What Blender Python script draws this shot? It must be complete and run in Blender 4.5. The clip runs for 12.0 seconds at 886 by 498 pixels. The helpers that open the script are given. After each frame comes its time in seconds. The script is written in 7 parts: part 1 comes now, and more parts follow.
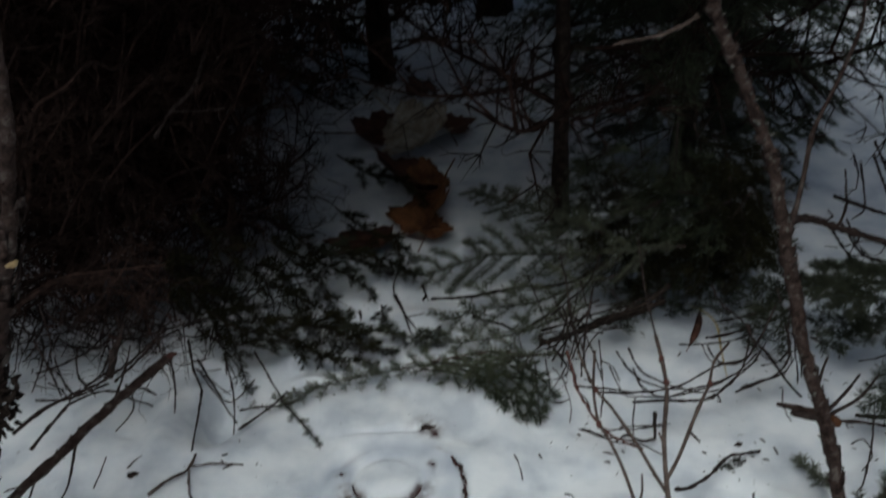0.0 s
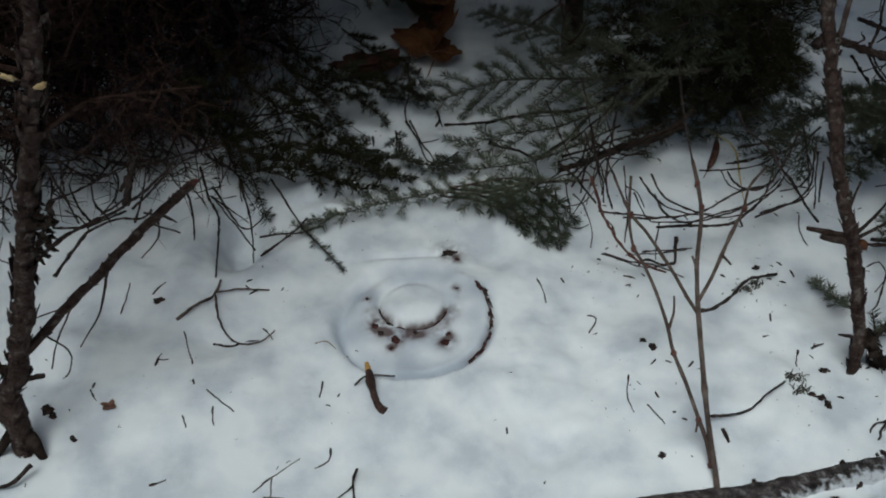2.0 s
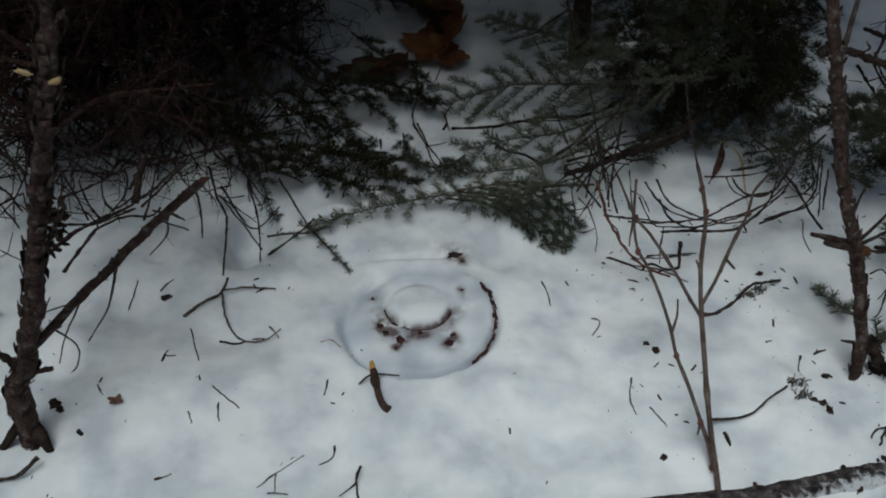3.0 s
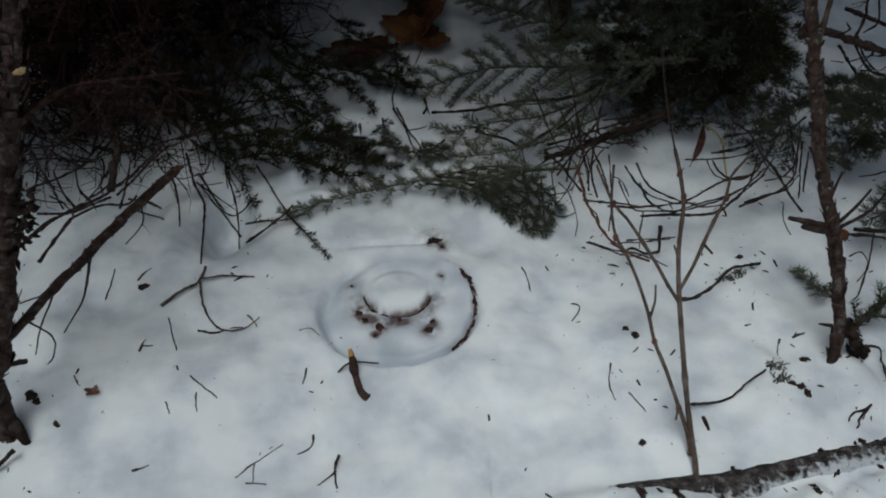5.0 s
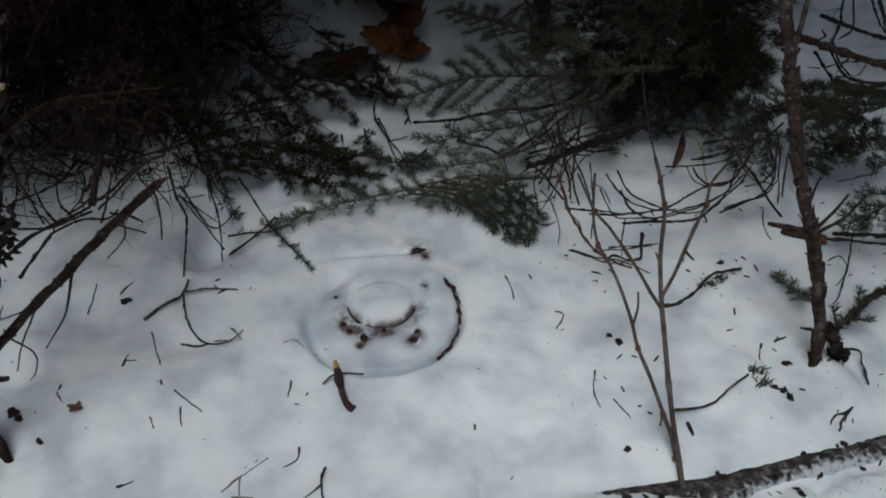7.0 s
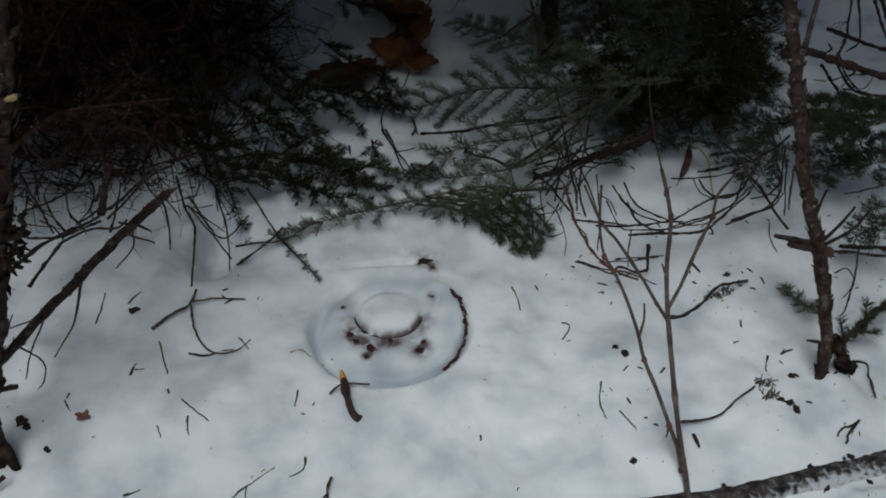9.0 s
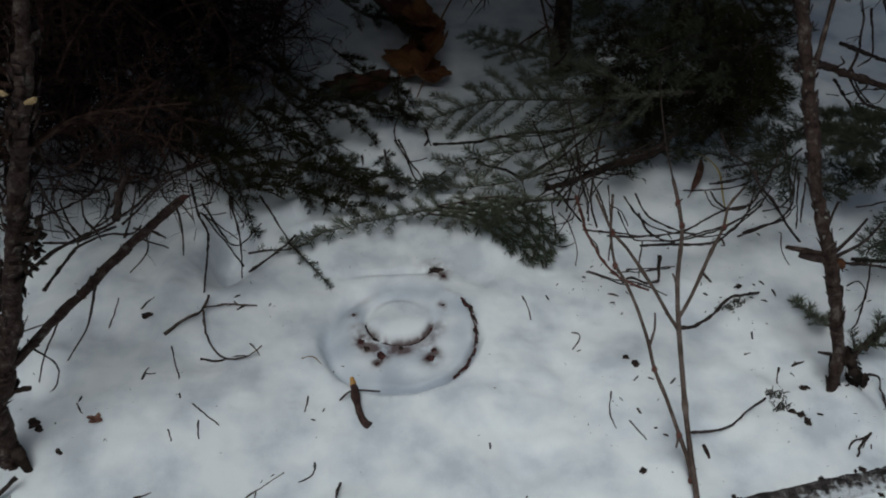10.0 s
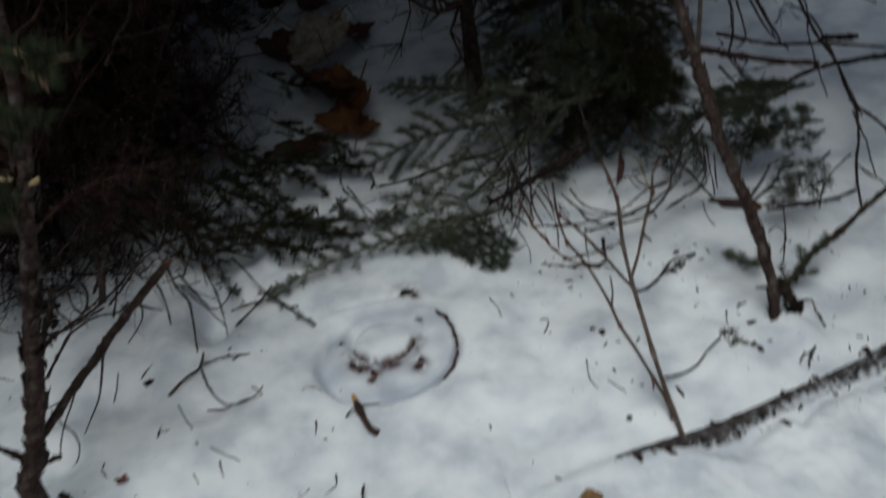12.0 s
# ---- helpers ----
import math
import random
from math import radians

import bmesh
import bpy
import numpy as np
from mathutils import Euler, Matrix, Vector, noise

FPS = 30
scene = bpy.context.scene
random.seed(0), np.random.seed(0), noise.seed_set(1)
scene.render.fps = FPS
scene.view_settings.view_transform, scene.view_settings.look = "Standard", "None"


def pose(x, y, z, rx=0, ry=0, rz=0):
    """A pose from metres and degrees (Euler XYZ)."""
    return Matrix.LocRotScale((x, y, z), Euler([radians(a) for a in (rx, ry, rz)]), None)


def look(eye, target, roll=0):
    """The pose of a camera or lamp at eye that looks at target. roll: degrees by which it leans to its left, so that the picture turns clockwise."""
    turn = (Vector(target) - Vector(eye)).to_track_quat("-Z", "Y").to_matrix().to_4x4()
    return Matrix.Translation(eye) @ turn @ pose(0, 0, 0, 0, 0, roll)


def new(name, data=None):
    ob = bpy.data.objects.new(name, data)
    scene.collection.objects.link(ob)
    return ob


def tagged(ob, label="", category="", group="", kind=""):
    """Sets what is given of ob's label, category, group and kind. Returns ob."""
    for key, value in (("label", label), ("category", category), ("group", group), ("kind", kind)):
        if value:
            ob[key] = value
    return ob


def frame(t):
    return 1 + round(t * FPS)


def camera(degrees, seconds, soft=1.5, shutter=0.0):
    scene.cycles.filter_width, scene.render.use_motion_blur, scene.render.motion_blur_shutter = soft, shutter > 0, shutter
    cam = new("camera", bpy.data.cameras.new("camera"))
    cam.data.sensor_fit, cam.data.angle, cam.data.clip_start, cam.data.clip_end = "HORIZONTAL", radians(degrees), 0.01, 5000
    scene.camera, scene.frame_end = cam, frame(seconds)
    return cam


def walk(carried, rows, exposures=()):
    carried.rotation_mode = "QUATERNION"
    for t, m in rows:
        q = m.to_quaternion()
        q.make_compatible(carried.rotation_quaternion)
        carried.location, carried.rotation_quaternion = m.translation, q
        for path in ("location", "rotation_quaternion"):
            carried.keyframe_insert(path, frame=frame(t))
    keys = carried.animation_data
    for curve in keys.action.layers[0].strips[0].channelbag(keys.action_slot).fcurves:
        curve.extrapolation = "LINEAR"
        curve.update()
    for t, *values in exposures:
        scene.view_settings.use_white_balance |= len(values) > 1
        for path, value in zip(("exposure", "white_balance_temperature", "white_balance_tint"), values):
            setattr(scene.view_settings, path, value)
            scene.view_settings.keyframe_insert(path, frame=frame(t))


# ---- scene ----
cam = camera(54.0, 12.0, 1.95, 0.25)
PATH = [
    (0, (0.135, -1.047, 1.032), (0.080, 0.682, 0.029), -3.3),
    (0.2, (0.12, -1.024, 1.036), (0.04, 0.623, -0.096), -3.7),
    (0.5, (0.075, -1.036, 1.034), (0.033, 0.571, -0.156), -3.0),
    (1, (0.05, -1.062, 1.026), (-0.066, 0.504, -0.213), -3.8),
    (1.5, (0.055, -1.042, 1.018), (0.006, 0.472, -0.288), -2.4),
    (2, (0.045, -1.033, 1.02), (0.041, 0.467, -0.303), -2.4),
    (2.5, (0.042, -1.048, 1.019), (0.038, 0.464, -0.291), -2.0),
    (4.5, (0.052, -1.045, 1.024), (0.018, 0.454, -0.3), -1.8),
    (5, (0.061, -1.035, 1.022), (0.069, 0.445, -0.323), -1.8),
    (5.5, (0.057, -1.034, 1.029), (0.082, 0.468, -0.291), -1.1),
    (6, (0.071, -1.031, 1.029), (0.087, 0.458, -0.306), -1.7),
    (6.5, (0.064, -1.028, 1.027), (0.099, 0.457, -0.311), -1.4),
    (7, (0.061, -1.035, 1.027), (0.108, 0.455, -0.306), -1.6),
    (9, (0.06, -1.039, 1.03), (0.094, 0.469, -0.284), -1.7),
    (9.5, (0.058, -1.035, 1.032), (0.095, 0.469, -0.285), -1.4),
    (10, (0.059, -1.051, 1.025), (0.069, 0.481, -0.261), -1.7),
    (10.5, (0.044, -1.038, 1.032), (0.047, 0.444, -0.311), -1.3),
    (10.8, (0.045, -1.041, 1.040), (-0.011, 0.382, -0.364), -2.3),
    (11, (0.045, -1.043, 1.046), (0.016, 0.436, -0.3), -2.9),
    (11.5, (0.05, -1.073, 1.05), (0.105, 0.472, -0.218), -3.0),
    (11.6, (0.015, -1.076, 1.047), (0.125, 0.51, -0.167), -2.2),
    (11.7, (0.018, -1.093, 1.068), (0.125, 0.544, -0.075), -4.6),
    (11.8, (0.005, -1.149, 1.056), (0.153, 0.544, 0.001), -6.6),
    (11.9, (-0.021, -1.169, 1.053), (0.189, 0.482, -0.056), -6.9),
    (12, (-0.008, -1.218, 1.036), (0.167, 0.400, -0.127), -9.2),
]
EXPOSURES = ((0.0, -0.36, 5680, -2), (0.3, -0.27, 5640, -4), (0.5, -0.22, 5600, -5), (1.0, -0.13, 5560, -6), (1.7, -0.24, 5620, -5), (2.5, -0.41, 5700, -4), (4.5, -0.48, 5680, -3), (11.5, -0.56, 5680, -2), (12.0, -0.41, 5760, -2))
walk(cam, [(t, look(eye, target, roll)) for t, eye, target, roll in PATH], EXPOSURES)

# ---- daylight: an overcast winter sky ----
world = bpy.data.worlds.new("world")
scene.world = world
world.use_nodes = True
wn = world.node_tree
sky = wn.nodes.new("ShaderNodeTexSky")
sky.sky_type = 'NISHITA'
sky.sun_disc = False
sky.sun_elevation = radians(66)
sky.sun_rotation = radians(200)
sky.air_density = 0.5
sky.dust_density = 6.0
sky.ozone_density = 0.5
wn.links.new(sky.outputs[0], wn.nodes["Background"].inputs[0])
wn.nodes["Background"].inputs[1].default_value = 0.14
sun = new("sun", bpy.data.lights.new("sun", 'SUN'))
sun.data.energy, sun.data.angle, sun.data.color = 1.2, radians(42), (1.0, 0.98, 0.95)
sun.matrix_world = look((-0.6, -1.3, 4.1), (0, 0, 0))


# ---- materials ----
def material(name, colours, scale, rough=0.8, bump=0.3, fine=300, spec=0.3, island=0.0, coord="Object", detail=6.0, distort=0.0, dist=0.002):
    """A noise-mixed surface: colours from dark to light at one scale, fine grain and relief at another."""
    m = bpy.data.materials.new(name)
    m.use_nodes = True
    nt = m.node_tree
    bsdf = nt.nodes["Principled BSDF"]
    tc = nt.nodes.new("ShaderNodeTexCoord")
    n1 = nt.nodes.new("ShaderNodeTexNoise")
    n1.inputs["Scale"].default_value = scale
    n1.inputs["Detail"].default_value = detail
    n1.inputs["Distortion"].default_value = distort
    n2 = nt.nodes.new("ShaderNodeTexNoise")
    n2.inputs["Scale"].default_value = fine
    n2.inputs["Detail"].default_value = 3
    ramp = nt.nodes.new("ShaderNodeValToRGB")
    el = ramp.color_ramp.elements
    while len(el) < len(colours):
        el.new(0.5)
    for i, c in enumerate(colours):
        el[i].position = 0.3 + 0.4 * i / max(1, len(colours) - 1)
        el[i].color = (*c, 1)
    add = nt.nodes.new("ShaderNodeMath")
    add.operation = 'MULTIPLY_ADD'
    add.inputs[1].default_value = 0.35
    sub = nt.nodes.new("ShaderNodeMath")
    sub.operation = 'SUBTRACT'
    sub.inputs[1].default_value = 0.175
    nt.links.new(tc.outputs[coord], n1.inputs["Vector"])
    nt.links.new(tc.outputs[coord], n2.inputs["Vector"])
    nt.links.new(n2.outputs["Fac"], add.inputs[0])
    nt.links.new(n1.outputs["Fac"], add.inputs[2])
    nt.links.new(add.outputs[0], sub.inputs[0])
    fac = sub.outputs[0]
    if island:
        geo = nt.nodes.new("ShaderNodeNewGeometry")
        isl = nt.nodes.new("ShaderNodeMath")
        isl.operation = 'MULTIPLY_ADD'
        isl.inputs[1].default_value = island
        off = nt.nodes.new("ShaderNodeMath")
        off.operation = 'SUBTRACT'
        off.inputs[1].default_value = island / 2
        nt.links.new(geo.outputs["Random Per Island"], isl.inputs[0])
        nt.links.new(fac, isl.inputs[2])
        nt.links.new(isl.outputs[0], off.inputs[0])
        fac = off.outputs[0]
    nt.links.new(fac, ramp.inputs["Fac"])
    nt.links.new(ramp.outputs["Color"], bsdf.inputs["Base Color"])
    bsdf.inputs["Roughness"].default_value = rough
    bsdf.inputs["Specular IOR Level"].default_value = spec
    if bump:
        b = nt.nodes.new("ShaderNodeBump")
        b.inputs["Strength"].default_value = bump
        b.inputs["Distance"].default_value = dist
        nt.links.new(sub.outputs[0], b.inputs["Height"])
        nt.links.new(b.outputs["Normal"], bsdf.inputs["Normal"])
    return m


SNOW = material("snow", [(0.61, 0.64, 0.685), (0.76, 0.786, 0.817), (0.87, 0.882, 0.895)], 10, 0.62, 0.12, 420, 0.25, dist=0.0015)

SNOW.node_tree.nodes["Math"].inputs[1].default_value, SNOW.node_tree.nodes["Math.001"].inputs[1].default_value = 0.08, 0.04
for point, at in zip(SNOW.node_tree.nodes["Color Ramp"].color_ramp.elements, (0.36, 0.47, 0.60)):
    point.position = at


def stain_snow():
    """Mixes brown meltwater and grey slush into the snow where the ground carries them."""
    nt = SNOW.node_tree
    bsdf = nt.nodes["Principled BSDF"]
    out = bsdf.inputs["Base Color"].links[0].from_socket
    for name, colour, amount in (("wet", (0.40, 0.44, 0.51), 0.8), ("dirt", (0.075, 0.036, 0.030), 0.9)):
        at = nt.nodes.new("ShaderNodeAttribute")
        at.attribute_name = name
        mul = nt.nodes.new("ShaderNodeMath")
        mul.operation = 'MULTIPLY'
        mul.inputs[1].default_value = amount
        mix = nt.nodes.new("ShaderNodeMixRGB")
        mix.inputs[2].default_value = (*colour, 1)
        nt.links.new(at.outputs["Fac"], mul.inputs[0])
        nt.links.new(mul.outputs[0], mix.inputs[0])
        nt.links.new(out, mix.inputs[1])
        out = mix.outputs[0]
    nt.links.new(out, bsdf.inputs["Base Color"])


stain_snow()
BARK = material("grey_brown_bark", [(0.013, 0.0075, 0.006), (0.034, 0.020, 0.016), (0.054, 0.036, 0.030), (0.115, 0.096, 0.084)], 75, 0.9, 0.9, 350, 0.2, distort=0.6)
DARKBARK = material("dark_bark", [(0.011, 0.0075, 0.006), (0.024, 0.017, 0.0135), (0.054, 0.040, 0.033)], 60, 0.92, 0.8, 380, 0.08)
TWIG = material("dead_twig_bark", [(0.015, 0.010, 0.009), (0.035, 0.024, 0.021), (0.072, 0.056, 0.049)], 90, 0.85, 0.5, 500, 0.12)
# Dead twig bark again, its colour lowered to stand for the thicket's shade.
THICKET = material("shade_darkened_dead_twig_bark", [(0.009, 0.0055, 0.0045), (0.022, 0.0125, 0.010), (0.048, 0.029, 0.023)], 60, 0.95, 0.0, 400, 0.04)
BURNT = material("dark_red_brown_stick_bark", [(0.022, 0.012, 0.010), (0.05, 0.028, 0.023), (0.09, 0.055, 0.045)], 90, 0.9, 0.8, 400, 0.2)
CRUMBS = material("dark_red_bark_crumb", [(0.020, 0.009, 0.009), (0.056, 0.023, 0.021), (0.105, 0.046, 0.042)], 150, 0.9, 0.6, 600, 0.15)
REDTWIG = material("reddish_twig_bark", [(0.05, 0.018, 0.014), (0.10, 0.04, 0.03), (0.15, 0.075, 0.055)], 80, 0.75, 0.4, 500, 0.3)
SAPLING = material("sapling_bark", [(0.038, 0.024, 0.018), (0.080, 0.055, 0.044), (0.15, 0.115, 0.096)], 60, 0.75, 0.4, 420, 0.3)
TANTWIG = material("tan_twig_bark", [(0.12, 0.075, 0.04), (0.22, 0.15, 0.09), (0.30, 0.22, 0.14)], 60, 0.75, 0.3, 420, 0.3)
# Spruce needles darkened to carry the shade of boughs deep under the trees.
SHADENEEDLE = material("shade_darkened_spruce_needles", [(0.012, 0.0105, 0.005), (0.024, 0.0215, 0.010), (0.041, 0.038, 0.019)], 14, 0.85, 0, 200, 0.05, island=0.45)
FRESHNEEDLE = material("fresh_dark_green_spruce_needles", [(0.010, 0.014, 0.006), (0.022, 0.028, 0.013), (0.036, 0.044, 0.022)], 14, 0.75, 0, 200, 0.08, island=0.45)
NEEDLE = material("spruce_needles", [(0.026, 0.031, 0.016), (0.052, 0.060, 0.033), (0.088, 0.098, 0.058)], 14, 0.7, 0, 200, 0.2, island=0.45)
BLUENEEDLE = material("blue_green_spruce_needles", [(0.023, 0.026, 0.014), (0.044, 0.048, 0.028), (0.076, 0.081, 0.050)], 14, 0.7, 0, 200, 0.2, island=0.45)
DRYNEEDLE = material("olive_spruce_needles", [(0.062, 0.066, 0.040), (0.112, 0.118, 0.076), (0.17, 0.178, 0.125)], 14, 0.65, 0, 200, 0.3, island=0.45)
LEAF = material("orange_brown_dead_leaf", [(0.045, 0.017, 0.008), (0.11, 0.044, 0.016), (0.20, 0.092, 0.036)], 22, 0.75, 0.6, 160, 0.25)
PALELEAF = material("bleached_dead_leaf", [(0.20, 0.16, 0.11), (0.38, 0.33, 0.25), (0.54, 0.50, 0.42)], 30, 0.8, 0.6, 200, 0.2)
DARKLEAF = material("dark_red_brown_leaf", [(0.035, 0.013, 0.009), (0.07, 0.028, 0.018), (0.11, 0.05, 0.03)], 26, 0.75, 0.6, 180, 0.25)
TANLEAF = material("tan_dead_leaf", [(0.14, 0.075, 0.03), (0.24, 0.14, 0.065), (0.34, 0.22, 0.12)], 40, 0.75, 0.5, 250, 0.25)
CURLLEAF = material("red_brown_curled_leaf", [(0.075, 0.035, 0.025), (0.14, 0.068, 0.048), (0.21, 0.12, 0.085)], 60, 0.7, 0.5, 250, 0.25)
LICHEN = material("grey_lichen", [(0.05, 0.046, 0.04), (0.11, 0.105, 0.092), (0.21, 0.205, 0.185)], 80, 0.9, 0.7, 400, 0.1)
CUTWOOD = material("fresh_cut_wood", [(0.25, 0.16, 0.07), (0.38, 0.27, 0.13), (0.48, 0.37, 0.2)], 70, 0.65, 0.3, 400, 0.3)
RESIN = material("orange_inner_wood", [(0.24, 0.10, 0.025), (0.42, 0.21, 0.05), (0.55, 0.33, 0.09)], 120, 0.5, 0.3, 500, 0.4)
DEBRIS = material("dark_litter", [(0.012, 0.008, 0.007), (0.03, 0.02, 0.017), (0.07, 0.045, 0.035)], 120, 0.9, 0.5, 600, 0.2)
SOIL = material("rough_log_bark", [(0.012, 0.010, 0.010), (0.030, 0.025, 0.024), (0.055, 0.046, 0.044), (0.10, 0.088, 0.084), (0.20, 0.19, 0.185)], 70, 0.95, 1.0, 420, 0.15, dist=0.006)
STRAW = material("dry_yellow_grass", [(0.30, 0.22, 0.07), (0.46, 0.36, 0.14), (0.55, 0.46, 0.22)], 60, 0.6, 0.2, 300, 0.3)


# ---- mesh helpers ----
def part(name, bm, mat, parent=None, label=""):
    me = bpy.data.meshes.new(name)
    bm.to_mesh(me)
    bm.free()
    for p in me.polygons:
        p.use_smooth = True
    me.materials.append(mat)
    ob = new(name, me)
    if parent is not None:
        ob.parent = parent
    return tagged(ob, label)


def raw_mesh(name, verts, faces, mat):
    me = bpy.data.meshes.new(name)
    me.from_pydata(verts, [], faces)
    me.materials.append(mat)
    return me


def child(name, me, parent, m=None, label="", kind=""):
    ob = new(name, me)
    ob.parent = parent
    if m is not None:
        ob.matrix_basis = m
    return tagged(ob, label, kind=kind)


def smooth_path(pts, step):
    """A rounded line through a few points, with a point about every step metres."""
    pts = [Vector(p) for p in pts]
    if len(pts) == 2:
        pts = [pts[0], (pts[0] + pts[1]) / 2, pts[1]]
    ext = [pts[0] * 2 - pts[1]] + pts + [pts[-1] * 2 - pts[-2]]
    out = []
    for i in range(1, len(ext) - 2):
        a, b, c, d = ext[i - 1], ext[i], ext[i + 1], ext[i + 2]
        n = max(2, int((c - b).length / step))
        for k in range(n):
            t = k / n
            out.append(0.5 * ((2 * b) + (c - a) * t + (2 * a - 5 * b + 4 * c - d) * t * t + (3 * b - a - 3 * c + d) * t ** 3))
    out.append(pts[-1])
    return out


def tube(bm, pts, r0, r1, sides=6, step=0.012, rough=0.12, knots=0, rng=None, wander=0.0, flare=0.0):
    """A tapered, uneven stem along a rounded line, with closed ends, swollen knots and small bends."""
    rng = rng or random.Random(len(pts))
    line = smooth_path(pts, step)
    n = len(line)
    if wander:
        off = Vector((0, 0, 0))
        for i in range(1, n - 1):
            off = off * 0.75 + Vector((rng.gauss(0, 1), rng.gauss(0, 1), rng.gauss(0, 0.5))) * wander
            line[i] = line[i] + off * min(1, 4 * i / n, 4 * (n - i) / n)
    at = sorted(rng.random() for _ in range(knots))
    side = None
    rings = []
    for i, p in enumerate(line):
        d = (line[min(i + 1, n - 1)] - line[max(i - 1, 0)]).normalized()
        if side is None:
            side = d.orthogonal().normalized()
        side = (side - d * side.dot(d)).normalized()
        up = d.cross(side)
        t = i / (n - 1)
        r = r0 + (r1 - r0) * t
        r *= 1 + flare * math.exp(-t * 14)
        r *= 1 + 1.3 * rough * noise.noise((i * step * 110, r0 * 9000, 0.3))
        for k in at:
            r *= 1 + 0.22 * math.exp(-((t - k) * (n - 1) * step / max(0.004, 1.6 * r0)) ** 2)
        ring = []
        for s in range(sides):
            a = 2 * math.pi * s / sides
            rr = r * (1 + rng.uniform(-rough, rough))
            ring.append(bm.verts.new(p + (side * math.cos(a) + up * math.sin(a)) * rr))
        rings.append(ring)
    for a, b in zip(rings, rings[1:]):
        for s in range(sides):
            bm.faces.new((a[s], a[(s + 1) % sides], b[(s + 1) % sides], b[s]))
    bm.faces.new(rings[0][::-1])
    bm.faces.new(rings[-1])
    return line


# ---- the snow ----
RINGS = ((-0.012, 0.000, 0.057), (-0.008, -0.035, 0.127))


def bump_at(x, y, cx, cy, sx, sy, h):
    return h * math.exp(-((x - cx) / sx) ** 2 - ((y - cy) / sy) ** 2)


LOG = ((0.20, -0.406), (0.36, -0.397), (0.50, -0.377), (0.66, -0.349), (0.90, -0.294), (1.25, -0.216), (1.7, -0.115))


def log_side(x, y):
    """How far a place lies on the near side of the buried log."""
    for (ax, ay), (bx, by) in zip(LOG, LOG[1:]):
        if x <= bx or bx == LOG[-1][0]:
            return ay + (by - ay) * (x - ax) / (bx - ax) - y


def snow_clumps():
    """Clumps that fell from the boughs, and small pits, kept by cell."""
    rnd, cells = random.Random(31), {}
    for k in range(620):
        x, y = rnd.uniform(-1.0, 1.0), rnd.uniform(-0.5, 0.8)
        if math.hypot(x, y + 0.03) < 0.15:
            continue
        s = rnd.uniform(0.009, 0.022) if rnd.random() < 0.62 else rnd.uniform(0.024, 0.050)
        h = s * rnd.uniform(0.06, 0.20) * (1 if rnd.random() < 0.6 else -1)
        for i in (-1, 0, 1):
            for j in (-1, 0, 1):
                cells.setdefault((int(x * 12 + 50) + i, int(y * 12 + 50) + j), []).append((x, y, s, h))
    return cells


CLUMPS = snow_clumps()
BANKS = ((-0.12, 0.315, 0.055, 0.022, 0.030), (-0.03, 0.300, 0.045, 0.018, 0.030), (-0.20, 0.290, 0.030, 0.020, 0.024), (-0.16, 0.235, 0.035, 0.018, 0.018), (-0.08, 0.265, 0.05, 0.015, 0.020),
         (0.03, 0.45, 0.05, 0.03, 0.02), (-0.07, 0.60, 0.06, 0.03, 0.03), (0.13, 0.68, 0.07, 0.04, 0.03), (0.02, 0.70, 0.05, 0.03, -0.02), (-0.13, 0.46, 0.05, 0.03, -0.03))


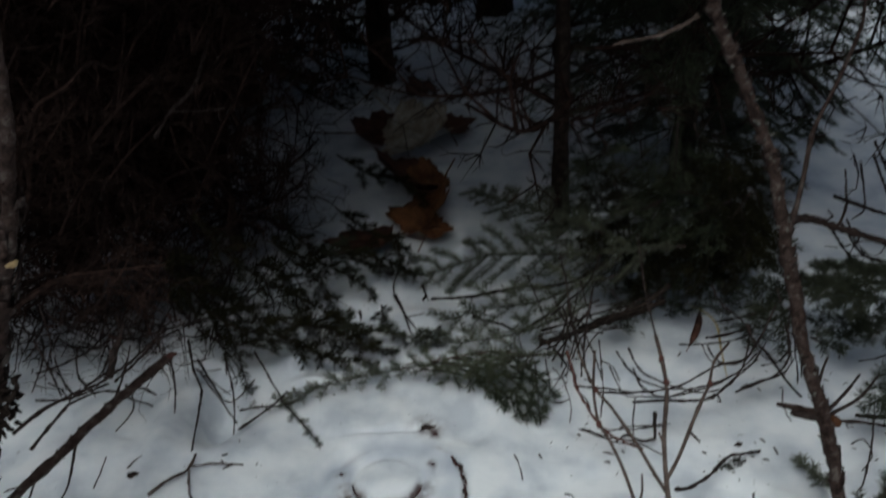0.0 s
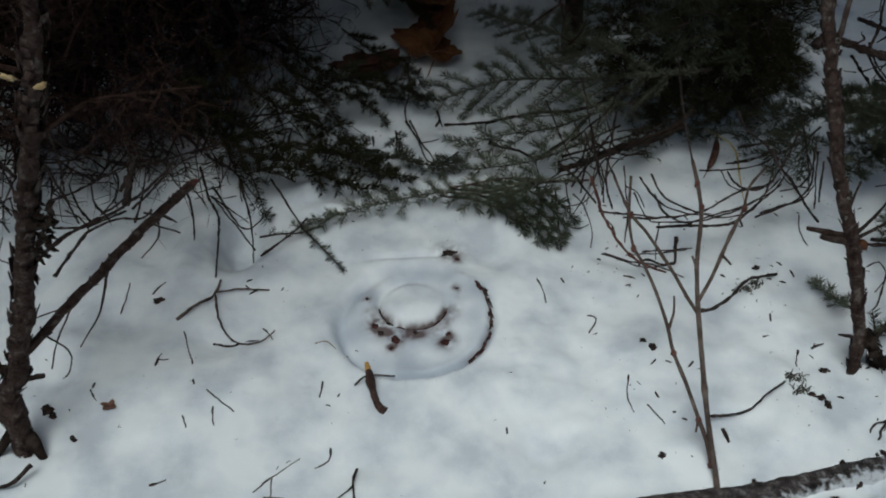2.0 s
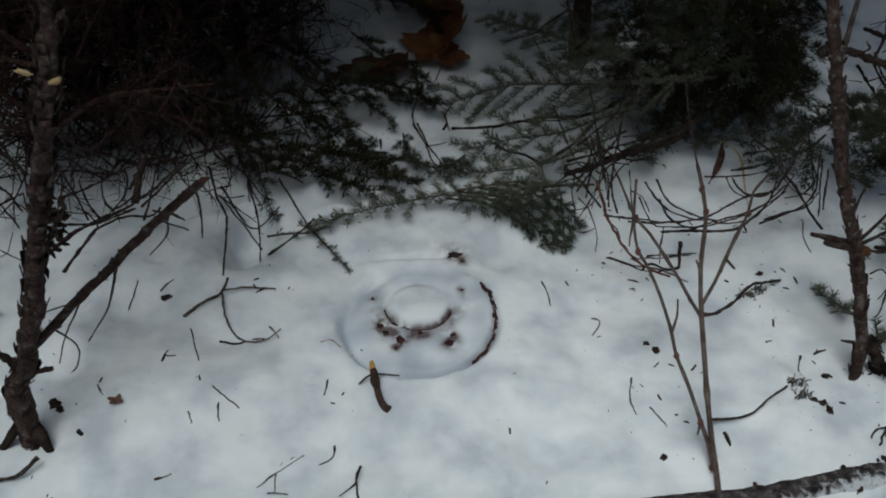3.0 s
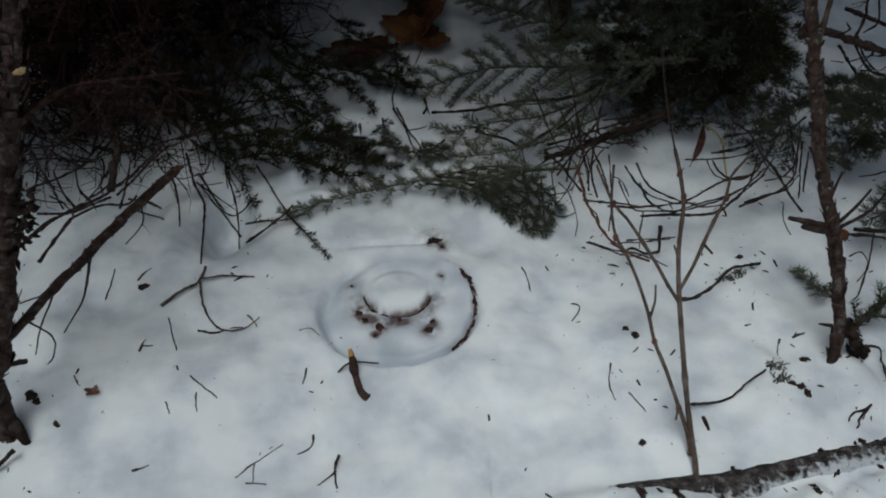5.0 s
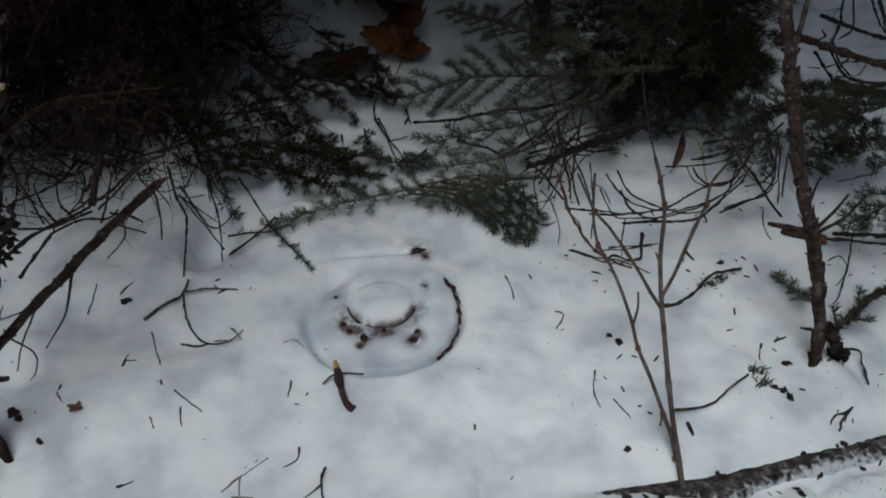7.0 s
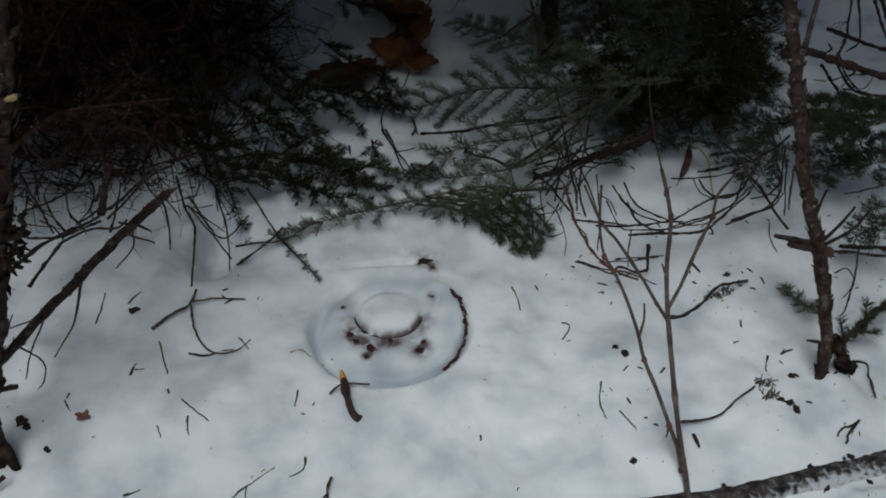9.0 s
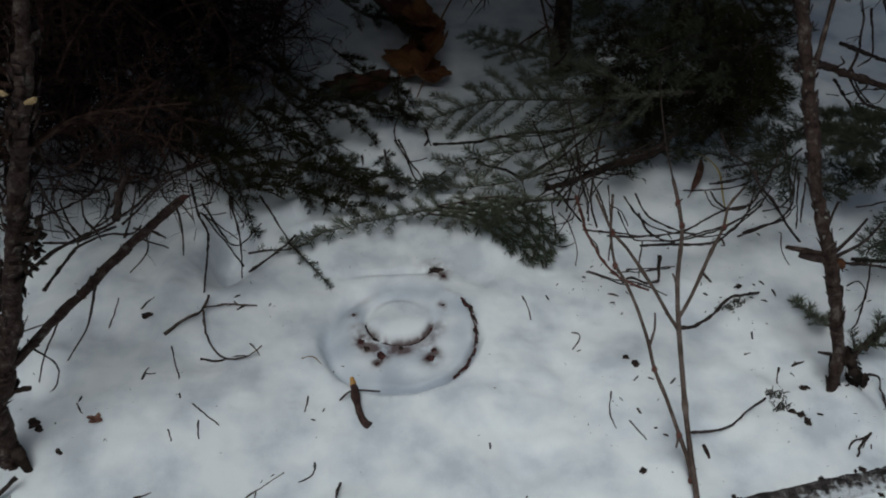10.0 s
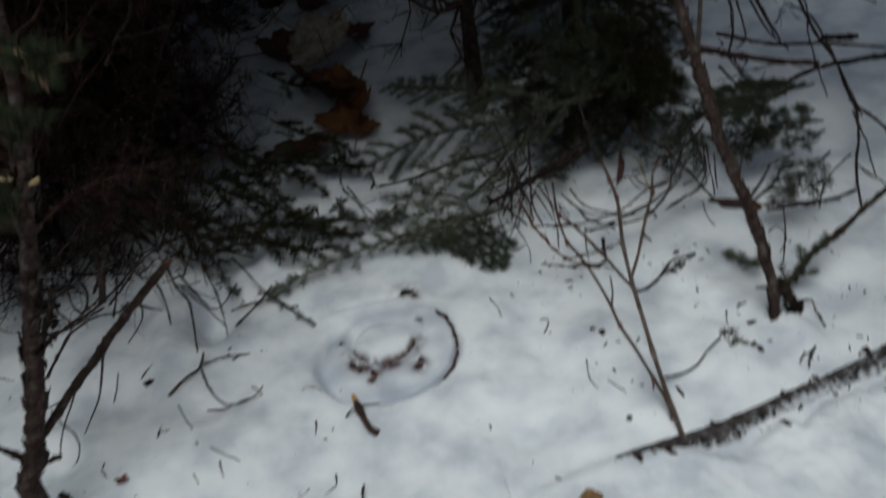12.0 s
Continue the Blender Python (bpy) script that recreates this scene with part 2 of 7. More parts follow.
def gz(x, y):
    """Height of the snow: drifts, lumps, two pressed rings and the drift against the log."""
    near = math.exp(-(x * x + (y - 0.3) ** 2) / 9)
    z = 0.009 * noise.noise((x * 2.3, y * 2.3, 0.7)) + 0.006 * noise.noise((x * 6.5, y * 6.5, 3.1))
    calm = 1.0
    if x > 0.12 and y < 0.4:
        calm = 0.10 + 0.90 * min(1, abs(log_side(x, y)) / 0.09)
    u, v = x + 0.02 * noise.noise((x * 9, y * 9, 2.5)), y + 0.02 * noise.noise((x * 9, y * 9, 6.5))
    z += (0.015 * noise.noise((u * 7, v * 7, 1.3)) + 0.005 * noise.noise((u * 13, v * 13, 1.9)) + 0.0022 * noise.noise((u * 27, v * 26, 7.9))) * calm
    if abs(x) < 1.1 and abs(y) < 0.9:
        for cx, cy, s, h in CLUMPS.get((int(x * 12 + 50), int(y * 12 + 50)), ()):
            q = ((x - cx) ** 2 + (y - cy) ** 2) / (s * s)
            if q < 5:
                z += calm * h * math.exp(-q * q)
    z += 0.0006 * noise.noise((x * 38, y * 38, 5.2)) + 0.0004 * noise.noise((x * 85, y * 85, 2.2)) + (0.06 * (1 - near)) * noise.noise((x * 0.5, y * 0.5, 9.0))
    if 0.15 < y < 0.9 and abs(x) < 0.5:
        for cx, cy, sx, sy, h in BANKS:
            z += bump_at(x, y, cx, cy, sx, sy, h)
    z += bump_at(x, y, -0.415, 0.12, 0.032, 0.10, 0.030) + bump_at(x, y, -0.29, 0.06, 0.06, 0.030, 0.012) - 0.070 * math.exp(-(((x + 0.325) / 0.042) ** 2 + ((y - 0.185) / 0.085) ** 2) ** 2)
    if abs(x) < 0.4 and abs(y) < 0.4:
        wob = 0.014 * noise.noise((x * 13, y * 13, 8.4)) + 0.007 * noise.noise((x * 40, y * 40, 4.4)) + 0.003 * noise.noise((x * 90, y * 90, 4.9))
        r = math.hypot(x - RINGS[1][0], y - RINGS[1][1])
        z *= 0.6 + 0.4 * min(1, max(0, (r - 0.10) / 0.12))
        d = math.hypot(x - RINGS[0][0], y - RINGS[0][1]) + 0.12 * wob
        w = 0.5 - 0.5 * math.tanh((y + 0.004) / 0.014)
        z += -0.010 * w * math.exp(-((d - RINGS[0][2]) / 0.0048) ** 2)
        z += 0.007 * w * (0.5 - 0.5 * math.tanh((d - 0.049) / 0.006)) + 0.002 * (0.5 - 0.5 * math.tanh((d - 0.045) / 0.012))
        z += -0.009 * math.exp(-((d - 0.054) / 0.010) ** 2) * (1 - w) * (0.55 + 0.45 * math.tanh((0.012 - x) / 0.02))
        d2 = r + 0.28 * wob
        w2 = 0.5 - 0.5 * math.tanh((y + 0.045) / 0.035)
        left = 0.5 - 0.5 * math.tanh((x + 0.075) / 0.03)
        z += -0.020 * w2 * (1 - 0.6 * left) * math.exp(-((d2 - RINGS[1][2]) / 0.0075) ** 2)
        z += -0.017 * left * math.exp(-((d2 - 0.119) / 0.015) ** 2)
        z += -0.010 * (0.5 - 0.5 * math.tanh((d2 - 0.119) / 0.009)) * (0.5 + 0.5 * w2)
        z += -0.010 * math.exp(-((y - 0.116 - 0.06 * x) / 0.007) ** 2 - ((x + 0.01) / 0.062) ** 2) + 0.004 * math.exp(-((y - 0.098) / 0.012) ** 2 - ((x + 0.01) / 0.07) ** 2)
        z += -0.010 * math.exp(-((x - 0.070) / 0.010) ** 2 - ((y - 0.022) / 0.020) ** 2)
    if x > 0.12 and y < 0.4:
        s = log_side(x, y)
        e = 0.013 - 0.013 * max(0, min(1, (0.385 - x) / 0.07)) + 0.004 * noise.noise((x * 9, y * 3, 6.6)) + 0.005 * noise.noise((x * 33, y * 14, 1.6)) + 0.006 * noise.noise((x * 75, y * 75, 1.1)) + 0.022 * max(0, noise.noise((x * 42, y * 18, 3.7))) * max(0, min(1, (x - 0.40) / 0.08)) + 0.034 * math.exp(-((x - 0.445) / 0.055) ** 2) + 0.026 * max(0, min(1, (x - 0.40) / 0.06))
        z += (0.018 + 0.004 * noise.noise((x * 30, y * 30, 7.7)) + 0.003 * noise.noise((x * 80, y * 80, 7.1))) * (0.5 + 0.5 * math.tanh((s - e) / 0.012)) * min(1, (x - 0.12) / 0.12)
        z += 0.003 * noise.noise((x * 48, y * 48, 3.3)) * max(0, min(1, s / 0.03)) * max(0, min(1, (0.10 - s) / 0.05)) * min(1, (x - 0.12) / 0.3)
        z += 0.020 * math.exp(-(((x - 0.668) / 0.036) ** 2 + ((y + 0.225) / 0.05) ** 2) ** 2)
    return z


BITS = ((0.051, 0.122, 0.012), (0.066, 0.100, 0.006), (-0.073, -0.052, 0.008), (-0.064, -0.066, 0.006), (-0.040, -0.082, 0.008),
        (-0.046, -0.098, 0.005), (-0.008, -0.068, 0.006), (0.041, -0.090, 0.008), (0.045, -0.072, 0.005), (-0.052, -0.048, 0.006), (0.062, 0.030, 0.004), (-0.088, 0.008, 0.004))


def smudge(x, y):
    """Brown meltwater round the bark bits, and how far the snow is pressed to wet slush."""
    n = 0.65 + 0.9 * noise.noise((x * 60, y * 60, 1.5)) + 0.5 * noise.noise((x * 150, y * 150, 3.5))
    v = 0.0
    for cx, cy, s in BITS:
        v += 1.2 * math.exp(-((x - cx) ** 2 + (y - cy) ** 2) / (1.9 * s) ** 2)
    a = math.hypot(x - RINGS[0][0], y - RINGS[0][1])
    low = 0.5 - 0.5 * math.tanh((y + 0.012) / 0.01)
    v += 1.8 * low * math.exp(-((a - 0.0560) / 0.0038) ** 2) + 0.7 * low * math.exp(-((a - 0.070) / 0.013) ** 2)
    r = math.hypot(x - RINGS[1][0], y - RINGS[1][1])
    side = 0.5 + 0.5 * math.tanh((x - 0.07) / 0.02)
    v += 0.55 * side * math.exp(-((r - 0.124) / 0.0055) ** 2)
    inside = 0.5 - 0.5 * math.tanh((r - 0.128) / 0.008)
    slush = inside * (0.5 + 0.5 * math.tanh((a - 0.056) / 0.006)) * (0.55 + 0.9 * noise.noise((x * 22, y * 22, 6.1)))
    slush += 0.5 * math.exp(-((r - 0.126) / 0.007) ** 2) * (0.5 - 0.5 * math.tanh((y + 0.03) / 0.03))
    return min(1.0, max(0.0, v * n)), min(1.0, max(0.0, slush))


def snow_sheet():
    def axis(lo, hi, fine, far):
        core = np.arange(lo, hi + fine / 2, fine)
        out, s, v = [], fine, hi
        while v < far:
            s *= 1.22
            v += s
            out.append(v)
        left, s, v = [], fine, lo
        while v > -far:
            s *= 1.22
            v -= s
            left.append(v)
        return np.concatenate([left[::-1], core, out])
    def finer(v, lo, hi, step):
        return np.concatenate([v[v < lo - step / 2], np.arange(lo, hi, step), v[v > hi - step / 2]])
    xs, ys = axis(-0.95, 1.0, 0.0055, 300), axis(-0.5, 0.75, 0.0055, 300)
    xs, ys = finer(xs, -0.17, 0.15, 0.0022), finer(ys, -0.19, 0.14, 0.0022)
    verts = [(x, y, gz(x, y)) for y in ys for x in xs]
    w = len(xs)
    faces = [(j * w + i, j * w + i + 1, (j + 1) * w + i + 1, (j + 1) * w + i) for j in range(len(ys) - 1) for i in range(w - 1)]
    me = raw_mesh("ground", verts, faces, SNOW)
    dirt, wet = np.zeros(len(verts), np.float32), np.zeros(len(verts), np.float32)
    for i, (x, y, z) in enumerate(verts):
        if abs(x) < 0.22 and -0.25 < y < 0.2:
            dirt[i], wet[i] = smudge(x, y)
    for name, values in (("dirt", dirt), ("wet", wet)):
        me.attributes.new(name, 'FLOAT', 'POINT').data.foreach_set("value", values)
    me.polygons.foreach_set("use_smooth", [True] * len(me.polygons))
    tagged(new("ground", me), "lumpy white snow with round grooves pressed into it", "snow", kind="structure")


snow_sheet()


# ---- spruce ----
def needle_arrays(axes, rng, length=0.017, per_m=1900, spread=0.98, width=0.0013, flat=0.65):
    """Needles all along a set of straight twig pieces, as slim three-sided spikes that lie partly in one plane."""
    V, F = [], []
    base = 0
    for a, b in axes:
        a, b = np.array(a, float), np.array(b, float)
        d = b - a
        L = np.linalg.norm(d)
        if L < 1e-5:
            continue
        d /= L
        u = np.cross(d, (0.0, 0.0, 1.0))
        u = u / np.linalg.norm(u) if np.linalg.norm(u) > 1e-3 else np.array((1.0, 0.0, 0.0))
        v = np.cross(u, d)
        n = max(2, int(L * per_m))
        t = rng.random(n)[:, None]
        ph = rng.random(n) * 2 * np.pi
        ph = np.where(np.sin(ph) < -0.3, -ph, ph)
        rad = np.cos(ph)[:, None] * u + flat * np.sin(ph)[:, None] * v
        rad /= np.linalg.norm(rad, axis=1)[:, None]
        ang = (spread + rng.normal(0, 0.20, n))[:, None]
        way = d * np.cos(ang) + rad * np.sin(ang)
        ln = (length * rng.uniform(0.7, 1.15, n))[:, None]
        p = a + d * L * t
        q = p + way * ln
        s1 = np.cross(way, d)
        s1 /= np.linalg.norm(s1, axis=1)[:, None] + 1e-9
        s2 = np.cross(way, s1)
        w = width / 2
        m = p + way * ln * 0.45
        quad = np.stack([m + s1 * w, m - s1 * w * 0.5 + s2 * w * 0.87, m - s1 * w * 0.5 - s2 * w * 0.87, p, q], 1).reshape(-1, 3)
        k = base + np.arange(n)[:, None] * 5
        V.append(quad)
        F.append(np.concatenate([k + np.array(f) for f in ((0, 1, 4), (1, 2, 4), (2, 0, 4), (1, 0, 3), (2, 1, 3), (0, 2, 3))]))
        base += n * 5
    return np.concatenate(V), np.concatenate(F)


def array_mesh(name, V, F, mat):
    me = bpy.data.meshes.new(name)
    me.vertices.add(len(V))
    me.vertices.foreach_set("co", V.astype(np.float32).ravel())
    me.loops.add(len(F) * 3)
    me.loops.foreach_set("vertex_index", F.astype(np.int32).ravel())
    me.polygons.add(len(F))
    me.polygons.foreach_set("loop_start", np.arange(0, len(F) * 3, 3, dtype=np.int32))
    me.polygons.foreach_set("loop_total", np.full(len(F), 3, dtype=np.int32))
    me.update(calc_edges=True)
    me.materials.append(mat)
    return me


def bough_shape(line, side, seed, per_m=1900, needle=0.017, gap=0.026, start=0.12, droop=0.15, second=True, bare=0.0, r=0.0022, normal=(0, 0, 1), spread=0.98, width=0.0013, coarse=False):
    """Wood and needle pieces of one flat spray: an axis, side shoots in pairs and shoots upon them."""
    rng = np.random.default_rng(seed)
    rnd = random.Random(seed)
    facing = Vector(normal).normalized()
    bm = bmesh.new()
    axis = tube(bm, line, r, r * 0.4, 5, 0.05 if coarse else 0.015, 0.1, rng=rnd)
    total = sum((b - a).length for a, b in zip(axis, axis[1:]))
    pieces, run, nxt, flip = [], 0.0, start * total, 1
    for a, b in zip(axis, axis[1:]):
        seg = (b - a).length
        d = (b - a).normalized()
        if run > bare * total:
            pieces.append((a, b))
        flat = d.cross(facing)
        flat = flat.normalized() if flat.length > 0.05 else Vector((1, 0, 0))
        while nxt < run + seg:
            f = (nxt - run) / seg
            t = nxt / total
            p = a.lerp(b, f)
            flip = -flip
            ln = side * (1.05 - 0.75 * t) * rnd.uniform(0.6, 1.12)
            way = (d * rnd.uniform(0.65, 0.95) + flat * flip * rnd.uniform(0.5, 0.95) + facing * rnd.uniform(-droop, droop * 0.5)).normalized()
            e = p + way * ln
            mid = (p + e) / 2 + Vector((0, 0, 0.03 * ln)) - d * rnd.uniform(-0.02, 0.10) * ln
            tube(bm, [p, mid, e], r * 0.5, r * 0.22, 3 if coarse else 4, 0.2 if coarse else 0.02, 0.08, rng=rnd)
            pieces += [(p.lerp(mid, 0.15), mid), (mid, e)]
            if second and ln > 0.05:
                for k in range(int(ln / 0.022)):
                    g = 0.25 + 0.6 * rnd.random()
                    c = p.lerp(mid, g * 2) if g < 0.5 else mid.lerp(e, g * 2 - 1)
                    s = way.cross(facing).normalized() * rnd.choice((-1, 1))
                    w2 = (way * 0.8 + s * 0.7 + Vector((0, 0, rnd.uniform(-droop, droop)))).normalized()
                    e2 = c + w2 * ln * rnd.uniform(0.2, 0.42)
                    if not coarse:
                        tube(bm, [c, e2], r * 0.32, r * 0.18, 3, 0.05, 0.05, rng=rnd)
                    pieces.append((c, e2))
            nxt += gap * rnd.uniform(0.7, 1.3)
        run += seg
    V, F = needle_arrays(pieces, rng, needle, per_m, spread, width)
    return bm, V, F


def bough(name, pts, side, seed, mat, label, wood=TWIG, group="spruce boughs over the snow", **kw):
    """A single spruce bough that lies on or hangs over the snow."""
    line = [Vector((x, y, gz(x, y) + h)) for x, y, h in pts]
    kw.setdefault("normal", (0.0, -0.5, 0.87))
    kw.setdefault("needle", 0.0155)
    kw.setdefault("per_m", 2000)
    kw.setdefault("width", 0.0013)
    kw.setdefault("spread", 0.98)
    bm, V, F = bough_shape(line, side, seed, **kw)
    top = part(name, bm, wood)
    tagged(top, label, "spruce branch", group)
    child("needles", array_mesh("needles", V, F, mat), top, kind="stuff")
    return top


def dead_shape(seed, length, depth=3, girth=0.0066, counts=(13, 6, 3), bend=0.16):
    """A bare, much forked dead branch along +x."""
    rnd = random.Random(seed)
    bm = bmesh.new()

    def grow(p, d, ln, r, lvl):
        pts = [p]
        for k in range(3):
            d = (d + Vector((rnd.gauss(0, bend), rnd.gauss(0, bend), rnd.gauss(-0.03, bend * 0.8)))).normalized()
            pts.append(pts[-1] + d * ln / 3)
        if lvl == 0 or girth < 0.004:
            line = tube(bm, pts, r, r * 0.35, 5 if lvl == 0 else 3, 0.03 if lvl else 0.02, 0.12, rng=rnd)
        else:
            line, rings = pts, []
            for q, w in zip(pts[:3:2] if lvl > 1 else pts[:3], (r, r * 0.7, r * 0.5)):
                u = d.orthogonal().normalized() * w
                v = d.cross(u)
                rings.append([bm.verts.new(q + u * a + v * c) for a, c in ((1, 0), (-0.5, 0.87), (-0.5, -0.87))])
            for a, c in zip(rings, rings[1:]):
                for i in range(3):
                    bm.faces.new((a[i], a[(i + 1) % 3], c[(i + 1) % 3], c[i]))
            end = bm.verts.new(pts[-1])
            for i in range(3):
                bm.faces.new((rings[-1][i], rings[-1][(i + 1) % 3], end))
        if lvl >= depth:
            return
        for k in range(counts[lvl]):
            i = int(len(line) * (0.12 + 0.85 * rnd.random()))
            q = line[min(i, len(line) - 1)]
            s = Vector((rnd.gauss(0, 1), rnd.gauss(0, 1), rnd.gauss(0, 0.7)))
            s = (s - d * s.dot(d)).normalized()
            grow(q, (d * 0.6 + s * 0.85).normalized(), ln * rnd.uniform(0.22, 0.5), r * rnd.uniform(0.40, 0.60), lvl + 1)
    grow(Vector((0, 0, 0)), Vector((1, 0, 0)), length, girth, 0)
    return bm


def mesh_of(name, bm, mat):
    me = bpy.data.meshes.new(name)
    bm.to_mesh(me)
    bm.free()
    me.materials.append(mat)
    return me


LIVE = {False: [], True: []}
# Far boughs use the shade-darkened needles, near ones the plain needle colour.
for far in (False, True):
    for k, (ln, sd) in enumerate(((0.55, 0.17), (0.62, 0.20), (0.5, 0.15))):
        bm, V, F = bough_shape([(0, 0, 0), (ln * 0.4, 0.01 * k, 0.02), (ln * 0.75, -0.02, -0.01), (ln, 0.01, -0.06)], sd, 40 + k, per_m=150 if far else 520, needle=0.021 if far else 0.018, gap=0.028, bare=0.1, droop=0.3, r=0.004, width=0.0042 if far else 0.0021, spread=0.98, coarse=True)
        LIVE[far].append((mesh_of("branch", bm, DARKBARK), array_mesh("needles", V, F, SHADENEEDLE if far else NEEDLE)))
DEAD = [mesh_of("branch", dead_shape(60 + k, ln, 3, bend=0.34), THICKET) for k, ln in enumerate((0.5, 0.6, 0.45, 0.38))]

SCRUB = [mesh_of("branch", dead_shape(160 + k, ln, 2, 0.0030, (7, 3), 0.24), TWIG) for k, ln in enumerate((0.24, 0.20, 0.28, 0.17))]


def dead_bush(x, y, count, size, seed):
    """A low tangle of bare crooked twigs that lean out from one foot."""
    rnd = random.Random(seed)
    top = tagged(new("dead_bush"), "low tangle of bare dark crooked twigs in snow", "bush", "dead bushes under the spruce")
    top.location = (x, y, gz(x, y) - 0.006)
    for k in range(count):
        m = Matrix.Rotation(rnd.uniform(0, 6.28), 4, 'Z') @ Matrix.Rotation(radians(-rnd.uniform(8, 62)), 4, 'Y') @ Matrix.Rotation(rnd.uniform(0, 6.28), 4, 'X') @ Matrix.Scale(size * rnd.uniform(0.7, 1.2), 4)
        child("branch", SCRUB[rnd.randrange(4)], top, Matrix.Translation((rnd.gauss(0, 0.02), rnd.gauss(0, 0.02), 0)) @ m)
    return top


def spruce(label, x, y, height, girth, dead, live, reach, seed, lean=(0, 0), aim=None, scale=(0.9, 1.3), bare=1.0, sag=(0, 28), far=True):
    """A spruce: trunk, whorls of bare dead branches low down and green boughs above."""
    rnd = random.Random(seed)
    top = tagged(new("spruce_tree"), label, "tree", "spruces")
    top.location = (x, y, gz(x, y) - 0.03)
    bm = bmesh.new()
    tube(bm, [(0, 0, 0), (lean[0] * 0.5, lean[1] * 0.5, height * 0.5), (lean[0], lean[1], height)], girth, girth * 0.25, 12, 0.04, 0.08, rng=rnd, flare=0.5)
    part("trunk", bm, DARKBARK, top)
    for lo, hi, count, kind in ((*dead, 0), (*live, 1)):
        for k in range(count):
            z = lo + (hi - lo) * (k + rnd.random()) / count
            t = z / height
            az = k * 2.39996 + rnd.uniform(-0.3, 0.3)
            if aim is not None and kind == 0:
                az = radians(rnd.uniform(*aim))
            m = Matrix.Translation((lean[0] * t, lean[1] * t, z)) @ Matrix.Rotation(az, 4, 'Z') @ Matrix.Rotation(radians(rnd.uniform(*sag) if kind else rnd.uniform(-9, 5)), 4, 'Y') @ Matrix.Rotation(radians(rnd.uniform(-25, 25)), 4, 'X')
            s = rnd.uniform(*scale) * (reach if kind else bare) * (1 - 0.55 * max(0, t - 0.3))
            m = m @ Matrix.Scale(s, 4)
            if kind:
                wood, green = LIVE[far][rnd.randrange(3)]
                b = child("branch", wood, top, m)
                child("needles", green, b, kind="stuff")
            else:
                child("branch", DEAD[rnd.randrange(4)], top, m)
    return top


# ---- single twigs, sticks and litter ----
def stick(name, label, category, pts, r0, r1, mat, sides=(), seed=1, group="", facets=6, knots=3, rough=0.28, wander=0.0006, on_snow=True, step=0.006):
    """One twig: a stem through a few places (height above the snow) and side shoots."""
    rnd = random.Random(seed)
    bm = bmesh.new()

    def world_line(p):
        return [Vector((x, y, (gz(x, y) if on_snow else 0.0) + h)) for x, y, h in p]
    tube(bm, world_line(pts), r0, r1, facets, step, rough, knots, rnd, wander)
    top = part(name, bm, mat)
    tagged(top, label, category, group)
    for p, a, b in sides:
        bm = bmesh.new()
        tube(bm, world_line(p), a, b, max(4, facets - 1), step, rough, 0, rnd, wander)
        part("side_shoot", bm, mat, top)
    return top


# ---- builders of the single plants ----
def line_part(name, pts, r0, r1, mat, parent, label="", seed=3, facets=7, **kw):
    bm = bmesh.new()
    tube(bm, pts, r0, r1, facets, rng=random.Random(seed), **kw)
    return part(name, bm, mat, parent, label)


def flakes(bm, line, r, count, seed, size=0.006):
    """Loose scales of bark standing off a stem."""
    rnd = random.Random(seed)
    for k in range(count):
        i = rnd.randrange(1, len(line) - 1)
        d = (line[i + 1] - line[i - 1]).normalized()
        o = Vector((rnd.gauss(0, 1), rnd.gauss(0, 1), rnd.gauss(0, 1)))
        o = (o - d * o.dot(d)).normalized()
        s = d.cross(o)
        c = line[i] + o * r * 0.98
        w, h = size * rnd.uniform(0.4, 1.0), size * rnd.uniform(0.6, 1.6)
        lift = o * rnd.uniform(0.001, 0.0035)
        q = [bm.verts.new(c + s * w * a + d * h * b + (lift if b > 0 else o * -0.001)) for a, b in ((-1, -1), (1, -0.8), (0.8, 1), (-0.7, 0.9))]
        e = [bm.verts.new(v.co + o * 0.0008) for v in q]
        bm.faces.new(e)
        for k2 in range(4):
            bm.faces.new((q[k2], q[(k2 + 1) % 4], e[(k2 + 1) % 4], e[k2]))


